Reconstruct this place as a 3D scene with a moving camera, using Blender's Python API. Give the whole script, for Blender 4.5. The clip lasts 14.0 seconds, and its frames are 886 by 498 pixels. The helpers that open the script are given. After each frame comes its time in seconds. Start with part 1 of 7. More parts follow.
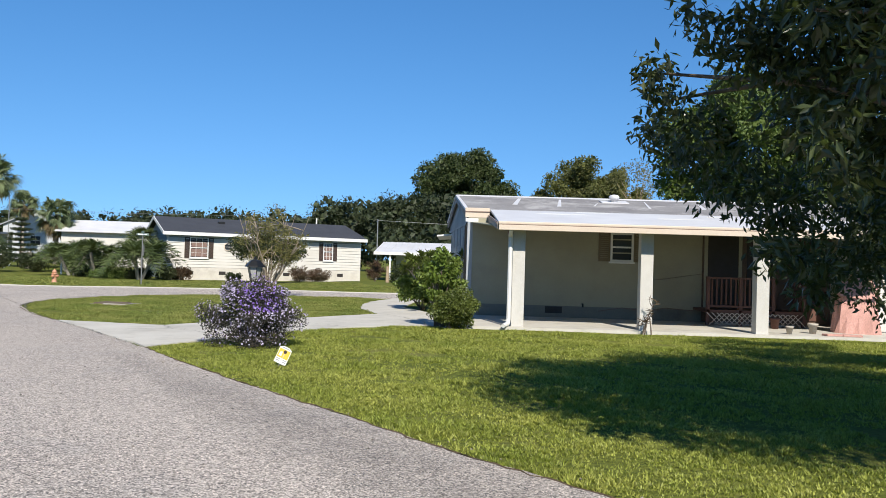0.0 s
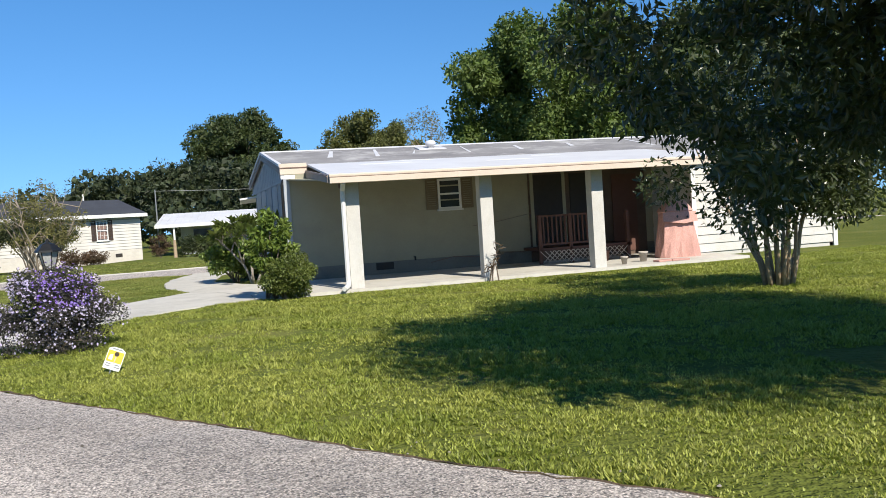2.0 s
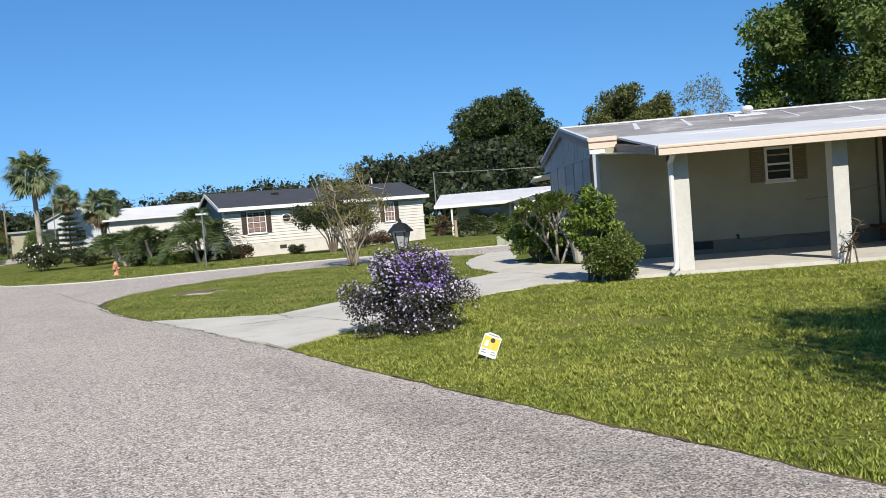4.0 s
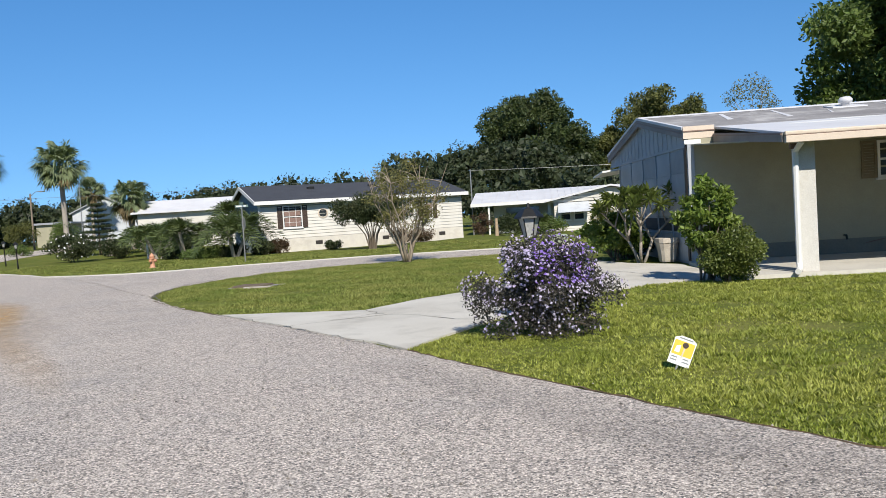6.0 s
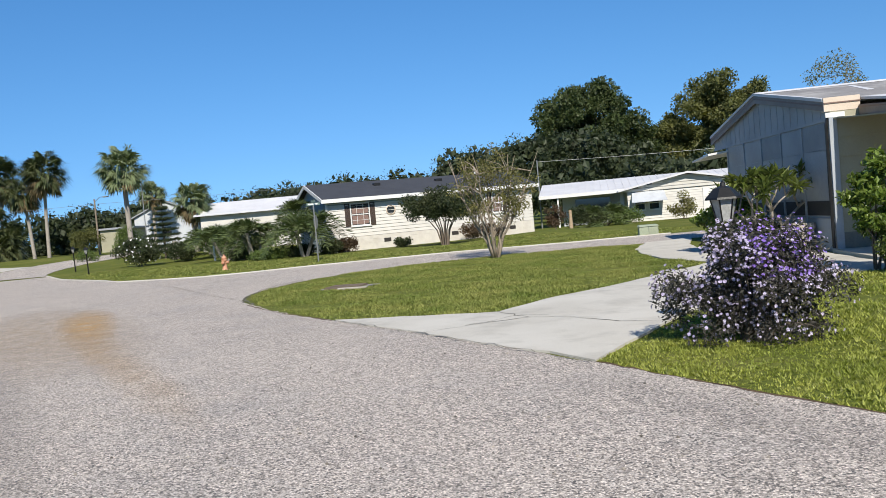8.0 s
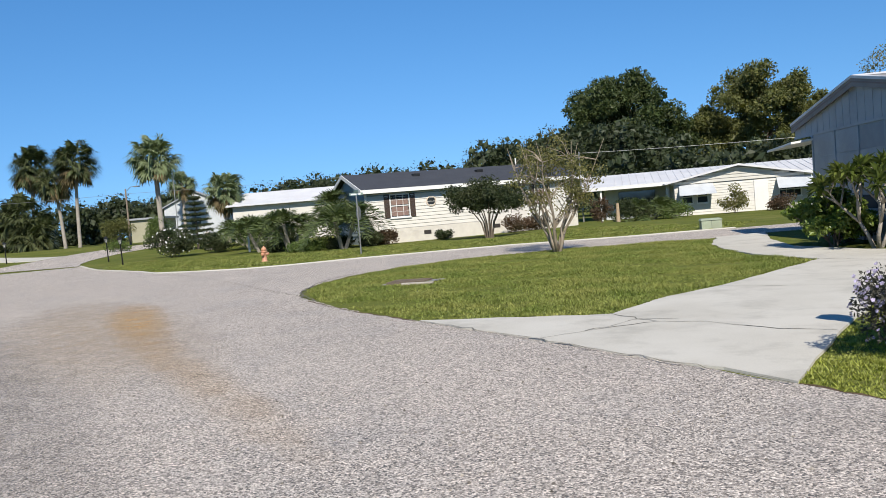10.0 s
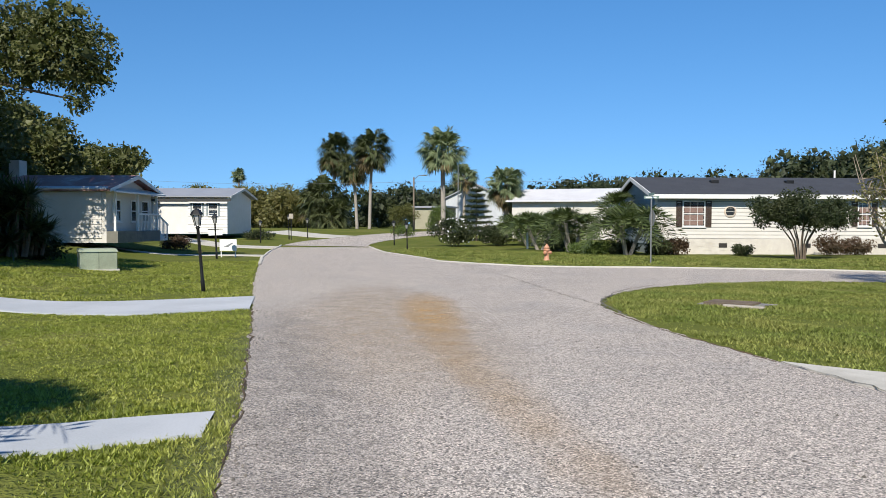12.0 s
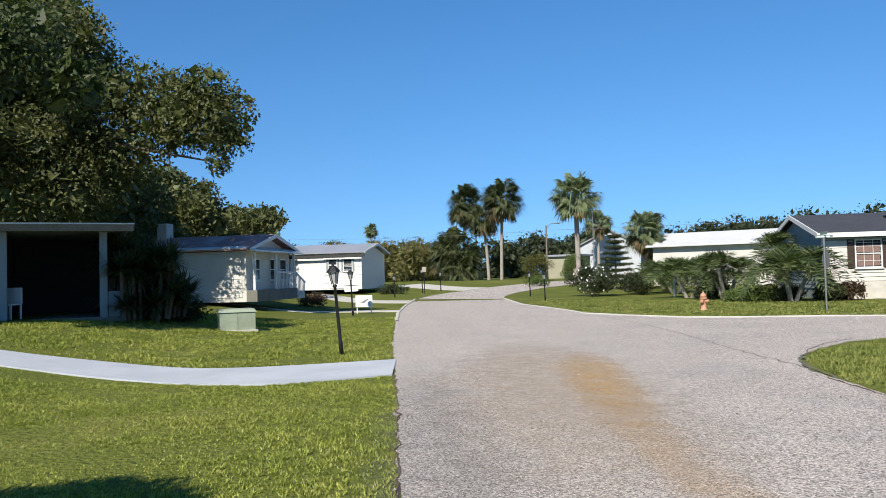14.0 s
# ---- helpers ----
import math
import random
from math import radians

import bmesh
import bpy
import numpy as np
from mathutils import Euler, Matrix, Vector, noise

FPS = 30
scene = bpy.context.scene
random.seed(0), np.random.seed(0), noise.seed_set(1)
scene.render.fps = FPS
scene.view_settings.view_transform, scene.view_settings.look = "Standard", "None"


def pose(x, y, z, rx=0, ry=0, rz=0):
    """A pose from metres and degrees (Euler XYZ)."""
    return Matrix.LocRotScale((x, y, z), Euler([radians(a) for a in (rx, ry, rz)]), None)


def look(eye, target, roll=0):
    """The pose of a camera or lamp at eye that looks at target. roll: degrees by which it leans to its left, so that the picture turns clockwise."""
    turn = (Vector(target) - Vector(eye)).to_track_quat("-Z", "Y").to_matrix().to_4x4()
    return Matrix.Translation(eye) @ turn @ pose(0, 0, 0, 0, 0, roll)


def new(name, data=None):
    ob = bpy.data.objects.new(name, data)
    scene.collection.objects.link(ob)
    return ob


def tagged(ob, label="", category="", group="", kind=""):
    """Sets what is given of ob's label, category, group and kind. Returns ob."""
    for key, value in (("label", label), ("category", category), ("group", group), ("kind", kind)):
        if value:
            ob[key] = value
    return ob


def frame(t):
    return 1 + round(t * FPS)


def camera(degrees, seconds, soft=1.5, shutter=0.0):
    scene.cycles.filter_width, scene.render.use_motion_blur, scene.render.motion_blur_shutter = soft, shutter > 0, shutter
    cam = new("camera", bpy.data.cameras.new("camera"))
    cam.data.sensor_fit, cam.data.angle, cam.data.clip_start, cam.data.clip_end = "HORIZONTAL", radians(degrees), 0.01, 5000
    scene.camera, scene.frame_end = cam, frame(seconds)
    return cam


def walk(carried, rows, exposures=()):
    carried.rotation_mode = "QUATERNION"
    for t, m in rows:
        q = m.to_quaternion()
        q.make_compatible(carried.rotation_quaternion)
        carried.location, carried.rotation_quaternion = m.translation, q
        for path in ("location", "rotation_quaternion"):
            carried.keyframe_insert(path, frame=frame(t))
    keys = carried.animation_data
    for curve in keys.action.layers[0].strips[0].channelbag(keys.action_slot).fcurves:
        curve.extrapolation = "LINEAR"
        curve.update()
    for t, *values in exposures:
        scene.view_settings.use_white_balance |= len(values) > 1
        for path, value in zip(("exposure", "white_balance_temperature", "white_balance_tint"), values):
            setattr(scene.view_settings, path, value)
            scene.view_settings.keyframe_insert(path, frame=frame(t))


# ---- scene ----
cam = camera(59.1, 14.0, soft=0.5)
PATH = [
    (0, (5.48, -4.925, 1.645), (5.419, -2.926, 1.676), 1.7),
    (0.5, (5.134, -4.344, 1.584), (5.386, -2.361, 1.644), -0.2),
    (1, (4.931, -3.88, 1.567), (5.303, -1.915, 1.565), -3.0),
    (1.5, (4.745, -3.458, 1.582), (5.149, -1.499, 1.575), -2.7),
    (2, (4.353, -3.085, 1.585), (4.843, -1.148, 1.501), -3.7),
    (2.5, (4.135, -2.853, 1.639), (4.403, -0.871, 1.617), -5.4),
    (3, (3.743, -2.483, 1.62), (3.892, -0.489, 1.599), -4.6),
    (3.5, (3.369, -2.155, 1.621), (3.515, -0.164, 1.502), -5.2),
    (4, (2.981, -1.866, 1.658), (2.833, 0.127, 1.567), -4.7),
    (4.2, (2.818, -1.793, 1.667), (2.656, 0.198, 1.567), -3.1),
    (6.3, (1.099, -0.246, 1.52), (0.903, 1.743, 1.445), -3.9),
    (6.5, (0.956, -0.09, 1.527), (0.662, 1.887, 1.472), -3.8),
    (7, (0.558, 0.124, 1.501), (0.336, 2.11, 1.439), -3.6),
    (7.5, (0.142, 0.536, 1.494), (0.011, 2.527, 1.351), -4.1),
    (7.7, (-0.001, 0.676, 1.508), (-0.302, 2.651, 1.422), -5.0),
    (9.8, (-1.381, 1.956, 1.556), (-1.689, 3.93, 1.474), -5.7),
    (10, (-1.506, 2.106, 1.543), (-1.868, 4.07, 1.446), -4.7),
    (10.5, (-1.858, 2.597, 1.533), (-2.381, 4.524, 1.423), -1.3),
    (11, (-2.176, 2.929, 1.527), (-2.786, 4.833, 1.473), -1.3),
    (11.5, (-2.498, 3.436, 1.483), (-3.327, 5.255, 1.412), -1.5),
    (12, (-2.913, 3.677, 1.515), (-3.903, 5.413, 1.449), 0.2),
    (12.5, (-3.264, 3.913, 1.525), (-4.267, 5.639, 1.406), -1.2),
    (13, (-3.544, 4.187, 1.565), (-4.754, 5.779, 1.584), -1.2),
    (13.5, (-3.735, 4.372, 1.583), (-4.977, 5.939, 1.637), -0.2),
    (14, (-4.163, 4.79, 1.567), (-5.422, 6.342, 1.633), -1.5),
]
walk(cam, [(t, look(e, g, r)) for t, e, g, r in PATH], [(0, 0.43), (1.5, 0.52), (2.5, 0.54), (3.5, 0.46), (6.5, 0.38), (10.5, 0.37), (12, 0.38), (13, 0.44), (14, 0.48)])

from mathutils.geometry import tessellate_polygon

# ---- world, sun, exposure ----
SUN = Vector((0.25, -0.97, 0.84)).normalized()
world = bpy.data.worlds.new("sky")
scene.world = world
world.use_nodes = True
_w = world.node_tree
_sky = _w.nodes.new("ShaderNodeTexSky")
_sky.sky_type = "NISHITA"
_sky.sun_disc = False
_sky.sun_elevation = radians(40)
_sky.sun_rotation = math.atan2(SUN.x, SUN.y)
_sky.air_density, _sky.dust_density, _sky.ozone_density = 1.0, 0.0, 3.5
_sky.altitude = 2500
_hs = _w.nodes.new("ShaderNodeHueSaturation")
_hs.inputs["Saturation"].default_value = 1.24
_hs.inputs["Hue"].default_value = 0.5
_w.nodes["Background"].inputs[1].default_value = 0.0985
_tc, _mp, _no = _w.nodes.new("ShaderNodeTexCoord"), _w.nodes.new("ShaderNodeMapping"), _w.nodes.new("ShaderNodeVectorMath")
_no.operation = "NORMALIZE"
_mp.inputs["Location"].default_value, _mp.inputs["Scale"].default_value = (0, 0, 0.09), (1, 1, 0.55)
_w.links.new(_tc.outputs["Generated"], _mp.inputs[0])
_w.links.new(_mp.outputs[0], _no.inputs[0])
_w.links.new(_no.outputs[0], _sky.inputs[0])
_w.links.new(_sky.outputs[0], _hs.inputs["Color"])
_w.links.new(_hs.outputs[0], _w.nodes["Background"].inputs[0])
_sl = bpy.data.lights.new("sun", "SUN")
_sl.energy, _sl.angle, _sl.color = 4.7, radians(0.53), (1.0, 0.94, 0.83)
_so = new("sun", _sl)
_so.matrix_world = look(SUN * 60, (0, 0, 0))


# ---- materials ----
def mat(name, a, b=None, rough=0.8, scale=6.0, fine=60.0, bump=0.3, metal=0.0, dist=0.01, island=0.0, spec=0.3, coord="Object",
        stain=None, stain_amt=0.0, stain_scale=1.2, fine_amt=0.35, contrast=(0.55, 1.35), band=(0.3, 0.7)):
    """Two-scale procedural surface: large mottling a..b, fine grain, bump, optional stains and per-piece variation."""
    m = bpy.data.materials.new(name)
    m.use_nodes = True
    n, l = m.node_tree.nodes, m.node_tree.links
    p = n["Principled BSDF"]
    p.inputs["Roughness"].default_value = rough
    p.inputs["Metallic"].default_value = metal
    p.inputs["Specular IOR Level"].default_value = spec
    b = b or tuple(min(1, c * 0.8) for c in a)
    tc = n.new("ShaderNodeTexCoord")
    def tex(sc, detail=3.0, rg=0.6):
        t = n.new("ShaderNodeTexNoise")
        t.inputs["Scale"].default_value, t.inputs["Detail"].default_value, t.inputs["Roughness"].default_value = sc, detail, rg
        l.new(tc.outputs[coord], t.inputs["Vector"])
        return t.outputs["Fac"]
    def ramp(src, lo, hi):
        r = n.new("ShaderNodeMapRange")
        r.inputs["From Min"].default_value, r.inputs["From Max"].default_value = lo, hi
        l.new(src, r.inputs["Value"])
        return r.outputs[0]
    def mix(f, x, y, mode="MIX"):
        k = n.new("ShaderNodeMix")
        k.data_type, k.blend_type = "RGBA", mode
        for s, v in ((k.inputs[0], f), (k.inputs[6], x), (k.inputs[7], y)):
            if isinstance(v, (tuple, list)):
                s.default_value = (*v, 1)
            elif isinstance(v, float):
                s.default_value = v
            else:
                l.new(v, s)
        return k.outputs[2]
    col = mix(ramp(tex(scale), 0.35, 0.65), a, b)
    fn = tex(fine, 2.0)
    col = mix(fine_amt, col, mix(ramp(fn, *band), tuple(c * contrast[0] for c in a), tuple(min(1, c * contrast[1]) for c in a)))
    if stain:
        f = n.new("ShaderNodeMath")
        f.operation = "MULTIPLY"
        f.inputs[1].default_value = stain_amt
        l.new(ramp(tex(stain_scale, 5.0, 0.7), 0.5, 0.7), f.inputs[0])
        col = mix(f.outputs[0], col, stain)
    if island:
        g = n.new("ShaderNodeNewGeometry")
        hs = n.new("ShaderNodeHueSaturation")
        r = n.new("ShaderNodeMapRange")
        r.inputs["To Min"].default_value, r.inputs["To Max"].default_value = 1 - island, 1 + island
        l.new(g.outputs["Random Per Island"], r.inputs["Value"])
        l.new(r.outputs[0], hs.inputs["Value"])
        l.new(col, hs.inputs["Color"])
        col = hs.outputs[0]
    l.new(col, p.inputs["Base Color"])
    if bump:
        bp = n.new("ShaderNodeBump")
        bp.inputs["Strength"].default_value, bp.inputs["Distance"].default_value = bump, dist
        l.new(fn, bp.inputs["Height"])
        l.new(bp.outputs[0], p.inputs["Normal"])
    return m


def leaf_mat(name, a, b, rough=0.55, island=0.35, trans=0.25, spec=0.35):
    """Leaf surface: colour varies leaf by leaf, some light comes through."""
    m = mat(name, a, b, rough=rough, scale=0.8, fine=25, bump=0.0, island=island, spec=spec, fine_amt=0.25)
    n, l = m.node_tree.nodes, m.node_tree.links
    p = n["Principled BSDF"]
    t = n.new("ShaderNodeBsdfTranslucent")
    t.inputs[0].default_value = (a[0] * 1.6, a[1] * 1.7, a[2] * 0.8, 1)
    k = n.new("ShaderNodeMixShader")
    k.inputs[0].default_value = trans
    l.new(p.outputs[0], k.inputs[1])
    l.new(t.outputs[0], k.inputs[2])
    l.new(k.outputs[0], n["Material Output"].inputs[0])
    return m


def glass_mat(name, tint=(0.03, 0.035, 0.04)):
    m = bpy.data.materials.new(name)
    m.use_nodes = True
    p = m.node_tree.nodes["Principled BSDF"]
    p.inputs["Base Color"].default_value = (*tint, 1)
    p.inputs["Roughness"].default_value = 0.06
    p.inputs["Specular IOR Level"].default_value = 0.8
    return m


M = {}
M["grass"] = mat("lawn_turf", (0.105, 0.127, 0.024), (0.165, 0.17, 0.038), rough=0.95, scale=0.45, fine=16, bump=1.0, dist=0.05,
                 stain=(0.24, 0.22, 0.07), stain_amt=0.55, stain_scale=0.35, fine_amt=0.55, spec=0.1)
M["dryblade"] = leaf_mat("mown_grass_blade", (0.16, 0.2, 0.045), (0.31, 0.3, 0.09), rough=0.55, island=0.6, trans=0.25, spec=0.2)
M["blade"] = leaf_mat("grass_blade", (0.21, 0.245, 0.042), (0.38, 0.38, 0.09), rough=0.5, island=0.6, trans=0.3, spec=0.3)
M["asphalt"] = mat("worn_asphalt", (0.475, 0.418, 0.37), (0.525, 0.466, 0.41), rough=0.92, scale=0.35, fine=70, bump=1.0, dist=0.012, contrast=(0.22, 1.7), band=(0.37, 0.63),
                   stain=(0.32, 0.305, 0.295), stain_amt=0.45, stain_scale=0.5, fine_amt=0.62, spec=0.2)


def add_chips(m, scale, dark, light, amount):
    """Stone chips of uneven brightness, each a cell of its own."""
    n, l = m.node_tree.nodes, m.node_tree.links
    p = n["Principled BSDF"]
    src = p.inputs["Base Color"].links[0].from_socket
    tc, v = n.new("ShaderNodeTexCoord"), n.new("ShaderNodeTexVoronoi")
    v.inputs["Scale"].default_value = scale
    l.new(tc.outputs["Object"], v.inputs["Vector"])
    s = n.new("ShaderNodeSeparateColor")
    l.new(v.outputs["Color"], s.inputs[0])
    r = n.new("ShaderNodeMapRange")
    r.inputs["To Min"].default_value, r.inputs["To Max"].default_value = dark, light
    l.new(s.outputs[0], r.inputs["Value"])
    k = n.new("ShaderNodeMix")
    k.data_type, k.blend_type = "RGBA", "MULTIPLY"
    k.inputs[0].default_value = amount
    l.new(src, k.inputs[6])
    l.new(r.outputs[0], k.inputs[7])
    l.new(k.outputs[2], p.inputs["Base Color"])


add_chips(M["asphalt"], 58.0, 0.47, 1.42, 1.0)


def add_pits(m, scale, share, dark):
    """Sparse dark gaps where chips have come loose, more of them in worn patches."""
    n, l = m.node_tree.nodes, m.node_tree.links
    p = n["Principled BSDF"]
    src = p.inputs["Base Color"].links[0].from_socket
    tc, v, w = n.new("ShaderNodeTexCoord"), n.new("ShaderNodeTexVoronoi"), n.new("ShaderNodeTexNoise")
    v.inputs["Scale"].default_value, w.inputs["Scale"].default_value, w.inputs["Detail"].default_value = scale, 0.55, 4
    l.new(tc.outputs["Object"], v.inputs["Vector"])
    l.new(tc.outputs["Object"], w.inputs["Vector"])
    s = n.new("ShaderNodeSeparateColor")
    l.new(v.outputs["Color"], s.inputs[0])
    a = n.new("ShaderNodeMapRange")
    a.inputs["From Min"].default_value, a.inputs["From Max"].default_value = 0.35, 0.7
    a.inputs["To Min"].default_value, a.inputs["To Max"].default_value = share * 0.4, share * 2.2
    l.new(w.outputs["Fac"], a.inputs["Value"])
    k = n.new("ShaderNodeMath")
    k.operation = "LESS_THAN"
    l.new(s.outputs[1], k.inputs[0])
    l.new(a.outputs[0], k.inputs[1])
    x = n.new("ShaderNodeMix")
    x.data_type = "RGBA"
    l.new(k.outputs[0], x.inputs[0])
    l.new(src, x.inputs[6])
    x.inputs[7].default_value = (*dark, 1)
    l.new(x.outputs[2], p.inputs["Base Color"])


add_pits(M["asphalt"], 75.0, 0.07, (0.13, 0.12, 0.115))
M["grit"] = mat("loose_road_grit", (0.16, 0.14, 0.12), (0.4, 0.36, 0.3), rough=0.9, scale=3, fine=60, bump=0.2, island=0.6)
M["concrete"] = mat("pale_concrete", (0.5, 0.47, 0.41), (0.58, 0.55, 0.49), rough=0.9, scale=0.7, fine=70, bump=0.3, dist=0.004,
                    stain=(0.32, 0.3, 0.26), stain_amt=0.55, stain_scale=1.1, fine_amt=0.25)
M["walk"] = mat("blue_grey_concrete", (0.42, 0.44, 0.465), (0.5, 0.515, 0.54), rough=0.9, scale=0.8, fine=70, bump=0.3, dist=0.004,
                stain=(0.34, 0.35, 0.37), stain_amt=0.4, fine_amt=0.2)
M["crack"] = mat("crack_dirt", (0.16, 0.15, 0.12), rough=1.0, bump=0.0)
M["soil"] = mat("planting_soil", (0.09, 0.065, 0.04), (0.13, 0.09, 0.055), rough=1.0, scale=3, fine=30, bump=0.8, dist=0.03)
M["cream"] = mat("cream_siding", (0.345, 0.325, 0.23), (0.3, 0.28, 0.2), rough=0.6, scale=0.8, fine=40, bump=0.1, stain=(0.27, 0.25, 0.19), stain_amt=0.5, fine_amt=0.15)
M["white"] = mat("white_painted_siding", (0.615, 0.59, 0.54), (0.565, 0.54, 0.49), rough=0.55, scale=0.7, fine=40, bump=0.08, stain=(0.5, 0.47, 0.4), stain_amt=0.4, stain_scale=0.9, fine_amt=0.12)
M["trim"] = mat("white_trim_paint", (0.72, 0.71, 0.68), (0.67, 0.66, 0.63), rough=0.45, scale=2, fine=50, bump=0.05, fine_amt=0.08, stain=(0.6, 0.58, 0.53), stain_amt=0.3)
M["whitemetal"] = mat("white_roof_coating", (0.63, 0.625, 0.63), (0.56, 0.555, 0.57), rough=0.5, scale=0.8, fine=30, bump=0.1, stain=(0.5, 0.49, 0.48), stain_amt=0.35, stain_scale=0.9, fine_amt=0.1)
M["oldroof"] = mat("weathered_grey_roof", (0.2, 0.19, 0.19), (0.3, 0.29, 0.28), rough=0.85, scale=0.8, fine=30, bump=0.3, stain=(0.62, 0.6, 0.58), stain_amt=0.6, stain_scale=0.7, fine_amt=0.3)
M["tan"] = mat("tan_fascia_paint", (0.58, 0.48, 0.38), (0.63, 0.53, 0.43), rough=0.55, scale=1.5, fine=40, bump=0.1, fine_amt=0.12)
M["brownline"] = mat("brown_metal_edge", (0.2, 0.13, 0.1), rough=0.5, bump=0.05)
M["stucco"] = mat("white_stucco", (0.56, 0.54, 0.5), (0.5, 0.48, 0.44), rough=0.9, scale=2.5, fine=45, bump=0.6, dist=0.008, stain=(0.42, 0.38, 0.31), stain_amt=0.35, stain_scale=2.2, fine_amt=0.2)
M["greysiding"] = mat("grey_green_siding", (0.27, 0.31, 0.32), (0.24, 0.28, 0.29), rough=0.6, scale=1, fine=40, bump=0.1, fine_amt=0.12)
M["bluegrey"] = mat("pale_blue_grey_panel", (0.5, 0.52, 0.54), (0.45, 0.47, 0.5), rough=0.6, scale=1.2, fine=40, bump=0.1, stain=(0.36, 0.37, 0.38), stain_amt=0.4, fine_amt=0.12)
M["skirt"] = mat("dark_grey_skirting_and_shade", (0.17, 0.165, 0.14), (0.21, 0.2, 0.165), rough=0.8, scale=1.4, fine=30, bump=0.2, stain=(0.08, 0.08, 0.07), stain_amt=0.5, fine_amt=0.2)
M["taupe"] = mat("grey_brown_metal_trim", (0.2, 0.17, 0.15), (0.25, 0.215, 0.19), rough=0.55, scale=1.5, fine=40, bump=0.1, stain=(0.13, 0.11, 0.1), stain_amt=0.4, fine_amt=0.15)
M["screenpale"] = mat("pale_dusty_vinyl", (0.31, 0.335, 0.36), (0.24, 0.265, 0.29), rough=0.45, scale=1.1, fine=30, bump=0.1, stain=(0.42, 0.45, 0.48), stain_amt=0.5, stain_scale=0.8, fine_amt=0.15)
M["gablegrey"] = mat("weathered_blue_grey_panel", (0.36, 0.385, 0.41), (0.31, 0.335, 0.36), rough=0.6, scale=1.2, fine=40, bump=0.1, stain=(0.24, 0.25, 0.26), stain_amt=0.5, fine_amt=0.12)
M["screen"] = mat("dusty_porch_screen", (0.2, 0.22, 0.24), (0.27, 0.29, 0.31), rough=0.5, scale=1.5, fine=80, bump=0.1, fine_amt=0.2)
M["shingle"] = mat("charcoal_shingle", (0.045, 0.048, 0.058), (0.06, 0.064, 0.075), rough=0.9, scale=1.2, fine=14, bump=0.8, dist=0.02, fine_amt=0.4)
M["greyroof"] = mat("grey_metal_roof", (0.3, 0.31, 0.34), (0.26, 0.27, 0.3), rough=0.45, scale=0.8, fine=30, bump=0.1, fine_amt=0.15)
M["redroof"] = mat("faded_red_roof", (0.33, 0.14, 0.12), (0.4, 0.25, 0.22), rough=0.7, scale=0.9, fine=20, bump=0.2, stain=(0.6, 0.5, 0.46), stain_amt=0.6)
M["block"] = mat("skirting_block", (0.6, 0.565, 0.5), (0.54, 0.5, 0.45), rough=0.9, scale=3, fine=30, bump=0.5, dist=0.01, stain=(0.4, 0.36, 0.3), stain_amt=0.4, fine_amt=0.2)
M["shutter"] = mat("dark_brown_shutter", (0.06, 0.042, 0.032), (0.075, 0.05, 0.04), rough=0.5, scale=3, fine=40, bump=0.1)
M["tanshutter"] = mat("olive_brown_shutter", (0.2, 0.16, 0.1), (0.17, 0.135, 0.085), rough=0.6, scale=3, fine=40, bump=0.1)
M["glass"] = glass_mat("window_glass")
M["curtain"] = mat("rosy_curtain", (0.2, 0.13, 0.11), (0.27, 0.18, 0.15), rough=0.9, scale=9, fine=60, bump=0.1)
M["black"] = mat("black_painted_metal", (0.012, 0.012, 0.012), (0.02, 0.02, 0.02), rough=0.4, scale=5, fine=60, bump=0.1)
M["lampglass"] = mat("frosted_lantern_glass", (0.4, 0.4, 0.38), (0.33, 0.33, 0.31), rough=0.25, scale=8, fine=30, bump=0.0)
M["galv"] = mat("galvanised_steel", (0.34, 0.34, 0.33), (0.28, 0.28, 0.27), rough=0.45, metal=0.6, scale=5, fine=60, bump=0.1)
M["wood_pole"] = mat("weathered_wood", (0.2, 0.16, 0.12), (0.26, 0.21, 0.16), rough=0.9, scale=2, fine=30, bump=0.4)
M["redwood"] = mat("red_stained_wood", (0.13, 0.065, 0.05), (0.1, 0.05, 0.038), rough=0.7, scale=3, fine=40, bump=0.3)
M["pink"] = mat("faded_pink_vinyl", (0.56, 0.31, 0.26), (0.48, 0.26, 0.22), rough=0.6, scale=2.5, fine=30, bump=0.3, stain=(0.36, 0.2, 0.16), stain_amt=0.5)
M["darkdoor"] = mat("dark_doorway", (0.04, 0.035, 0.032), rough=0.6, bump=0.05)
M["bark"] = mat("grey_bark", (0.13, 0.1, 0.075), (0.2, 0.16, 0.12), rough=0.95, scale=4, fine=25, bump=0.8, dist=0.03)
M["twig"] = mat("pale_grey_twig_bark", (0.26, 0.21, 0.155), (0.36, 0.3, 0.23), rough=0.85, scale=5, fine=25, bump=0.4, dist=0.01)
M["palebark"] = mat("smooth_tan_bark", (0.4, 0.3, 0.2), (0.3, 0.22, 0.14), rough=0.8, scale=5, fine=25, bump=0.4, dist=0.01)
M["palmtrunk"] = mat("ringed_palm_trunk", (0.28, 0.25, 0.21), (0.36, 0.32, 0.28), rough=0.95, scale=3, fine=14, bump=0.8, dist=0.03)
M["oak"] = leaf_mat("dark_oak_leaf", (0.042, 0.062, 0.018), (0.075, 0.092, 0.028))
M["woods"] = leaf_mat("distant_wood_leaf", (0.032, 0.045, 0.022), (0.065, 0.078, 0.034), island=0.5)
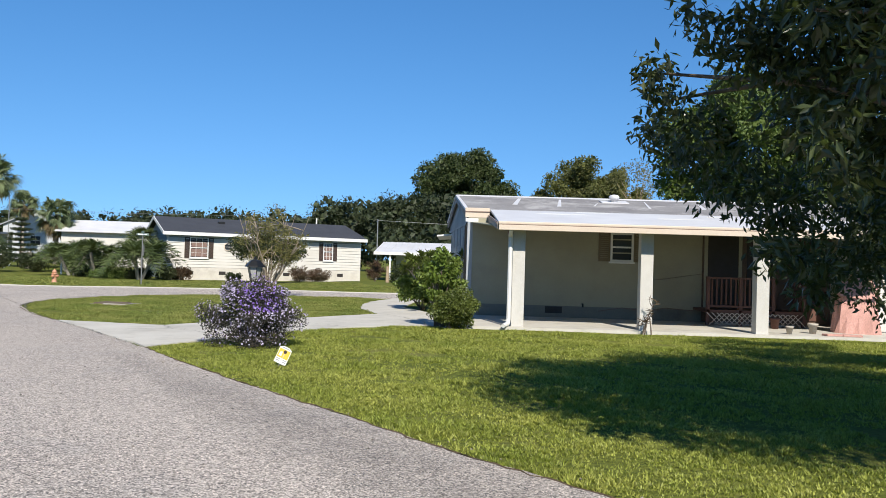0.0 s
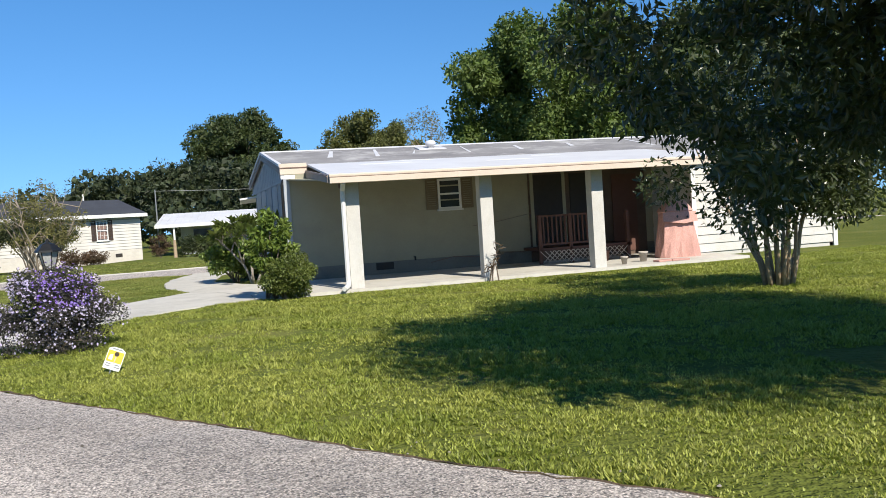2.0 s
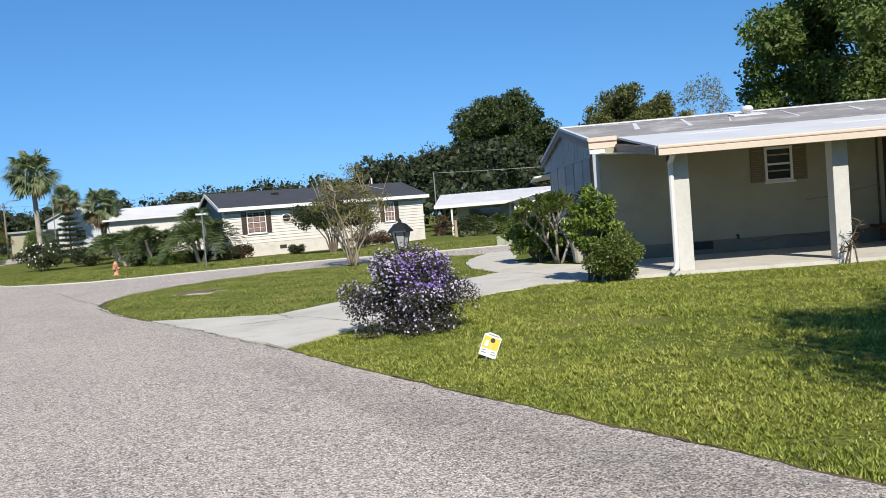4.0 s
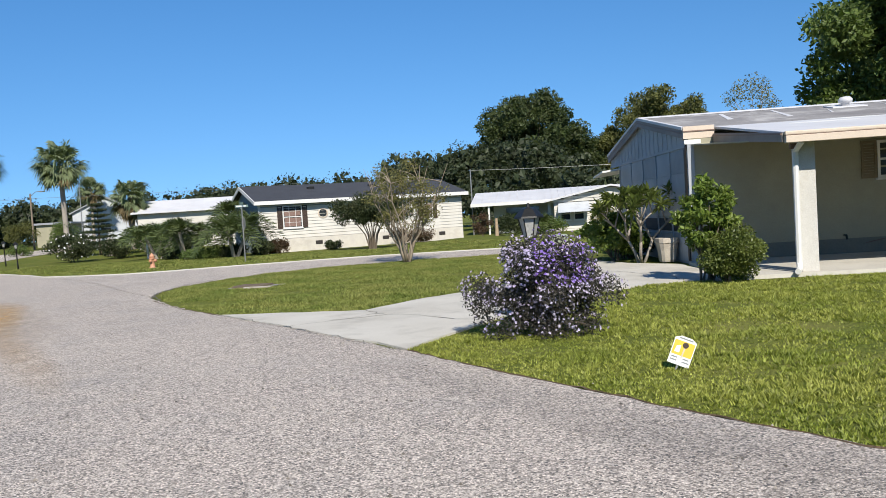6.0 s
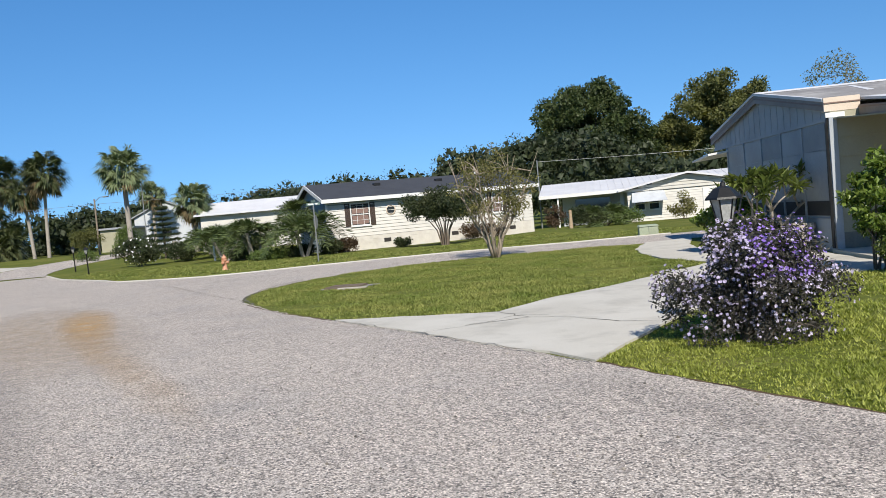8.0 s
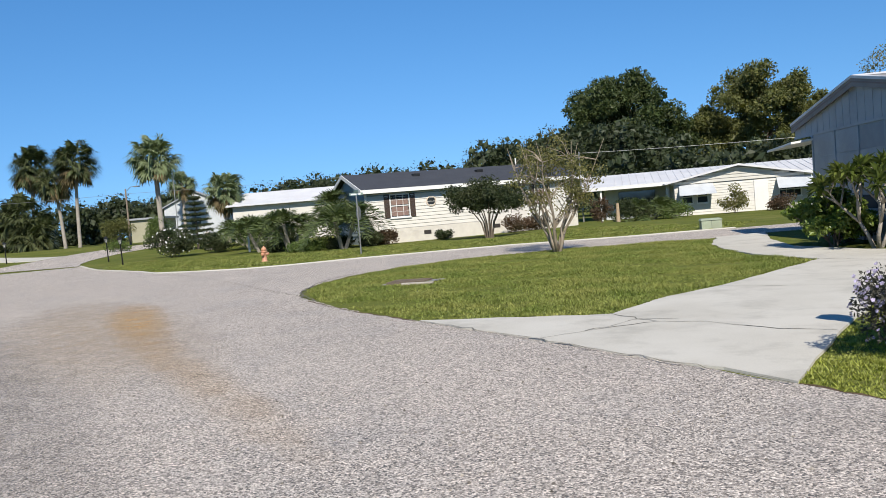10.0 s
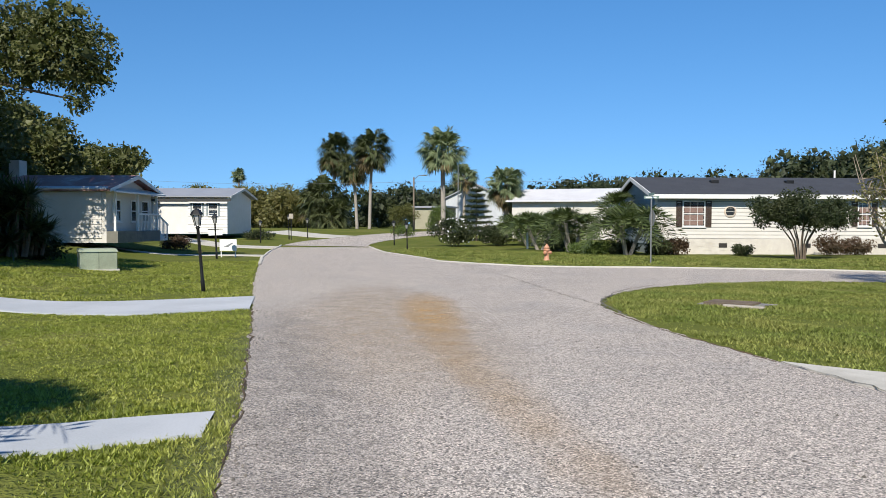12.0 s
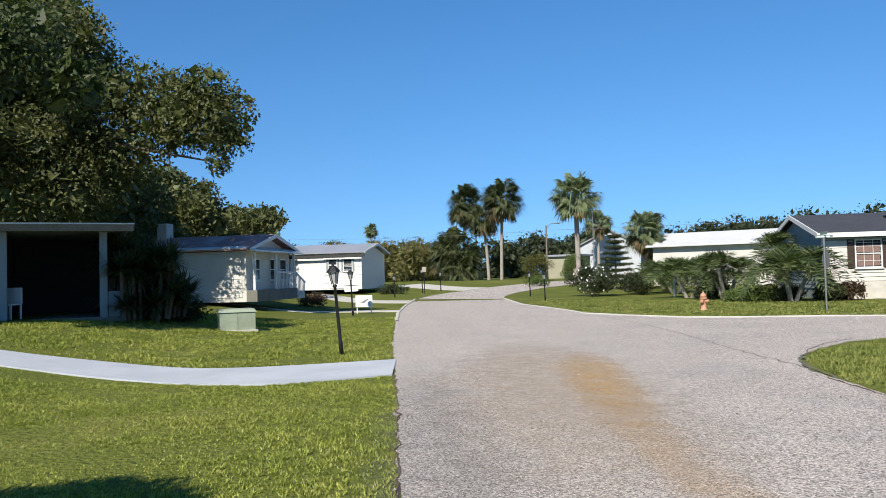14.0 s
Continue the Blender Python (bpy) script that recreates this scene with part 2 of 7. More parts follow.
# lighter olive copy of the oak leaf, with sunlight put into its colour
M["oaklit"] = leaf_mat("sunlit_olive_oak_leaf", (0.072, 0.086, 0.027), (0.128, 0.131, 0.044))
M["datepalm"] = leaf_mat("date_palm_leaflet", (0.07, 0.098, 0.033), (0.14, 0.165, 0.065), rough=0.42, island=0.55, spec=0.35)
M["porchwall"] = mat("dark_brown_porch_recess", (0.1, 0.07, 0.055), (0.14, 0.1, 0.075), rough=0.7, scale=3, fine=30, bump=0.2)
M["glossy"] = leaf_mat("dark_glossy_leaf", (0.05, 0.066, 0.027), (0.085, 0.098, 0.042), rough=0.28, spec=0.6, island=0.5, trans=0.4)
M["green"] = leaf_mat("mid_green_leaf", (0.075, 0.115, 0.025), (0.12, 0.16, 0.038))
M["olive"] = leaf_mat("olive_yellow_leaf", (0.12, 0.12, 0.035), (0.08, 0.095, 0.028))
M["autumn"] = leaf_mat("bronze_green_leaf", (0.16, 0.145, 0.05), (0.11, 0.115, 0.04))
M["hedge"] = leaf_mat("clipped_bush_leaf", (0.09, 0.12, 0.026), (0.15, 0.17, 0.04), rough=0.4)
M["brightleaf"] = leaf_mat("bright_green_leaf", (0.115, 0.165, 0.03), (0.19, 0.235, 0.052), rough=0.35, island=0.45)
M["darkbush"] = leaf_mat("dark_shrub_leaf", (0.03, 0.045, 0.016), (0.055, 0.06, 0.022))
M["redbush"] = leaf_mat("bronze_shrub_leaf", (0.09, 0.05, 0.03), (0.06, 0.05, 0.025))
M["palm"] = leaf_mat("palm_frond_leaf", (0.14, 0.175, 0.085), (0.23, 0.26, 0.15), rough=0.35)
M["darkpalm"] = leaf_mat("dark_palm_frond_leaf", (0.06, 0.075, 0.03), (0.12, 0.13, 0.06), rough=0.4, island=0.5)
M["deadfrond"] = leaf_mat("brown_dry_frond", (0.16, 0.12, 0.06), (0.11, 0.085, 0.045), rough=0.8)
M["purpleleaf"] = leaf_mat("purple_green_leaf", (0.045, 0.045, 0.035), (0.07, 0.06, 0.05))
M["violet"] = leaf_mat("lavender_petal", (0.42, 0.36, 0.56), (0.66, 0.6, 0.74), rough=0.7, island=0.45)
M["deepviolet"] = leaf_mat("violet_petal", (0.24, 0.13, 0.56), (0.4, 0.3, 0.7), rough=0.7, island=0.4)
M["hydrant"] = mat("faded_orange_paint", (0.5, 0.22, 0.12), (0.55, 0.34, 0.24), rough=0.5, scale=6, fine=40, bump=0.1)
M["boxgreen"] = mat("pale_green_steel", (0.32, 0.36, 0.26), (0.28, 0.32, 0.23), rough=0.6, scale=2, fine=30, bump=0.1, stain=(0.22, 0.22, 0.16), stain_amt=0.5)
M["yellow"] = mat("yellow_print", (0.72, 0.52, 0.06), (0.66, 0.47, 0.06), rough=0.5, scale=5, fine=40, bump=0.0, fine_amt=0.05)
M["paper"] = mat("white_sign_board", (0.8, 0.8, 0.78), (0.76, 0.76, 0.74), rough=0.5, scale=5, fine=40, bump=0.0, fine_amt=0.05)
M["ink"] = mat("dark_print", (0.05, 0.05, 0.05), rough=0.6, bump=0.0)
M["sign_green"] = mat("faded_green_sign_sheet", (0.2, 0.27, 0.23), (0.17, 0.23, 0.2), rough=0.4, scale=5, fine=40, bump=0.0)
# dark mesh; on the carport walls this near-black stands in for deep shade
M["screen_and_shade"] = mat("dark_mesh_and_shade", (0.035, 0.035, 0.035), (0.05, 0.05, 0.05), rough=0.7, scale=3, fine=60, bump=0.1)
M["darkasphalt"] = mat("rolled_asphalt_lip", (0.22, 0.21, 0.2), (0.3, 0.285, 0.27), rough=0.95, scale=2, fine=45, bump=0.9, dist=0.02, contrast=(0.3, 1.6))
M["sign_red"] = mat("red_sign_sheet", (0.4, 0.02, 0.02), rough=0.4, bump=0.0)
M["pot"] = mat("pale_stone_planter", (0.42, 0.38, 0.32), (0.34, 0.3, 0.25), rough=0.9, scale=5, fine=40, bump=0.5)


# ---- mesh helpers ----
def rng(seed):
    return np.random.default_rng(seed)


def ss(a, b, v):
    v = min(1, max(0, (v - a) / (b - a)))
    return v * v * (3 - 2 * v)


def H(x, y):
    """Height of the ground: the lots beside the street and the far end of the street lie a little higher."""
    d = -(x + 5.9) * 0.733 - (y - 6.5) * 0.68
    r = math.hypot(x + 3, y - 4)
    hump = 0.26 * math.exp(-((x + 0.9) / 3.2) ** 2 - ((y - 43.0) / 3.6) ** 2)
    return max(0.65 * ss(3, 10, d), 0.85 * ss(45, 85, r) if x < -14 else 0.0) + hump


def thing(name, loc, label, category, group="", kind="", rz=0.0, scale=1.0):
    ob = new(name)
    ob.empty_display_size = 0.2
    ob.matrix_world = pose(*loc, 0, 0, rz) @ Matrix.Scale(scale, 4)
    return tagged(ob, label, category, group, kind)


def finish(name, me, material, parent=None, label=""):
    me.materials.append(material)
    ob = new(name, me)
    if parent:
        ob.parent = parent
    if label:
        ob["label"] = label
    return ob


def part(name, bm, material, parent=None, label="", smooth=False):
    me = bpy.data.meshes.new(name)
    bmesh.ops.recalc_face_normals(bm, faces=bm.faces)
    if smooth:
        for f in bm.faces:
            f.smooth = True
    bm.to_mesh(me)
    bm.free()
    return finish(name, me, material, parent, label)


def raw(name, verts, faces, material, parent=None, label=""):
    """A mesh from arrays: verts (n,3), faces (m,k)."""
    verts, faces = np.asarray(verts, dtype=np.float32), np.asarray(faces, dtype=np.int32)
    me = bpy.data.meshes.new(name)
    k = faces.shape[1]
    me.vertices.add(len(verts))
    me.vertices.foreach_set("co", verts.ravel())
    me.loops.add(faces.size)
    me.loops.foreach_set("vertex_index", faces.ravel())
    me.polygons.add(len(faces))
    me.polygons.foreach_set("loop_start", np.arange(0, faces.size, k, dtype=np.int32))
    me.polygons.foreach_set("use_smooth", np.zeros(len(faces), dtype=bool))
    me.update(calc_edges=True)
    return finish(name, me, material, parent, label)


def box(bm, x0, y0, z0, x1, y1, z1, bevel=0.0):
    r = bmesh.ops.create_cube(bm, size=1.0)
    vs = r["verts"]
    for v in vs:
        v.co = ((x0 + x1) / 2 + v.co.x * (x1 - x0), (y0 + y1) / 2 + v.co.y * (y1 - y0), (z0 + z1) / 2 + v.co.z * (z1 - z0))
    if bevel:
        bmesh.ops.bevel(bm, geom=list({e for v in vs for e in v.link_edges}), offset=bevel, segments=2, affect="EDGES", profile=0.6)
    return bm


def boxes(*rows, bevel=0.0):
    bm = bmesh.new()
    for r in rows:
        box(bm, *r, bevel=bevel)
    return bm


def prism(bm, pts, depth):
    """A flat outline pts (3D, planar) pushed along the vector depth."""
    depth = Vector(depth)
    a = [bm.verts.new(p) for p in pts]
    b = [bm.verts.new(Vector(p) + depth) for p in pts]
    n = len(pts)
    bm.faces.new(a)
    bm.faces.new(b[::-1])
    for i in range(n):
        bm.faces.new((a[i], b[i], b[(i + 1) % n], a[(i + 1) % n]))
    return bm


def prisms(*rows):
    bm = bmesh.new()
    for pts, d in rows:
        prism(bm, pts, d)
    return bm


def tube(bm, pts, radii, n=7):
    rings = []
    for i, p in enumerate(pts):
        p = Vector(p)
        d = (Vector(pts[min(i + 1, len(pts) - 1)]) - Vector(pts[max(i - 1, 0)])).normalized()
        u = d.cross(Vector((0.31, 0.95, 0.07))).normalized()
        w = d.cross(u)
        r = radii[i] if isinstance(radii, (list, tuple)) else radii
        rings.append([bm.verts.new(p + (u * math.cos(k * math.tau / n) + w * math.sin(k * math.tau / n)) * r) for k in range(n)])
    for a, b in zip(rings, rings[1:]):
        for k in range(n):
            bm.faces.new((a[k], a[(k + 1) % n], b[(k + 1) % n], b[k]))
    bm.faces.new(rings[0][::-1])
    bm.faces.new(rings[-1])
    return bm


def lathe(bm, profile, n=16, at=(0, 0)):
    rings = [[bm.verts.new((at[0] + r * math.cos(k * math.tau / n), at[1] + r * math.sin(k * math.tau / n), z)) for k in range(n)] for r, z in profile]
    for a, b in zip(rings, rings[1:]):
        for k in range(n):
            bm.faces.new((a[k], a[(k + 1) % n], b[(k + 1) % n], b[k]))
    bm.faces.new(rings[0][::-1])
    bm.faces.new(rings[-1])
    return bm


def laps(x0, x1, y, z0, z1, step, out, axis="x"):
    """Lap siding: one tilted board a course, standing out of the wall plane y towards out (a sign)."""
    bm = bmesh.new()
    z = z0
    while z < z1 - 0.01:
        t = min(z + step, z1)
        prof = [(y, z), (y + out * 0.038, z), (y + out * 0.006, t), (y, t)]
        if axis == "x":
            prism(bm, [(x0, a, b) for a, b in prof], (x1 - x0, 0, 0))
        else:
            prism(bm, [(a, x0, b) for a, b in prof], (0, x1 - x0, 0))
        z += step
    return bm


def boards(name, parent, material, *a):
    """Lap siding with every board a part of its own."""
    whole = laps(*a)
    whole.verts.ensure_lookup_table()
    for i in range(len(whole.verts) // 8):
        bm = bmesh.new()
        q = [v.co.copy() for v in whole.verts[8 * i:8 * i + 8]]
        prism(bm, q[:4], q[4] - q[0])
        part(name, bm, material, parent)
    whole.free()


def each(name, rows, material, parent, label=""):
    for r in rows:
        part(name, boxes(r), material, parent, label)


def ragged(pts, closed=True, step=0.35, amp=0.03, seed=1):
    """An outline with smooth in-between points and small unevenness."""
    rnd = random.Random(seed)
    out, n = [], len(pts)
    for i in range(n if closed else n - 1):
        a, b = Vector(pts[i]).to_2d(), Vector(pts[(i + 1) % n]).to_2d()
        d = b - a
        k = max(1, min(60, int(d.length / step)))
        nn = Vector((-d.y, d.x)).normalized()
        for j in range(k):
            out.append(a + d * (j / k) + nn * (rnd.gauss(0, amp) if j else 0))
    if not closed:
        out.append(Vector(pts[-1]).to_2d())
    return out


def sheet(name, outline, z, thick, material, label, amp=0.03, step=0.35, seed=1, category="", kind="structure"):
    pts = ragged(outline, True, step, amp, seed)
    n = len(pts)
    v = [(p.x, p.y, z) for p in pts] + [(p.x, p.y, z - thick) for p in pts]
    f = [tuple(t) for t in tessellate_polygon([[Vector((p.x, p.y, 0)) for p in pts]])]
    f = [t if (pts[t[1]] - pts[t[0]]).cross(pts[t[2]] - pts[t[0]]) > 0 else t[::-1] for t in f]
    for i in range(n):
        j = (i + 1) % n
        f += [(i, n + i, n + j), (i, n + j, j)]
    return tagged(raw(name, v, f, material), label, category or name, "", kind)


def ribbon(name, left, right, lift, material, label, sub=6, kind="structure", category=""):
    """A strip that follows the ground between two edge lines with as many points each."""
    def dense(q):
        o = []
        for i in range(len(q) - 1):
            for j in range(sub):
                t = j / sub
                p0, p1, p2, p3 = (Vector(q[max(0, min(len(q) - 1, i + k))]) for k in (-1, 0, 1, 2))
                o.append(0.5 * (2 * p1 + (p2 - p0) * t + (2 * p0 - 5 * p1 + 4 * p2 - p3) * t * t + (3 * p1 - p0 - 3 * p2 + p3) * t ** 3))
        return o + [Vector(q[-1])]
    a, b = dense(left), dense(right)
    bm = bmesh.new()
    rows = []
    for p, q in zip(a, b):
        row = []
        for k in range(5):
            m = p.lerp(q, k / 4)
            row.append(bm.verts.new((m.x, m.y, H(m.x, m.y) + lift)))
        rows.append([bm.verts.new((p.x, p.y, H(p.x, p.y) - 0.06))] + row + [bm.verts.new((q.x, q.y, H(q.x, q.y) - 0.06))])
    for r, s in zip(rows, rows[1:]):
        for k in range(6):
            bm.faces.new((r[k], r[k + 1], s[k + 1], s[k]))
    return tagged(part(name, bm, material), label, category or name, "", kind)


# ---- ground, street, paving ----
def ground_sheet():
    xs = np.concatenate([[-900, -500, -260, -160, -110], np.arange(-90, -42, 2.0), np.arange(-42, 10, 0.9), np.arange(10, 50, 2.0), [60, 90, 140, 260, 500, 900]])
    ys = np.concatenate([[-900, -500, -200, -100, -60, -40], np.arange(-30, 0, 2.0), np.arange(0, 40, 0.9), np.arange(40, 110, 2.0), [120, 160, 260, 500, 900]])
    verts = [(x, y, H(x, y) + (0.012 * noise.noise((x * 0.3, y * 0.3, 0)) if abs(x) < 60 else 0)) for y in ys for x in xs]
    w = len(xs)
    faces = [(j * w + i, j * w + i + 1, (j + 1) * w + i + 1, (j + 1) * w + i) for j in range(len(ys) - 1) for i in range(w - 1)]
    ob = raw("ground", verts, faces, M["grass"])
    for p in ob.data.polygons:
        p.use_smooth = True
    return tagged(ob, "mown green lawn with drier yellowish patches", "lawn", "", "structure")


ground_sheet()
ROAD_L = [(24, -26), (13.4, -14.6), (4.5, -4.9), (-0.7, 0.8), (-5.9, 6.5), (-7.6, 8.5), (-10.9, 12.1), (-14.2, 15.6), (-17.8, 19.5), (-26, 28.6), (-31.5, 35.2), (-36.6, 42.0)]
ROAD_R = [(31, -26), (18, -13), (10.2, -3.7), (6.5, 0.7), (5.4, 1.8), (4.3, 3.15), (2.5, 5.2), (1.0, 7.05), (0.0, 8.35), (-2.0, 10.7), (-3.9, 12.85), (-5.5, 14.65), (-6.9, 16.6)]
SIDE_N = [(-6.9, 16.6), (-7.5, 17.6), (-7.9, 18.8), (-8.0, 20.5), (-7.8, 22.3), (-7.1, 24.0), (-5.6, 25.9), (-2.8, 27.2), (0.1, 27.5), (2.5, 27.7), (4.2, 28.6), (14, 30.5), (40, 34)]
SIDE_F = [(40, 39.5), (14, 35.2), (4, 32.8), (0.2, 32.0), (-4.6, 32.0), (-10, 30.4), (-12.3, 29.2), (-13.9, 28.8), (-16.2, 29.4), (-18.3, 30.2), (-20.3, 32.3), (-25.5, 37.0), (-31, 43.6)]
sheet("road", ROAD_R[:-1] + SIDE_N + SIDE_F + ROAD_L[::-1], 0.014, 0.08, M["asphalt"], "sun-bleached light grey chip-seal asphalt street with worn edges", amp=0.02, step=0.25, seed=3, category="road")
ribbon("road", [(-36.6, 42.0), (-39.2, 47), (-40.6, 53), (-41.8, 60), (-41, 70), (-36, 82), (-24, 94)],
       [(-31, 43.6), (-33.2, 47), (-35.2, 52), (-36.6, 59), (-35.8, 68), (-31, 78), (-20, 88)], 0.018, M["asphalt"], "far end of the grey asphalt street bending away")
DRIVE = [(-3.9, 12.85), (-1.25, 12.45), (-0.4, 13.9), (0.5, 14.85), (1.8, 16.7), (2.9, 18.2), (2.5, 19.2), (2.1, 20.4), (1.85, 22.5), (1.9, 24.8), (2.5, 27.7),
         (4.1, 28.5), (3.5, 25), (3.35, 22), (4.2, 19.8), (5.2, 18.6), (5.4, 14.2), (4.2, 14.5), (3.0, 13.7), (2.1, 12.7), (1.0, 10.6), (0.35, 9.2), (0.0, 8.38)]
sheet("driveway", DRIVE, 0.03, 0.09, M["concrete"], "pale concrete driveway with cracks curving to the house", amp=0.02, seed=5, category="driveway")


def crack(pts, width, seed, z):
    rnd = random.Random(seed)
    pts = ragged(pts, False, 0.16, 0.03, seed)
    v, f = [], []
    for i, p in enumerate(pts):
        d = (pts[min(i + 1, len(pts) - 1)] - pts[max(0, i - 1)]).normalized()
        nn = Vector((-d.y, d.x)) * width * rnd.uniform(0.25, 1.0)
        v += [(p.x - nn.x, p.y - nn.y, z), (p.x + nn.x, p.y + nn.y, z)]
        if i:
            f.append((2 * i - 2, 2 * i - 1, 2 * i + 1, 2 * i))
    return tagged(raw("crack", v, f, M["crack"]), "dark dirt-filled crack in the paving", "crack", "cracks in the paving", "structure")


crack([(-2.1, 10.85), (-1.4, 11.3), (-0.7, 11.6), (-0.2, 11.4), (0.4, 10.7), (0.9, 10.45)], 0.011, 4, 0.0345)
crack([(-1.25, 12.45), (-0.75, 11.62)], 0.009, 5, 0.0345)
crack([(-1.6, 11.2), (-0.9, 11.9), (-0.5, 11.7)], 0.008, 6, 0.0345)
crack([(0.5, 14.8), (1.6, 14.2), (2.7, 13.5)], 0.012, 7, 0.0345)
crack([(-7.2, 17.2), (-9.6, 20.2), (-12.4, 24.0), (-15.2, 27.2), (-17.6, 29.6)], 0.016, 11, 0.019)
crack([(-3.9, 12.8), (-2.0, 10.62), (-0.05, 8.3)], 0.011, 12, 0.0375)
crack([(2.9, 18.2), (3.6, 17.4), (4.4, 15.7), (4.5, 14.5)], 0.012, 8, 0.0345)

def turf_edge(pts, seed):
    """The dark lip where the turf stops at the asphalt: earth, with the turf's edge shadow in its colour."""
    rnd = random.Random(seed)
    pts = ragged(pts, False, 0.12, 0.015, seed)
    v, f = [], []
    for i, p in enumerate(pts):
        d = (pts[min(i + 1, len(pts) - 1)] - pts[max(0, i - 1)]).normalized()
        nn = Vector((-d.y, d.x))
        a, b = rnd.uniform(0.015, 0.04), rnd.uniform(0.0, 0.018)
        h = rnd.uniform(0.018, 0.028)
        v += [(p.x - nn.x * a, p.y - nn.y * a, 0.0), (p.x, p.y, h), (p.x + nn.x * b, p.y + nn.y * b, 0.015)]
        if i:
            o = 3 * i
            f += [(o - 3, o - 2, o + 1, o), (o - 2, o - 1, o + 2, o + 1)]
    return tagged(raw("turf_edge", v, f, M["soil"]), "dark lip of earth and painted edge shadow where the turf meets the asphalt", "lawn edge", "", "structure")


turf_edge(ROAD_R[2:9], 31)
turf_edge([(-2.0, 2.25)] + ROAD_L[4:7] + [(-12.5, 13.8)], 32)
turf_edge([(-6.9, 16.5), (-5.5, 14.6), (-3.95, 12.85)], 33)

SLAB = (5.4, 14.34, 16.9, 18.46)
sheet("carport_floor", [(SLAB[0], SLAB[1]), (SLAB[2], SLAB[1] + 0.1), (SLAB[2], SLAB[3]), (SLAB[0], SLAB[3])], 0.075, 0.15, M["concrete"], "grey concrete slab under the carport roof", amp=0.004, category="slab")
ribbon("walkway", [(-30, 5.6), (-24, 8.4), (-19.6, 10.6), (-17.7, 12.0), (-15.6, 13.3), (-14.04, 15.51)], [(-29, 4.4), (-23, 7.2), (-18.4, 9.6), (-16.0, 11.0), (-13.7, 12.0), (-12.58, 13.82)], 0.03, M["walk"], "pale blue-grey concrete walkway crossing the lawn", category="walkway")
ribbon("walkway", [(-14, 3.2), (-11.5, 4.9), (-9.4, 6.3), (-8.4, 7.05), (-7.9, 7.65), (-7.5, 8.1)], [(-13.2, 2.2), (-10.6, 4.0), (-8.7, 5.7), (-7.9, 6.5), (-7.5, 7.0), (-7.1, 7.6)], 0.03, M["walk"], "short pale concrete path ending in the lawn", category="walkway")
ribbon("walkway", [(-37, 26.6), (-33, 28.4), (-29.8, 30.2), (-27.9, 31.0)], [(-37, 25.9), (-33, 27.5), (-29.4, 29.2), (-27.1, 29.9)], 0.03, M["concrete"], "narrow pale concrete walk to the street", category="walkway")
ribbon("driveway", [(-52, 46.6), (-45, 43.6), (-39.2, 40.6), (-35.6, 40.6)], [(-50, 44.2), (-44, 41.0), (-38.4, 38.2), (-33.8, 38.0)], 0.03, M["concrete"], "pale concrete drive of the white house", category="driveway")
ribbon("driveway", [(-53, 61.5), (-47, 58), (-43.4, 56.5), (-41.2, 56.2)], [(-52, 56.5), (-46.5, 54), (-43.2, 52.6), (-40.6, 52.4)], 0.03, M["concrete"], "sandy concrete drive at the far bend", category="driveway")


def kerb(pts, label, m="concrete", w=0.7, hi=1.0):
    v, f = [], []
    pts = ragged(pts, False, 0.5, 0.015, 9)
    for i, p in enumerate(pts):
        d = (pts[min(i + 1, len(pts) - 1)] - pts[max(0, i - 1)]).normalized()
        nn = Vector((-d.y, d.x))
        h = H(p.x, p.y)
        for o, z in ((-0.11, -0.03), (-0.1, 0.035), (-0.04, 0.05), (0.06, 0.05), (0.1, 0.0)):
            v.append((p.x + nn.x * o * w, p.y + nn.y * o * w, h + z * hi))
        if i:
            b = 5 * i
            f += [(b - 5 + k, b - 4 + k, b + 1 + k, b + k) for k in range(4)]
    return tagged(raw("kerb", v, f, M[m]), label, "kerb", "kerbs", "structure")


kerb([(-31, 43.7), (-25.5, 37.15), (-20.3, 32.45), (-18.3, 30.35), (-16.2, 29.5), (-13.9, 28.95), (-12.3, 29.35), (-10, 30.55), (-4.6, 32.15), (0.2, 32.15), (4, 32.95)], "low pale concrete kerb edging the corner lawn")
kerb([(-36.8, 42.1), (-31.6, 35.4), (-26.1, 28.75), (-22.4, 24.65)], "low worn concrete kerb along the street")

crack([(-6.6, 16.3), (-7.3, 17.2), (-7.75, 18.4), (-8.05, 20.0), (-8.1, 21.6), (-7.9, 23.0)], 0.03, 14, 0.0195)
crack([(-7.0, 16.9), (-7.55, 17.9), (-7.95, 19.4)], 0.02, 15, 0.0192)


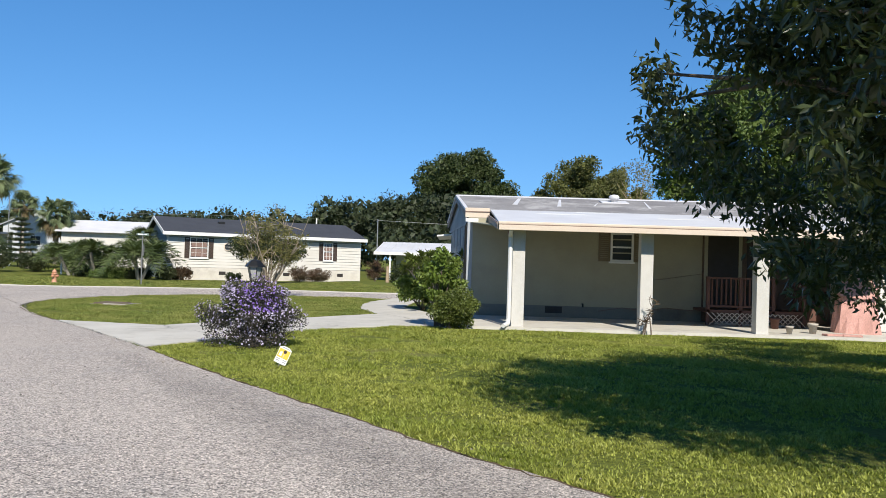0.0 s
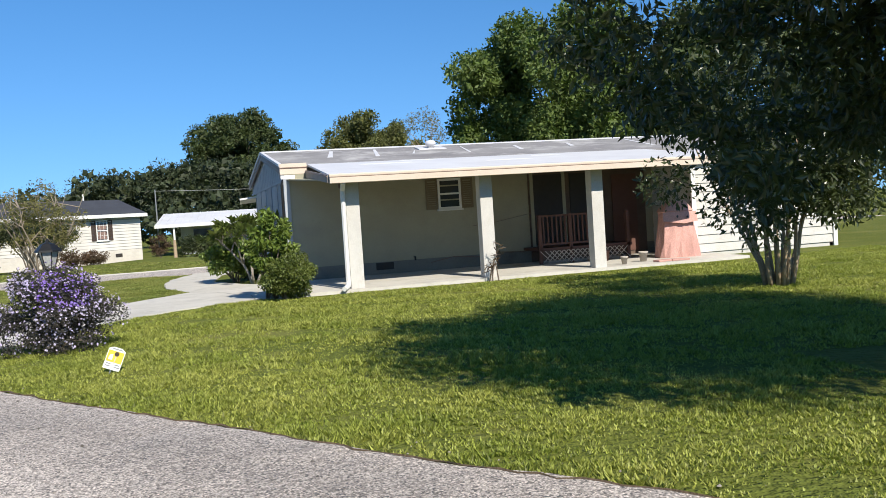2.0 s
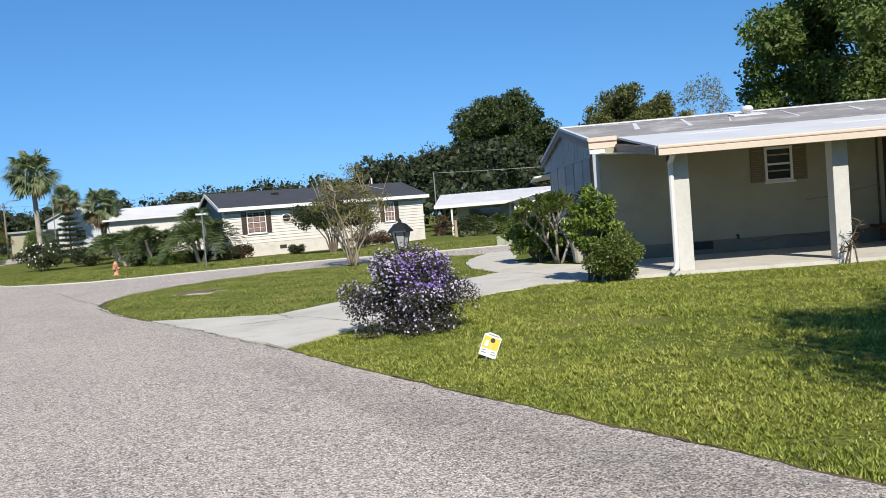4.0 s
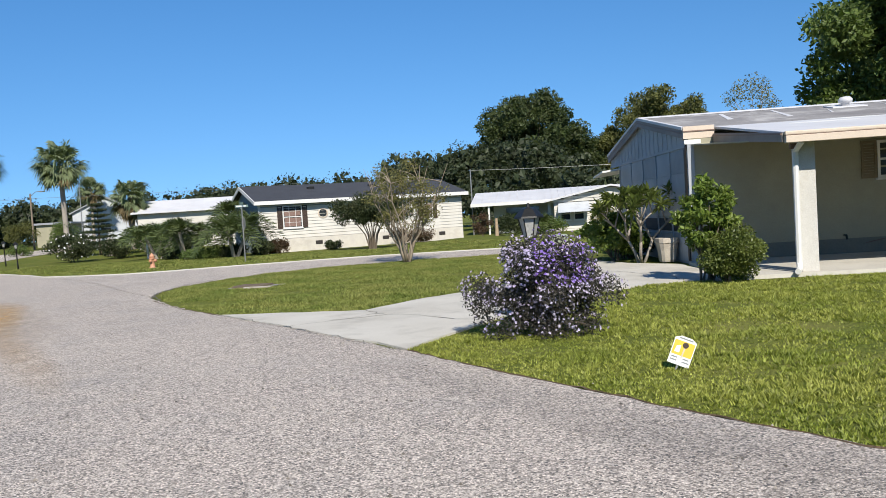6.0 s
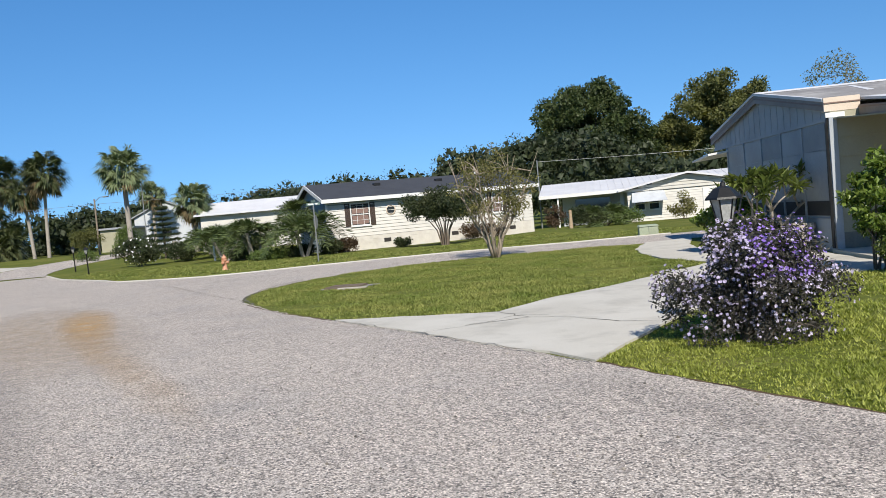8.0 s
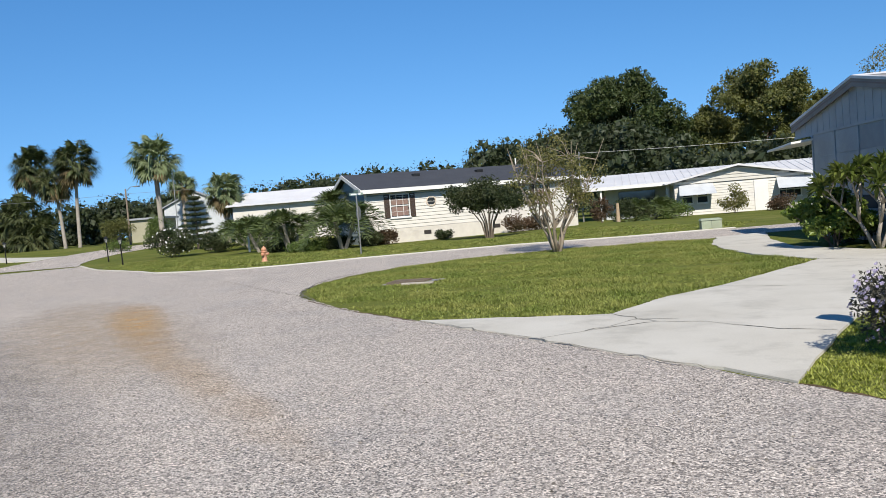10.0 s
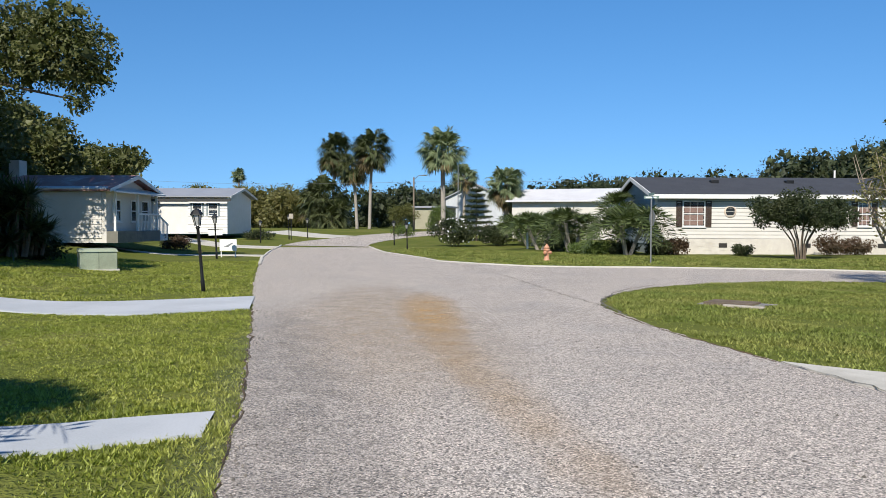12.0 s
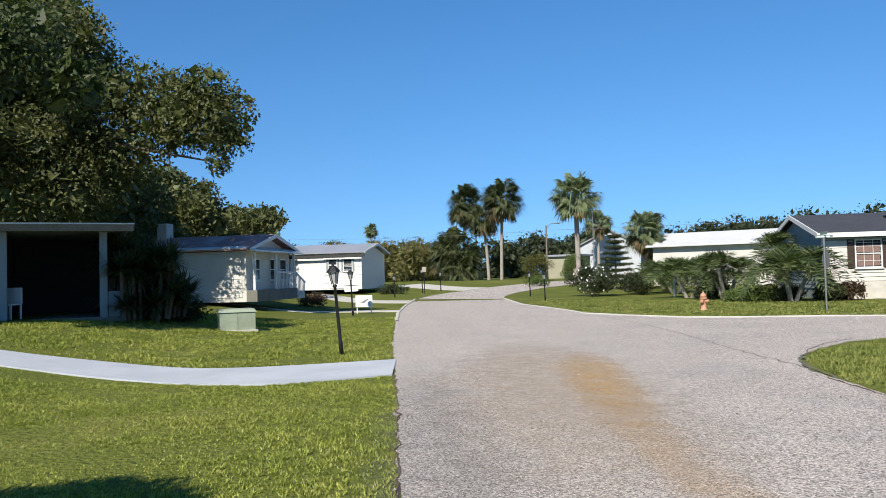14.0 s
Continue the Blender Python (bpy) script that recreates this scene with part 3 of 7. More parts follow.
def wash(name, label, line, half, strong, a, b, most, z, seed):
    """Sand or dirt washed over the paving, thinning to nothing at its edges."""
    m = mat(name + "_dirt", a, b, rough=0.95, scale=2, fine=45, bump=0.5, fine_amt=0.5, contrast=(0.3, 1.5), band=(0.38, 0.62))
    n, l = m.node_tree.nodes, m.node_tree.links
    p = n["Principled BSDF"]
    tc, nz, at = n.new("ShaderNodeTexCoord"), n.new("ShaderNodeTexNoise"), n.new("ShaderNodeAttribute")
    at.attribute_name = "thin"
    nz.inputs["Scale"].default_value, nz.inputs["Detail"].default_value = 2.2 + 0.2 * seed, 9
    l.new(tc.outputs["Object"], nz.inputs["Vector"])
    k = n.new("ShaderNodeMath")
    k.operation = "MULTIPLY"
    l.new(nz.outputs["Fac"], k.inputs[0])
    l.new(at.outputs["Fac"], k.inputs[1])
    r = n.new("ShaderNodeMapRange")
    r.inputs["From Min"].default_value, r.inputs["From Max"].default_value, r.inputs["To Max"].default_value = 0.06, 0.6, most
    l.new(k.outputs[0], r.inputs["Value"])
    l.new(r.outputs[0], p.inputs["Alpha"])
    v, f, th = [], [], []
    for i, (q, h) in enumerate(zip(line, half)):
        a2, b2 = Vector(line[max(0, i - 1)]), Vector(line[min(len(line) - 1, i + 1)])
        d = (b2 - a2).normalized()
        for c in range(9):
            s = (c - 4) / 4
            v.append((q[0] - d.y * s * h, q[1] + d.x * s * h, z))
            th.append((1 - s * s) ** 1.2 * (0 if i in (0, len(line) - 1) else strong[i]))
        if i:
            o = 9 * i
            f += [(o - 9 + c, o - 8 + c, o + 1 + c, o + c) for c in range(8)]
    ob = raw(name, v, f, m)
    ob.data.attributes.new("thin", "FLOAT", "POINT").data.foreach_set("value", th)
    return tagged(ob, label, "stain", "", "structure")


wash("sand_stain", "rusty orange sand stain washed across the asphalt", [(-12.8, 20.2), (-11.6, 18.2), (-10.4, 16.2), (-9.1, 14.2), (-7.9, 12.4), (-6.7, 10.9), (-5.6, 9.6), (-4.3, 8.0), (-2.6, 5.9)],
     [0.4, 0.55, 0.7, 0.62, 0.5, 0.45, 0.45, 0.45, 0.4], [0, 0.2, 0.9, 1.0, 0.6, 0.45, 0.42, 0.36, 0], (0.58, 0.37, 0.16), (0.53, 0.33, 0.13), 0.56, 0.0185, 1)
wash("sand_haze", "pale tan dust on the asphalt beside the stain", [(-14.5, 20.5), (-12.4, 17.4), (-10.4, 14.6), (-8.6, 12.4), (-7.0, 10.4), (-5.4, 8.4)],
     [0.8, 1.6, 2.0, 1.9, 1.6, 1.2], [0, 0.7, 0.9, 0.9, 0.6, 0], (0.5, 0.4, 0.29), (0.46, 0.36, 0.26), 0.5, 0.0165, 2)
wash("dark_edge", "darker worn asphalt along the street's edge", [(-2.6, 3.4), (-4.2, 5.2), (-5.9, 7.2), (-7.6, 9.1), (-9.4, 11.0), (-11.0, 12.8), (-13.0, 15.2)],
     [0.5, 0.8, 0.95, 0.9, 0.8, 0.6, 0.5], [0, 0.8, 1.0, 1.0, 0.9, 0.7, 0], (0.18, 0.17, 0.165), (0.23, 0.22, 0.21), 0.26, 0.02, 3)
wash("dark_edge", "darker worn asphalt along the street's edge", [(8.4, -3.0), (6.2, -0.4), (4.9, 1.4), (3.4, 3.2), (1.9, 5.0), (0.4, 6.9), (-1.2, 8.8)],
     [0.6, 0.9, 0.9, 0.8, 0.6, 0.5, 0.4], [0, 0.7, 0.8, 0.7, 0.6, 0.5, 0], (0.17, 0.165, 0.16), (0.22, 0.21, 0.2), 0.28, 0.0205, 4)


def loose_stones():
    """Chips come loose from the seal, most of them along the street's edge."""
    r = rng(301)
    n = 2600
    k = r.uniform(0, 1, n)
    a, b = np.array((3.6, -4.0)), np.array((-12.4, 13.7))
    off = np.where(r.uniform(size=n) < 0.45, r.exponential(0.16, n) + 0.02, r.uniform(0.1, 5.6, n))
    c = a + (b - a) * k[:, None] + np.array((0.733, 0.68)) * off[:, None]
    z = 0.004 + 0.012 * r.uniform(0, 1, n) ** 2
    shape = np.array([(1, 0, 0), (0, 1, 0), (-1, 0, 0), (0, -1, 0), (0, 0, 0.8), (0, 0, -0.6)], dtype=float)
    tri = np.array([(0, 1, 4), (1, 2, 4), (2, 3, 4), (3, 0, 4), (1, 0, 5), (2, 1, 5), (3, 2, 5), (0, 3, 5)])
    q = shape[None] * z[:, None, None] * r.uniform(0.7, 1.3, (n, 6, 1))
    v = q + np.concatenate([c, np.full((n, 1), 0.017)], 1)[:, None]
    f = tri[None] + (np.arange(n) * 6)[:, None, None]
    tagged(raw("loose_stones", v.reshape(-1, 3), f.reshape(-1, 3), M["grit"]), "small loose dark and pale chips lying on the asphalt", "gravel", "", "stuff")


loose_stones()


def drain_cover():
    t = thing("drain_cover", (-5.35, 18.9, H(-5, 19) + 0.01), "concrete drain collar with a rusted grate in the grass", "drain", rz=-8)
    part("front_collar", boxes((-0.1, -0.44, 0, 0.62, -0.33, 0.05), bevel=0.015), M["pot"], t, "pale worn concrete lip")
    part("collar", boxes((-0.62, 0.36, 0, 0.62, 0.48, 0.025), (-0.62, -0.3, 0, -0.5, 0.36, 0.025), (0.35, -0.3, 0, 0.5, 0.36, 0.03), bevel=0.01), M["darkasphalt"], t)
    g = boxes(*[(-0.5, -0.29 + i * 0.075, 0.0, 0.35, -0.25 + i * 0.075, 0.065) for i in range(9)])
    part("grate", g, M["bark"], t, "rusty brown iron grate")


drain_cover()


# ---- window and door makers ----
def window(parent, x0, x1, z0, z1, y, out, frame_mat, shutter=None, sw=0.35, grid=(2, 3), axis="x", curtain=None, name="window"):
    """A sash window on a wall plane: frame, panes set back, bars, sill and shutters. out: the side it faces."""
    def put(x, a, z, X, b, Z):
        lo, hi = sorted((y + out * a, y + out * b))
        return (x, lo, z, X, hi, Z) if axis == "x" else (lo, x, z, hi, X, Z)
    f = part(name, boxes(put(x0, 0, z0, x0 + 0.06, 0.05, z1), put(x1 - 0.06, 0, z0, x1, 0.05, z1), put(x0 + 0.06, 0, z1 - 0.06, x1 - 0.06, 0.05, z1),
                         put(x0 + 0.06, 0, z0, x1 - 0.06, 0.05, z0 + 0.06), put(x0 + 0.06, 0, (z0 + z1) / 2 - 0.025, x1 - 0.06, 0.04, (z0 + z1) / 2 + 0.025)), frame_mat, parent)
    part("sill", boxes(put(x0 - 0.04, 0, z0 - 0.05, x1 + 0.04, 0.09, z0), bevel=0.008), frame_mat, f)
    zm = (z0 + z1) / 2
    for a, b in ((z0 + 0.06, zm - 0.025), (zm + 0.025, z1 - 0.06)):
        part("pane", boxes(put(x0 + 0.06, 0.005, a, x1 - 0.06, 0.015, b)), M["glass"], f, "dark reflecting window glass")
    if curtain:
        part("curtain", boxes(put(x0 + 0.1, 0.016, z0 + 0.1, x1 - 0.1, 0.02, zm - 0.06), put(x0 + 0.1, 0.016, zm + 0.06, x1 - 0.1, 0.02, z1 - 0.25)), M["curtain"], f, "rosy curtain behind the panes")
    bars = []
    for i in range(1, grid[0]):
        x = x0 + (x1 - x0) * i / grid[0]
        bars.append(put(x - 0.01, 0.02, z0 + 0.06, x + 0.01, 0.032, z1 - 0.06))
    for j in range(1, grid[1] * 2):
        if j != grid[1]:
            z = z0 + (z1 - z0) * j / (grid[1] * 2)
            bars.append(put(x0 + 0.06, 0.02, z - 0.008, x1 - 0.06, 0.03, z + 0.008))
    if bars:
        part("glazing_bars", boxes(*bars), frame_mat, f)
    if shutter:
        for a in (x0 - sw - 0.01, x1 + 0.01):
            rows = [put(a, 0, z0, a + 0.05, 0.045, z1), put(a + sw - 0.05, 0, z0, a + sw, 0.045, z1), put(a + 0.05, 0, z0, a + sw - 0.05, 0.045, z0 + 0.06), put(a + 0.05, 0, z1 - 0.06, a + sw - 0.05, 0.045, z1)]
            z = z0 + 0.06
            while z < z1 - 0.1:
                rows.append(put(a + 0.05, 0.0, z, a + sw - 0.05, 0.03, z + 0.05))
                z += 0.06
            part("shutter", boxes(*rows), shutter, parent, "louvred shutter")
    return f


# ---- house with the carport ----
SLANTED = {"gable_wall", "gable_batten", "gable_rail", "screen_panel", "panel", "lower_window", "screen_mullion", "gable_board", "roof_front", "roof_back", "ridge_cap", "roof_edge", "roof_edge_cap", "roof_edge_strip"}


def near_house():
    t = thing("house", (0, 0, 0), "low cream mobile home with white carport roof", "house")
    x0, x1, y0, y1, zt = 5.52, 21.0, 18.45, 25.6, 2.86
    ridge, eave, back = (22.65, 3.87), (18.5, 3.13), (26.9, 3.13)
    k = (ridge[1] - eave[1]) / (ridge[0] - eave[0])
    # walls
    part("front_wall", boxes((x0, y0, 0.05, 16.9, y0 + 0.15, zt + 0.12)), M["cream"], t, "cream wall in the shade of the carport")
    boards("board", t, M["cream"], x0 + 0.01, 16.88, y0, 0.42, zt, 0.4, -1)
    part("skirting", boxes((x0 + 0.02, y0 - 0.03, 0.05, 16.88, y0, 0.42)), M["skirt"], t, "dark grey skirting panels")
    part("gable_wall", prisms(([(x0, y0 + 0.15, 0.0), (x0, y1, 0.0), (x0, y1, zt), (x0, back[0], zt), (x0, back[0], back[1] - 0.02), (x0, ridge[0], ridge[1] - 0.02), (x0, y0 + 0.15, eave[1])], (0.15, 0, 0))), M["gablegrey"], t, "pale blue-grey gable end wall")
    each("back_wall", [(x0, y1, 0, x1, y1 + 0.15, zt)], M["cream"], t)
    part("end_wall", boxes((x1 - 0.15, 16.2, 0, x1, y1, zt)), M["cream"], t)
    part("floor_slab", boxes((x0 + 0.2, y0 + 0.2, 0.0, x1 - 0.2, y1 - 0.1, 0.06)), M["concrete"], t)
    # gable end: faint battens above, weathered panels and screens below
    each("gable_batten", [(x0 - 0.008, y, zt, x0, y + 0.025, eave[1] - 0.06 + k * (4.2 - abs(y - ridge[0]))) for y in np.arange(18.9, 26.8, 0.42)], M["gablegrey"], t)
    each("gable_rail", [(x0 - 0.03, y0 + 0.1, zt - 0.07, x0, back[0], zt)], M["gablegrey"], t)
    for a, b in ((18.72, 19.9), (20.02, 21.2), (21.32, 22.6), (22.72, 24.0), (24.12, 25.5)):
        part("screen_panel", boxes((x0 - 0.014, a, 2.2, x0 - 0.004, b, zt - 0.1)), M["screen"] if int(a) in (18, 21) else M["screenpale"], t, "grey porch screen panel")
        part("panel", boxes((x0 - 0.02, a, 1.16, x0 - 0.004, b, 2.18)), M["screenpale"], t, "pale dusty vinyl porch panel")
        part("lower_window", boxes((x0 - 0.016, a, 0.78, x0 - 0.004, b, 1.1)), M["screen_and_shade"], t, "dark louvred lower window")
        part("screen_mullion", boxes((x0 - 0.035, b + 0.02, 0.0, x0, b + 0.1, zt - 0.07)), M["gablegrey"], t)
    boards("gable_board", t, M["gablegrey"], y0 + 0.12, y1, x0, 0.06, 0.74, 0.22, -1, "y")
    part("corner_post", boxes((x0 - 0.04, y0 - 0.05, 0.05, x0 + 0.12, y0 + 0.1, zt), bevel=0.01), M["gablegrey"], t)
    part("corner_downspout", tube(bmesh.new(), [(x0 - 0.09, y0 - 0.02, 0.1), (x0 - 0.09, y0 - 0.02, 2.7), (x0 - 0.02, y0 + 0.05, 2.9)], 0.036), M["black"], t, "dark downspout at the corner")
    # main roof
    ov = 0.08
    def slope(ya, za, yb, zb, th, mt, nm, lab=""):
        part(nm, prisms(([(x0 - ov, ya, za), (x0 - ov, yb, zb), (x0 - ov, yb, zb + th), (x0 - ov, ya, za + th)], (x1 + 0.5 - x0 + ov, 0, 0))), mt, t, lab)
    slope(*eave, *ridge, 0.1, M["oldroof"], "roof_front", "weathered grey roof sheeting with pale streaks")
    slope(*back, *ridge, 0.1, M["oldroof"], "roof_back")
    rr = random.Random(17)
    for x in (6.9, 8.3, 9.5, 11.2, 12.9, 14.8, 17.2):
        ya = rr.uniform(19.6, 20.6)
        yb = rr.uniform(21.2, 22.4)
        za, zb = eave[1] + 0.103 + k * (ya - eave[0]), eave[1] + 0.103 + k * (yb - eave[0])
        w = rr.uniform(0.06, 0.16)
        part("roof_seam", prisms(([(x, ya, za), (x + w, ya, za), (x + w + 0.25, yb, zb), (x + 0.3, yb, zb)], (0, 0, 0.006))), M["whitemetal"], t, "pale sealant streak")
    part("ridge_cap", prisms(([(x0 - ov, ridge[0] - 0.16, ridge[1] + 0.08), (x0 - ov, ridge[0], ridge[1] + 0.105), (x0 - ov, ridge[0] + 0.16, ridge[1] + 0.08), (x0 - ov, ridge[0], ridge[1] + 0.14)], (x1 + 0.5 - x0 + ov, 0, 0))), M["whitemetal"], t, "pale ridge cap")
    def verge(nm, lo, hi, x, th, mt, lab=""):
        part(nm, prisms(([(x, eave[0] - 0.02, eave[1] + lo), (x, ridge[0], ridge[1] + lo), (x, back[0], back[1] + lo), (x, back[0], back[1] + hi), (x, ridge[0], ridge[1] + hi), (x, eave[0] - 0.02, eave[1] + hi)], (th, 0, 0))), mt, t, lab)
    verge("roof_edge", -0.14, 0.06, x0 - ov - 0.03, 0.05, M["taupe"], "grey-brown metal verge trim")
    verge("roof_edge_cap", 0.062, 0.13, x0 - ov - 0.05, 0.1, M["whitemetal"], "white verge capping")
    verge("roof_edge_strip", -0.04, 0.0, x0 - ov - 0.036, 0.004, M["brownline"])
    part("eave_box", boxes((x0 - ov - 0.03, 18.44, 2.98, 6.13, 18.6, 3.27)), M["tan"], t, "tan boxed eave end")
    part("eave_strip", boxes((x0 - ov - 0.034, 18.42, 3.14, 6.14, 18.44, 3.165)), M["brownline"], t)
    part("eave_soffit", boxes((x0 - ov - 0.02, 18.4, 2.85, 5.8, 18.44, 2.95)), M["trim"], t, "white soffit return")
    # carport roof
    cx0, cx1, yf = 6.24, 16.3, 14.1
    part("carport_roof", prisms(([(cx0, yf, 2.6), (cx1, yf, 2.6), (cx1, 19.5, 3.31), (6.14, 19.5, 3.31)], (0, 0, 0.05))), M["whitemetal"], t, "white coated carport roof with stains")
    for x, y, w, d in ((7.4, 17.2, 1.5, 0.05), (8.6, 18.1, 1.1, 0.06), (10.6, 16.4, 1.3, 0.05), (12.3, 17.6, 0.9, 0.06)):
        z = 2.652 + (y - yf) * 0.1315
        part("roof_patch", prisms(([(x, y, z), (x + w, y + 0.03, z), (x + w - 0.1, y + d + 0.3, z + 0.046), (x + 0.15, y + d + 0.26, z + 0.042)], (0, 0, 0.004))), M["trim"], t, "fresh white coating patch")
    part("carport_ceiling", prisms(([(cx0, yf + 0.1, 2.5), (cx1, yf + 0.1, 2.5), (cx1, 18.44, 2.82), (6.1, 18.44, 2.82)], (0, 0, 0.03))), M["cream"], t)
    # added board, there only to keep sun off the wall's left end
    part("corner_sun_board", prisms(([(6.2, 15.7, 2.615), (6.08, 18.42, 2.815), (5.56, 18.42, 2.815)], (0, 0, 0.025))), M["cream"], t, "added cream board that keeps the sun off the wall corner")
    part("fascia", boxes((cx0, yf - 0.115, 2.45, cx1, yf + 0.02, 2.572), bevel=0.006), M["tan"], t, "tan carport fascia")
    part("gutter", boxes((cx0 - 0.01, yf - 0.11, 2.585, cx1, yf + 0.01, 2.655), bevel=0.02), M["tan"], t, "pale tan gutter with a darker seam")
    part("gutter_seam", boxes((cx0 - 0.002, yf - 0.108, 2.572, cx1, yf - 0.05, 2.586)), M["brownline"], t)
    part("side_fascia", prisms(([(cx0, yf, 2.47), (6.13, 18.42, 2.86), (6.13, 18.42, 3.06), (cx0, yf, 2.64)], (-0.04, -0.005, 0))), M["taupe"], t, "taupe side fascia of the carport")
    part("side_fascia_edge", prisms(([(cx0 - 0.042, yf, 2.6), (6.088, 18.4, 3.0), (6.088, 18.4, 3.03), (cx0 - 0.042, yf, 2.625)], (-0.02, 0, 0))), M["brownline"], t)
    # the gable end is not quite square to the front: it slants as it runs back
    for ob in t.children:
        if ob.name.split(".")[0] in SLANTED:
            for v in ob.data.vertices:
                if v.co.x < x0 + 0.6:
                    v.co.x -= max(0.0, v.co.y - eave[0]) * 0.088
    # columns
    for x in (6.78, 9.95, 12.8):
        part("column", boxes((x - 0.155, 14.56, 0.07, x + 0.155, 14.88, 2.52), bevel=0.012), M["stucco"], t, "white stuccoed block column")
    part("downspout", tube(bmesh.new(), [(6.54, 14.1, 2.6), (6.54, 14.1, 2.46), (6.56, 14.5, 2.3), (6.56, 14.52, 0.25), (6.54, 14.45, 0.15), (6.42, 14.2, 0.11)], 0.055, 8), M["trim"], t, "white metal downspout")
    part("column_bracket", boxes((6.48, 14.5, 2.36, 6.62, 14.56, 2.46)), M["brownline"], t)
    # front windows, porch door
    window(t, 9.74, 10.42, 1.78, 2.64, y0 - 0.02, -1, M["trim"], M["tanshutter"], 0.34, grid=(1, 1))
    each("door", [(12.6, y0 - 0.065, 0.55, 13.5, y0 - 0.046, 2.6), (13.75, y0 - 0.065, 0.55, 14.5, y0 - 0.046, 2.6)], M["darkdoor"], t, "dark doorway and screen door")
    each("door_frame", [(12.5, y0 - 0.08, 0.5, 12.6, y0 - 0.02, 2.66), (13.5, y0 - 0.08, 0.5, 13.6, y0 - 0.02, 2.66), (14.5, y0 - 0.08, 0.5, 14.58, y0 - 0.02, 2.66)], M["cream"], t)
    # one flat dark sheet carries the recess's shade and its wood tone
    part("porch_recess_sheet", boxes((12.45, y0 - 0.045, 0.08, 16.2, y0 - 0.024, 2.66)), M["porchwall"], t, "dark brown sheet for the porch's dim recess and dark wood")
    part("red_door", boxes((15.1, y0 - 0.075, 0.2, 15.9, y0 - 0.05, 2.5)), M["redwood"], t, "dull red side door")
    part("wall_vent", boxes((7.85, y0 - 0.05, 0.2, 8.35, y0 - 0.03, 0.4)), M["darkdoor"], t)
    part("hose_tap", tube(bmesh.new(), [(8.95, y0 - 0.02, 0.5), (8.95, y0 - 0.15, 0.5), (8.95, y0 - 0.17, 0.4)], 0.025), M["black"], t)
    part("hose", tube(bmesh.new(), [(9.4, y0 - 0.1, 0.3), (10.1, y0 - 0.08, 0.42), (10.8, y0 - 0.1, 0.36), (11.4, y0 - 0.08, 0.45), (12.2, y0 - 0.1, 0.4)], 0.011), M["brownline"], t, "black pipe along the wall")
    part("wall_cable", tube(bmesh.new(), [(10.7, y0 - 0.05, 1.25), (11.3, y0 - 0.05, 1.3), (12.0, y0 - 0.05, 1.42), (12.5, y0 - 0.05, 1.5)], 0.006), M["brownline"], t)
    # projecting room with lap siding
    each("side_room", [(16.45, 16.2, 0.0, 21.0, 16.35, 2.75), (16.45, 16.35, 0.0, 16.6, 18.45, 2.75)], M["stucco"], t, "white lap-sided projecting room")
    boards("board", t, M["stucco"], 16.43, 21.0, 16.2, 0.12, 2.7, 0.24, -1)
    each("side_room_corner", [(16.37, 16.13, 0, 16.5, 16.22, 2.75), (20.95, 16.13, 0, 21.08, 16.22, 2.75)], M["trim"], t)
    part("side_room_roof", prisms(([(16.25, 15.8, 2.78), (21.4, 15.8, 2.78), (21.4, 18.3, 3.05), (16.25, 18.3, 3.05)], (0, 0, 0.08))), M["whitemetal"], t)
    v = part("roof_vent", lathe(bmesh.new(), [(0.1, 3.6), (0.1, 3.88), (0.17, 3.9), (0.18, 3.98), (0.13, 4.04), (0.02, 4.06)], 14, (10.4, 21.6)), M["whitemetal"], t, "white mushroom roof vent", smooth=True)
    part("vent_flange", prisms(([(9.95, 21.3, 3.735), (10.85, 21.3, 3.735), (10.85, 21.95, 3.852), (9.95, 21.95, 3.852)], (0, 0, 0.03))), M["whitemetal"], v)
    # small awning at the back of the gable end
    part("back_awning", prisms(([(4.3, 25.5, 2.6), (4.3, 28.4, 2.54), (4.3, 28.4, 2.6), (4.3, 25.5, 2.66)], (1.2, 0, 0.12))), M["trim"], t)
    return t


near_house()


def porch():
    t = thing("porch_deck", (0, 0, 0.075), "raised wooden porch deck with reddish railing", "porch")
    part("deck", boxes((12.2, 17.1, 0.36, 15.0, 18.38, 0.44)), M["redwood"], t)
    for x in (12.25, 13.15, 14.05, 14.9):
        part("post", boxes((x - 0.045, 17.1, 0.0, x + 0.045, 17.19, 1.36)), M["redwood"], t)
    each("top_rail", [(12.2, 17.08, 1.3, 14.1, 17.2, 1.35), (12.2, 17.08, 0.52, 14.1, 17.16, 0.57)], M["redwood"], t)
    for x in np.arange(12.36, 14.02, 0.13):
        part("baluster", boxes((x - 0.02, 17.12, 0.57, x + 0.02, 17.16, 1.3)), M["redwood"], t)
    b = []
    for i in range(22):
        x = 12.0 + i * 0.14
        for s in (-1, 1):
            p0, p1 = (x, 17.09, 0.02), (x + s * 0.34, 17.09, 0.36)
            if 12.15 < p1[0] < 15.0 and 12.15 < x < 15.0:
                b.append(([(p0[0] - 0.015, p0[1] - 0.004 * s, p0[2]), (p0[0] + 0.015, p0[1] - 0.004 * s, p0[2]), (p1[0] + 0.015, p1[1] - 0.004 * s, p1[2]), (p1[0] - 0.015, p1[1] - 0.004 * s, p1[2])], (0, 0.006, 0)))
    part("lattice", prisms(*b), M["tan"], t, "pale diagonal lattice skirt")


porch()


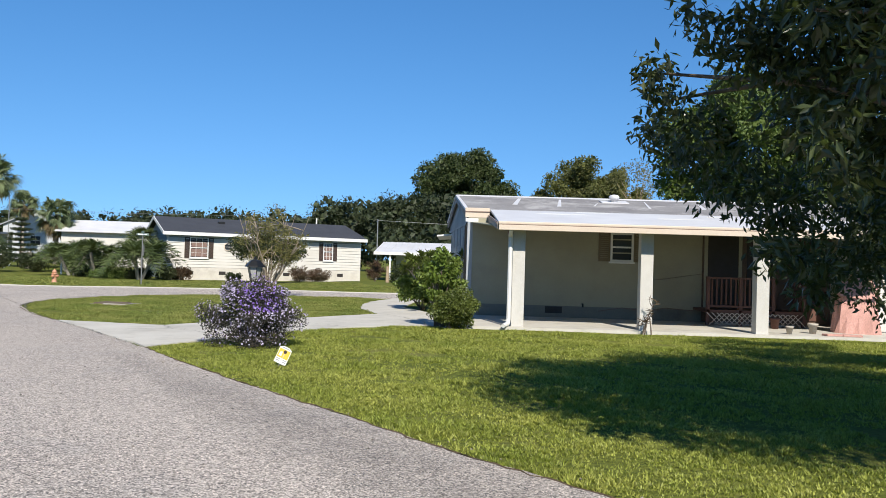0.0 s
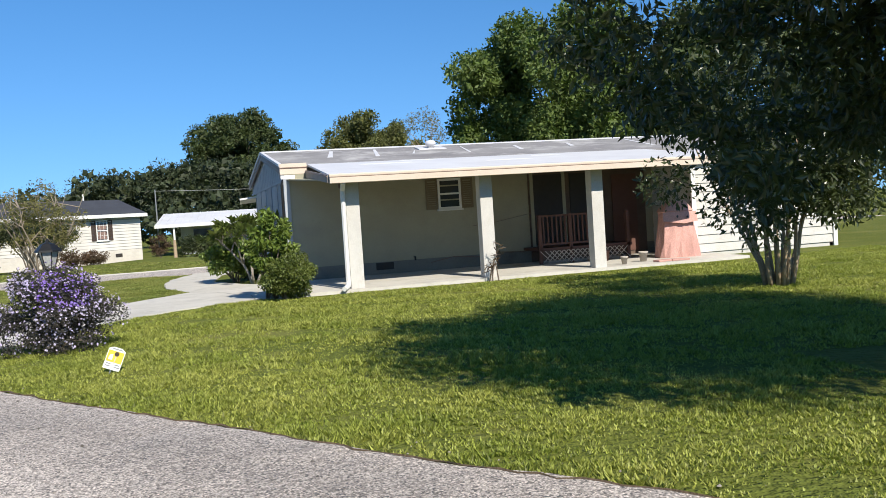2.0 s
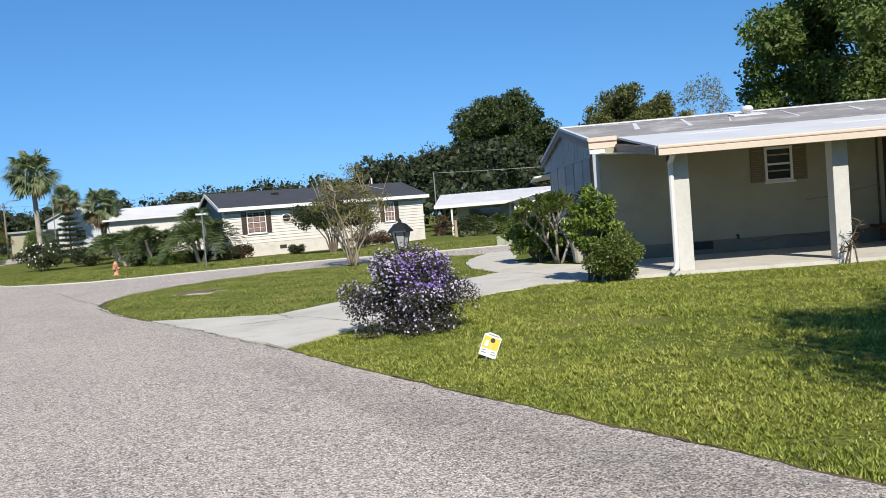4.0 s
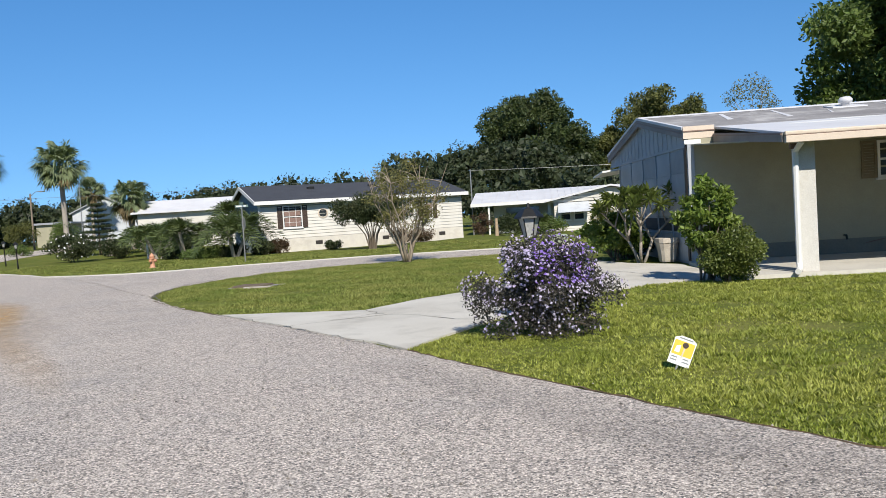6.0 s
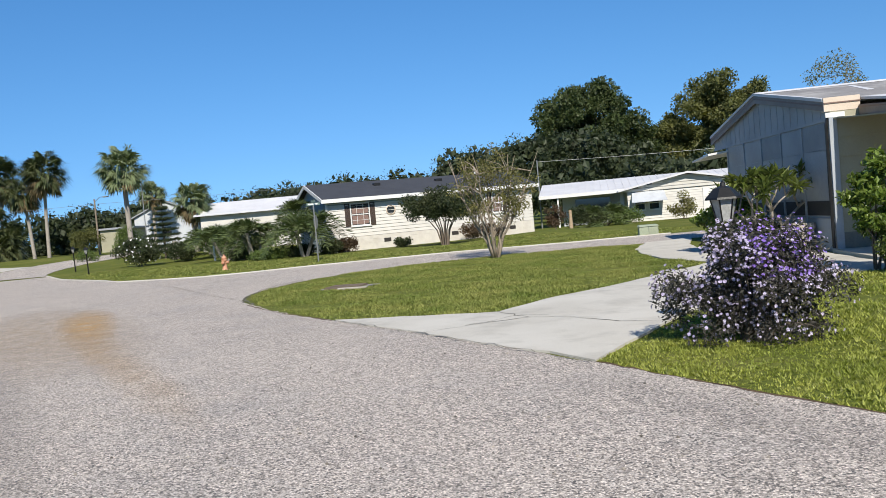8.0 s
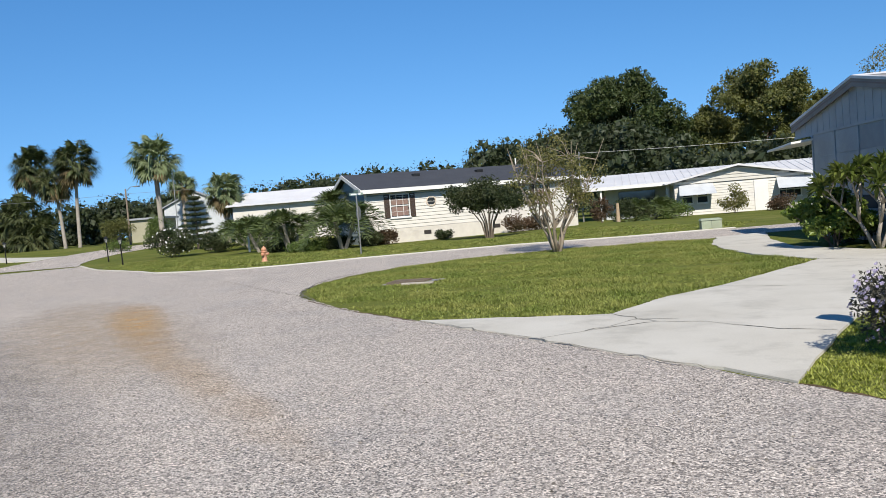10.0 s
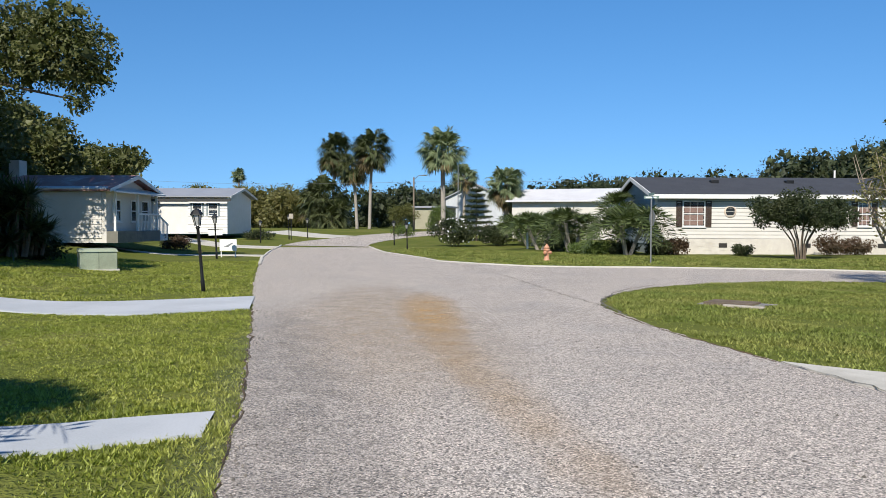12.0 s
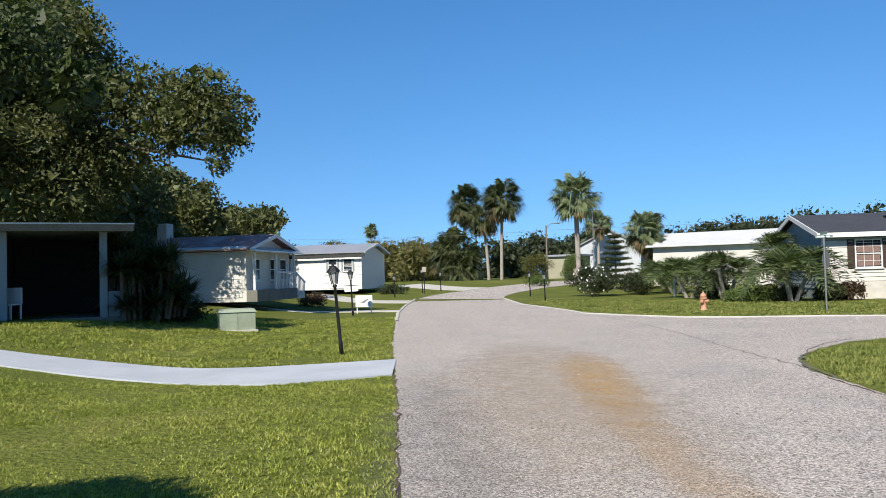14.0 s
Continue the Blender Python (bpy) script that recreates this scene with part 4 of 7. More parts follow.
def covered_grill():
    t = thing("covered_grill", (15.75, 16.0, 0.075), "barbecue under a faded pink vinyl cover", "grill cover", rz=-12)
    t.scale = (0.9, 1.0, 1.22)
    bm = bmesh.new()
    rings = []
    for z, w, d, jit in ((0.0, 0.62, 0.42, 0.04), (0.35, 0.56, 0.38, 0.03), (0.75, 0.5, 0.33, 0.02), (0.98, 0.46, 0.3, 0.015), (1.02, 0.5, 0.33, 0.01), (1.1, 0.44, 0.28, 0.01), (1.24, 0.28, 0.16, 0.01)):
        ring = []
        for k in range(24):
            a = k * math.tau / 24
            c, s = math.cos(a), math.sin(a)
            q = (abs(c) ** 4 + abs(s) ** 4) ** -0.25
            wob = 1 + jit * 2 * math.sin(k * 2.9 + z * 3)
            ring.append(bm.verts.new((c * q * w * wob, s * q * d * wob, z)))
        rings.append(ring)
    for a, b in zip(rings, rings[1:]):
        for k in range(24):
            bm.faces.new((a[k], a[(k + 1) % 24], b[(k + 1) % 24], b[k]))
    bm.faces.new(rings[-1])
    part("cover", bm, M["pink"], t)
    part("flap", prisms(([(-0.5, -0.36, 1.0), (0.5, -0.36, 1.0), (0.52, -0.43, 0.78), (0.1, -0.44, 0.74), (-0.52, -0.43, 0.8)], (0, 0.015, 0))), M["pink"], t)
    for x, z in ((-0.1, 0.9), (0.2, 0.88)):
        part("vent_hole", lathe(bmesh.new(), [(0.03, 0), (0.03, 0.01)], 10), M["ink"], t).matrix_local = pose(x, -0.445, z, 90)


covered_grill()


# ---- far cream house with the dark shingle roof ----
def far_house():
    t = thing("house", (-13.1, 43.0, 0), "white lap-sided mobile home with charcoal shingle roof", "house", rz=FH_RZ)
    L, D, zt, zr = 12.9, 7.8, 2.85, 4.0
    part("front_wall", boxes((0, 0, 0, L, 0.15, zt + 0.15)), M["white"], t)
    boards("board", t, M["white"], 0.0, L, 0, 0.8, zt, 0.19, -1)
    part("skirting", boxes((0, -0.03, 0, L, 0, 0.78)), M["block"], t, "pale block skirting with vents")
    for i in range(31):
        for j in range(4):
            if (i + j) % 2:
                box_b = boxes((0.02 + i * 0.405, -0.038, 0.01 + j * 0.19, 0.41 + i * 0.405, -0.03, 0.185 + j * 0.19))
                part("block", box_b, M["block"], t)
    for x in (1.2, 3.2, 7.4, 11.2):
        part("skirting_vent", boxes((x, -0.05, 0.34, x + 0.42, -0.035, 0.56)), M["darkdoor"], t)
    for x in (0, L - 0.15):
        part("gable_wall", prisms(([(x, 0.15, 0), (x, D, 0), (x, D, zt), (x, D / 2, zr - 0.12), (x, 0.15, zt)], (0.15, 0, 0))), M["greysiding"], t, "grey-green gable siding")
    boards("board", t, M["greysiding"], 0.05, D - 0.05, 0, 0.5, zt, 0.19, -1, "y")
    each("back_wall", [(0, D, 0, L, D + 0.15, zt)], M["white"], t)
    for nm, ya, yb in (("roof_front", -0.45, D / 2), ("roof_back", D + 0.45, D / 2)):
        part(nm, prisms(([(-0.3, ya, zt + 0.06), (-0.3, yb, zr), (-0.3, yb, zr + 0.08), (-0.3, ya, zt + 0.14)], (L + 0.6, 0, 0))), M["shingle"], t, "charcoal shingle slope")
    part("fascia", boxes((-0.3, -0.5, zt - 0.07, L + 0.3, -0.45, zt + 0.14)), M["trim"], t, "white fascia board")
    part("soffit", boxes((-0.3, -0.45, zt - 0.05, L + 0.3, 0.0, zt - 0.02)), M["greysiding"], t)
    part("frieze", boxes((0, -0.03, zt - 0.22, L, 0.0, zt - 0.05)), M["greysiding"], t)
    part("verge_trim", prisms(([(-0.34, -0.5, zt - 0.07), (-0.34, D / 2, zr - 0.12), (-0.34, D + 0.45, zt - 0.07), (-0.34, D + 0.45, zt + 0.12), (-0.34, D / 2, zr + 0.09), (-0.34, -0.5, zt + 0.14)], (0.05, 0, 0))), M["trim"], t)
    part("corner_board", boxes((-0.04, -0.04, 0.78, 0.1, 0.0, zt)), M["trim"], t)
    part("downspout", tube(bmesh.new(), [(-0.1, -0.35, zt), (-0.02, -0.08, zt - 0.3), (-0.02, -0.08, 0.1)], 0.04), M["trim"], t)
    window(t, 1.35, 2.5, 1.38, 2.68, -0.02, -1, M["trim"], M["shutter"], 0.3, grid=(3, 2), curtain=True)
    window(t, 10.15, 10.85, 1.42, 2.66, -0.02, -1, M["trim"], M["shutter"], 0.28, grid=(3, 2), curtain=True)
    w = part("round_window", lathe(bmesh.new(), [(0.3, 0.0), (0.3, 0.04), (0.24, 0.06), (0.24, 0.01)], 20), M["tan"], t, "round window with tan frame")
    w.matrix_local = pose(3.75, -0.02, 2.15, 90)
    part("pane", lathe(bmesh.new(), [(0.235, 0.0), (0.235, 0.015)], 20), M["glass"], w)
    for x in (3.6, 7.6):
        part("roof_vent", boxes((x, 2.3, 3.6, x + 0.4, 2.7, 3.86), bevel=0.03), M["black"], t)
    part("vent_pipe", tube(bmesh.new(), [(11.0, 4.0, 3.9), (11.0, 4.0, 4.5)], 0.05), M["trim"], t)


FH_RZ = 30.0
far_house()


# ---- long white-roofed house behind ----
def white_roof_house():
    t = thing("house", (-0.5, 52.6, -0.1), "low white mobile home with white pan roof and awnings", "house", rz=-2)
    each("wall", [(0.3, 4.0, 0, 14.0, 4.15, 2.2), (4.6, 0.6, 0, 12.0, 0.75, 2.1), (4.6, 0.75, 0, 4.75, 4.0, 2.1), (11.85, 0.75, 0, 12.0, 4.0, 2.1)], M["bluegrey"], t)
    boards("board", t, M["white"], 4.6, 12.0, 0.6, 0.1, 2.05, 0.16, -1)
    part("roof", prisms(([(-1.2, 2.0, 2.2), (14.4, 2.0, 2.2), (14.4, 7.2, 3.1), (-1.2, 7.2, 3.1)], (0, 0, 0.1)), ([(-1.2, 12.0, 2.2), (14.4, 12.0, 2.2), (14.4, 7.2, 3.1), (-1.2, 7.2, 3.1)], (0, 0, 0.1))), M["whitemetal"], t, "white ribbed pan roof")
    part("wing_roof", prisms(([(4.0, 0.1, 2.1), (8.4, 0.1, 2.95), (12.6, 0.1, 2.1), (12.6, 0.1, 2.2), (8.4, 0.1, 3.07), (4.0, 0.1, 2.2)], (0, 6.0, 0))), M["whitemetal"], t, "white low gable roof")
    part("wing_gable", prisms(([(4.4, 0.55, 2.05), (12.2, 0.55, 2.05), (8.4, 0.55, 2.9)], (0, 0.1, 0))), M["white"], t)
    each("gable_board", [(4.4 + i * 0.9, 0.5, 2.06 + i * 0.2, 12.2 - i * 0.85, 0.55, 2.22 + i * 0.2) for i in range(4)], M["white"], t)
    part("roof_ribs", prisms(*[([(x, 2.0, 2.3), (x + 0.04, 2.0, 2.3), (x + 0.04, 7.2, 3.2), (x, 7.2, 3.2)], (0, 0, 0.03)) for x in np.arange(-1.0, 14.2, 0.5)]), M["whitemetal"], t)
    each("carport_post", [(0.0, 2.1, 0, 0.12, 2.22, 2.2), (4.2, 2.1, 0, 4.4, 2.22, 2.2)], M["trim"], t)
    part("fascia", boxes((-1.2, 1.95, 2.1, 14.4, 2.0, 2.32)), M["trim"], t)
    for x in (4.9, 10.6):
        part("awning", prisms(([(x, 0.6, 2.0), (x + 2.0, 0.6, 2.0), (x + 2.1, -0.5, 1.35), (x - 0.1, -0.5, 1.35)], (0, 0, 0.04))), M["bluegrey"], t, "faded sloping awning")
    window(t, 5.0, 5.7, 0.8, 1.7, 0.57, -1, M["trim"], grid=(1, 1))
    window(t, 5.9, 6.6, 0.8, 1.7, 0.57, -1, M["trim"], grid=(1, 1))
    window(t, 10.7, 12.0, 0.8, 1.7, 0.57, -1, M["trim"], grid=(3, 1))
    each("door", [(9.3, 0.52, 0.1, 10.1, 0.57, 1.95)], M["trim"], t, "white door")
    part("recess", boxes((1.2, 3.9, 0.8, 3.6, 3.99, 1.9)), M["glass"], t, "dark porch window")
    part("steps", boxes(*[(4.45, 1.2 + 0.2 * k, 0, 4.9, 3.2, 0.18 * (k + 1)) for k in range(4)]), M["trim"], t)


white_roof_house()


# ---- houses across the street ----
def gable_house(name, loc, rz, W, L, base, zt, zr, wall, roofm, label, front):
    """A mobile home: gable along local x (width W), depth L along local -y... its own pieces from front()."""
    t = thing(name, loc, label, "house", rz=rz)
    for y in (0, L - 0.15):
        part("gable_wall", prisms(([(0, y, base), (W, y, base), (W, y, zt), (W / 2, y, zr - 0.1), (0, y, zt)], (0, 0.15, 0))), wall, t)
    part("side_wall", boxes((0, 0.15, base, 0.15, L - 0.15, zt), (W - 0.15, 0.15, base, W, L - 0.15, zt)), wall, t)
    for nm, xa in (("roof_near", -0.4), ("roof_far", W + 0.4)):
        part(nm, prisms(([(xa, -0.4, zt + 0.02), (W / 2, -0.4, zr), (W / 2, -0.4, zr + 0.08), (xa, -0.4, zt + 0.1)], (0, L + 0.8, 0))), roofm, t)
    part("verge", prisms(([(-0.42, -0.43, zt - 0.02), (W / 2, -0.43, zr - 0.1), (W + 0.42, -0.43, zt - 0.02), (W + 0.42, -0.43, zt + 0.1), (W / 2, -0.43, zr + 0.08), (-0.42, -0.43, zt + 0.1)], (0, 0.05, 0))), M["trim"], t)
    front(t)
    return t


def red_front(t):
    boards("board", t, M["white"], 0.2, 8.0, 0, 0.2, 2.15, 0.2, -1, "y")
    for x in (0.5, 2.3, 3.4):
        window(t, x, x + 0.8, 0.9, 1.9, 0, -1, M["trim"], grid=(1, 1))
    each("porch_post", [(0.05, -0.4, 0, 0.15, -0.3, 2.15), (2.2, -0.4, 0, 2.3, -0.3, 2.15), (4.3, -0.4, 0, 4.4, -0.3, 2.15)], M["trim"], t)
    part("porch_roof", prisms(([(-0.3, -0.6, 2.15), (4.9, -0.6, 2.15), (4.9, 0, 2.35), (-0.3, 0, 2.35)], (0, 0, 0.07))), M["trim"], t)
    part("porch_floor", boxes((0, -0.5, 0, 4.4, 0, 0.5)), M["skirt"], t)
    for i in range(4):
        part("step", boxes((4.4 + i * 0.3, -0.4, 0, 4.7 + i * 0.3, 0.5, 0.46 - i * 0.12)), M["trim"], t)
    part("stair_rail", prisms(([(2.2, -0.44, 1.3), (4.4, -0.44, 1.3), (5.6, -0.44, 0.8), (5.6, -0.44, 0.72), (4.4, -0.44, 1.22), (2.2, -0.44, 1.22)], (0, 0.05, 0))), M["trim"], t)
    for x in np.arange(2.3, 5.6, 0.16):
        top = 1.25 if x < 4.4 else 1.25 - (x - 4.4) * 0.42
        part("baluster", boxes((x, -0.43, 0.3 if x < 4.4 else 0.05, x + 0.035, -0.4, top)), M["trim"], t)
    part("chimney", boxes((2.0, 5.0, 2.9, 2.6, 5.5, 3.7), bevel=0.02), M["block"], t, "pale square chimney box")
    part("roof_stripe", prisms(([(-0.42, -0.2, 2.28), (-0.42, 7.8, 2.28), (-0.2, 7.8, 2.36), (-0.2, -0.2, 2.36)], (0, 0, 0.05))), M["whitemetal"], t)


gable_house("house", (-32.0, 25.6, 0.62), 117, 4.6, 9.0, 0.0, 2.2, 2.95, M["white"], M["redroof"], "white mobile home with faded red roof and porch", red_front)


def white_front(t):
    boards("board", t, M["trim"], 0.0, 3.0, 0, 0.1, 2.5, 0.2, -1, "y")
    for y in (0.7, 1.9):
        window(t, y, y + 0.75, 1.35, 2.3, -0.02, -1, M["trim"], M["greysiding"], 0.12, grid=(1, 1), axis="y")
    part("recess_wall", boxes((0.9, 3.0, 0, 1.0, 8.0, 2.5)), M["cream"], t)
    window(t, 4.9, 6.2, 1.1, 2.0, 0.88, -1, M["trim"], grid=(1, 1), axis="y")
    each("carport_post", [(-0.1, 5.6, 0, 0.0, 5.7, 2.5), (-0.1, 8.0, 0, 0.0, 8.1, 2.5)], M["trim"], t)
    part("dark_fascia", boxes((-0.46, -0.4, 2.42, -0.42, 9.4, 2.6)), M["ink"], t)


gable_house("house", (-45.7, 46.3, 0.66), 117, 6.0, 10.0, 0.0, 2.7, 3.45, M["trim"], M["greyroof"], "white mobile home with grey metal roof", white_front)


def shade_house():
    t = thing("house", (-25.2, 16.3, 0.6), "flat-roofed house with an open carport in deep shade", "house", rz=65.0)
    # local -x runs along the front, +y to the back
    part("roof", boxes((-8.5, -0.5, 2.42, 0.2, 5.5, 2.6)), M["greyroof"], t, "flat roof with pale edge")
    part("roof_edge", boxes((-8.5, -0.55, 2.42, 0.25, -0.5, 2.6)), M["wood_pole"], t, "taupe fascia of the flat roof")
    part("drip_edge", boxes((-8.5, -0.57, 2.604, 0.27, 0.2, 2.64)), M["trim"], t, "thin pale metal drip edge")
    each("column", [(-0.62, 0.0, 0, -0.42, 0.22, 2.42), (-3.1, 0.0, 0, -2.9, 0.22, 2.42)], M["greysiding"], t)
    each("low_wall", [(-0.4, 0.05, 0, 0.1, 0.2, 0.75), (-0.05, 0.2, 0, 0.1, 5.0, 0.75)], M["greysiding"], t)
    # near-black walls: the carport's deep shade is put into their colour
    each("back_wall", [(-8.4, 5.0, 0, 0.1, 5.15, 2.42), (-3.1, 0.4, 0, -2.95, 5.0, 2.42), (-8.4, 0.4, 0, -3.1, 0.55, 2.42)], M["screen_and_shade"], t)
    part("window", boxes((-5.8, 0.34, 1.0, -4.6, 0.4, 1.9)), M["glass"], t)
    part("screen", boxes((0.02, 1.0, 0.75, 0.08, 4.9, 2.4)), M["screen"], t)
    # dark floor colour stands in for the shade under the roof
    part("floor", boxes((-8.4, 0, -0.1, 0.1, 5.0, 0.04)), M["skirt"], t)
    c = thing("garden_chair", (0, 0, 0), "pale plastic garden chair in the dark carport", "chair")
    c.matrix_world = pose(-26.9, 13.9, 0.64, 0, 0, 30)
    part("seat", boxes((-0.24, -0.22, 0.4, 0.24, 0.24, 0.44), bevel=0.01), M["trim"], c)
    part("backrest", boxes((-0.24, 0.2, 0.44, 0.24, 0.25, 0.88), bevel=0.01), M["trim"], c)
    for x in (-0.21, 0.21):
        for y in (-0.19, 0.21):
            part("leg", boxes((x - 0.02, y - 0.02, 0.0, x + 0.02, y + 0.02, 0.4)), M["trim"], c)


shade_house()


def back_white_house():
    t = thing("house", (-29.0, 60.5, 0.2), "long pale house with white roof behind palms", "house", rz=8)
    each("wall", [(0, 0, 0, 9.5, 0.15, 3.0), (0, 5.5, 0, 9.5, 5.65, 3.0), (0, 0.15, 0, 0.15, 5.5, 3.4), (9.35, 0.15, 0, 9.5, 5.5, 3.4)], M["white"], t)
    part("roof", prisms(([(-0.4, -0.5, 3.0), (9.9, -0.5, 3.0), (9.9, 2.8, 4.05), (-0.4, 2.8, 4.05)], (0, 0, 0.08)), ([(-0.4, 6.1, 3.0), (9.9, 6.1, 3.0), (9.9, 2.8, 4.05), (-0.4, 2.8, 4.05)], (0, 0, 0.08))), M["whitemetal"], t)


back_white_house()


def far_gable():
    t = thing("house", (-49.5, 86, 0.85), "distant pale house with a steep gable", "house", rz=20)
    part("wall", prisms(([(0, 0, 0), (7, 0, 0), (7, 0, 3.6), (3.5, 0, 5.3), (0, 0, 3.6)], (0, 8, 0))), M["bluegrey"], t)
    for a, b in ((-0.3, 3.5), (7.3, 3.5)):
        part("roof", prisms(([(a, -0.3, 3.5), (b, -0.3, 5.35), (b, -0.3, 5.5), (a, -0.3, 3.65)], (0, 8.6, 0))), M["greyroof"], t)
    window(t, 2.9, 4.1, 1.2, 2.4, -0.0, -1, M["trim"], grid=(2, 1))
    g = thing("garage", (-48.6, 77.5, 0.8), "distant cream building beneath the trees", "garage", rz=10)
    each("wall", [(0, 0, 0, 3.4, 4, 2.4)], M["cream"], g)
    part("roof", boxes((-0.3, -0.3, 2.4, 3.7, 4.3, 2.6)), M["greyroof"], g)
    each("door", [(1.9, -0.03, 0, 2.8, 0, 2.0)], M["darkdoor"], g)


far_gable()


# ---- plants ----
def leaf_cloud(name, blobs, n, size, material, parent, seed, label="", aspect=0.45, droop=0.3, shell=0.45, stray=0.06):
    """Many small leaves gathered in clumps. blobs: (x, y, z, rx, ry, rz). Each leaf is a folded diamond."""
    r = rng(seed)
    blobs = np.array(blobs, dtype=float)
    wgt = (blobs[:, 3] * blobs[:, 4] * blobs[:, 5]) ** 0.67
    idx = r.choice(len(blobs), n, p=wgt / wgt.sum())
    d = r.normal(size=(n, 3))
    d /= np.linalg.norm(d, axis=1)[:, None]
    rad = r.uniform(0, 1, n) ** shell
    rad = np.where(r.uniform(size=n) < stray, rad * r.uniform(1.0, 1.25, n), rad)
    c = blobs[idx, :3] + d * rad[:, None] * blobs[idx, 3:6]
    ax = r.normal(size=(n, 3)) + d * 0.9
    ax[:, 2] -= droop
    ax /= np.linalg.norm(ax, axis=1)[:, None]
    sd = np.cross(ax, r.normal(size=(n, 3)))
    sd /= np.linalg.norm(sd, axis=1)[:, None]
    up = np.cross(sd, ax)
    ln = size * r.uniform(0.6, 1.35, n)[:, None]
    w = ln * aspect * 0.5
    v = np.empty((n, 4, 3))
    v[:, 0] = c - ax * ln * 0.5
    v[:, 1] = c + sd * w + up * w * 0.25
    v[:, 2] = c + ax * ln * 0.5
    v[:, 3] = c - sd * w + up * w * 0.25
    f = np.arange(n * 4).reshape(n, 4)
    return raw(name, v.reshape(-1, 3), f, material, parent, label)


def cores(name, blobs, k, material, parent, seed, per=40, big=0.55, aspect=0.7):
    """Dense inner foliage: larger overlapping leaves well inside each clump, so that crowns are dark within."""
    B = np.array(blobs, dtype=float)
    B[:, 3:6] *= k
    return leaf_cloud(name, B, per * len(B), big * float(B[:, 3].mean()), material, parent, seed, aspect=aspect, stray=0.0)


def clumps(c, R, n, r0, r1, seed, flat=0.8, lo=-0.6):
    """Sub-clumps over an ellipsoid c with radii R, for an uneven, gappy crown."""
    r = rng(seed)
    out = []
    for _ in range(n):
        d = r.normal(size=3)
        d /= np.linalg.norm(d)
        d[2] = max(d[2], lo)
        k = r.uniform(0.45, 0.95)
        q = r.uniform(r0, r1)
        out.append((c[0] + d[0] * R[0] * k, c[1] + d[1] * R[1] * k, c[2] + d[2] * R[2] * k, q, q, q * flat))
    return out


def limbs(bm, base, top, r0, blobs, k, seed, n=7):
    """A tapered trunk with limbs that reach into the clumps."""
    rnd = random.Random(seed)
    b, t = Vector(base), Vector(top)
    mid = b.lerp(t, 0.5) + Vector((rnd.uniform(-0.1, 0.1), rnd.uniform(-0.1, 0.1), 0)) * (t - b).length * 0.3
    tube(bm, [b - Vector((0, 0, 0.15)), b + Vector((0, 0, 0.15)), mid, t], [r0 * 1.5, r0 * 1.1, r0 * 0.85, r0 * 0.55], n)
    for q in rnd.sample(blobs, min(k, len(blobs))):
        e = Vector(q[:3])
        s = b.lerp(t, rnd.uniform(0.55, 1.0))
        m = s.lerp(e, 0.5) + Vector((0, 0, rnd.uniform(0.0, 0.12) * (e - s).length))
        tube(bm, [s, m, e], [r0 * 0.42, r0 * 0.25, r0 * 0.06], 5)
    return bm


def tree(name, loc, label, height, R, n_leaf, size, leaf, bark, seed, r0=0.25, nb=34, br=(0.9, 1.8), crown_lo=0.32, category="tree", extra=(), group="", aspect=0.5, lo=-0.6, off=(0, 0), core=0.0):
    t = thing(name, loc, label, category, group)
    cz = height * (1 + crown_lo) / 2
    Rz = height * (1 - crown_lo) / 2
    bl = clumps((off[0], off[1], cz), (R, R, Rz), nb, br[0], br[1], seed, lo=lo) + list(extra)
    part("trunk", limbs(bmesh.new(), (0, 0, 0), (off[0] * 0.5, off[1] * 0.5, cz * 0.85), r0, bl, 12, seed), bark, t, smooth=True)
    leaf_cloud("crown", bl, n_leaf, size, leaf, t, seed + 1, aspect=aspect)
    if core:
        cores("inner_crown", bl, core, leaf, t, seed + 2)
    return t


def shrub(name, loc, label, blobs, n, size, leaf, seed, stems=6, bark="bark", category="bush", group="", aspect=0.5, stem_r=0.015):
    t = thing(name, loc, label, category, group)
    rnd = random.Random(seed)
    for i in range(stems):
        q = rnd.choice(blobs)
        a = rnd.uniform(0, math.tau)
        s = Vector((math.cos(a) * 0.12, math.sin(a) * 0.12, -0.05))
        e = Vector(q[:3])
        part("stem", tube(bmesh.new(), [s, s.lerp(e, 0.5) + Vector((0, 0, 0.08)), e], [stem_r * 1.4, stem_r, stem_r * 0.5], 5), M[bark], t)
    leaf_cloud("foliage", blobs, n, size, leaf, t, seed, aspect=aspect)
    return t


def place(x, y):
    return (x, y, H(x, y))


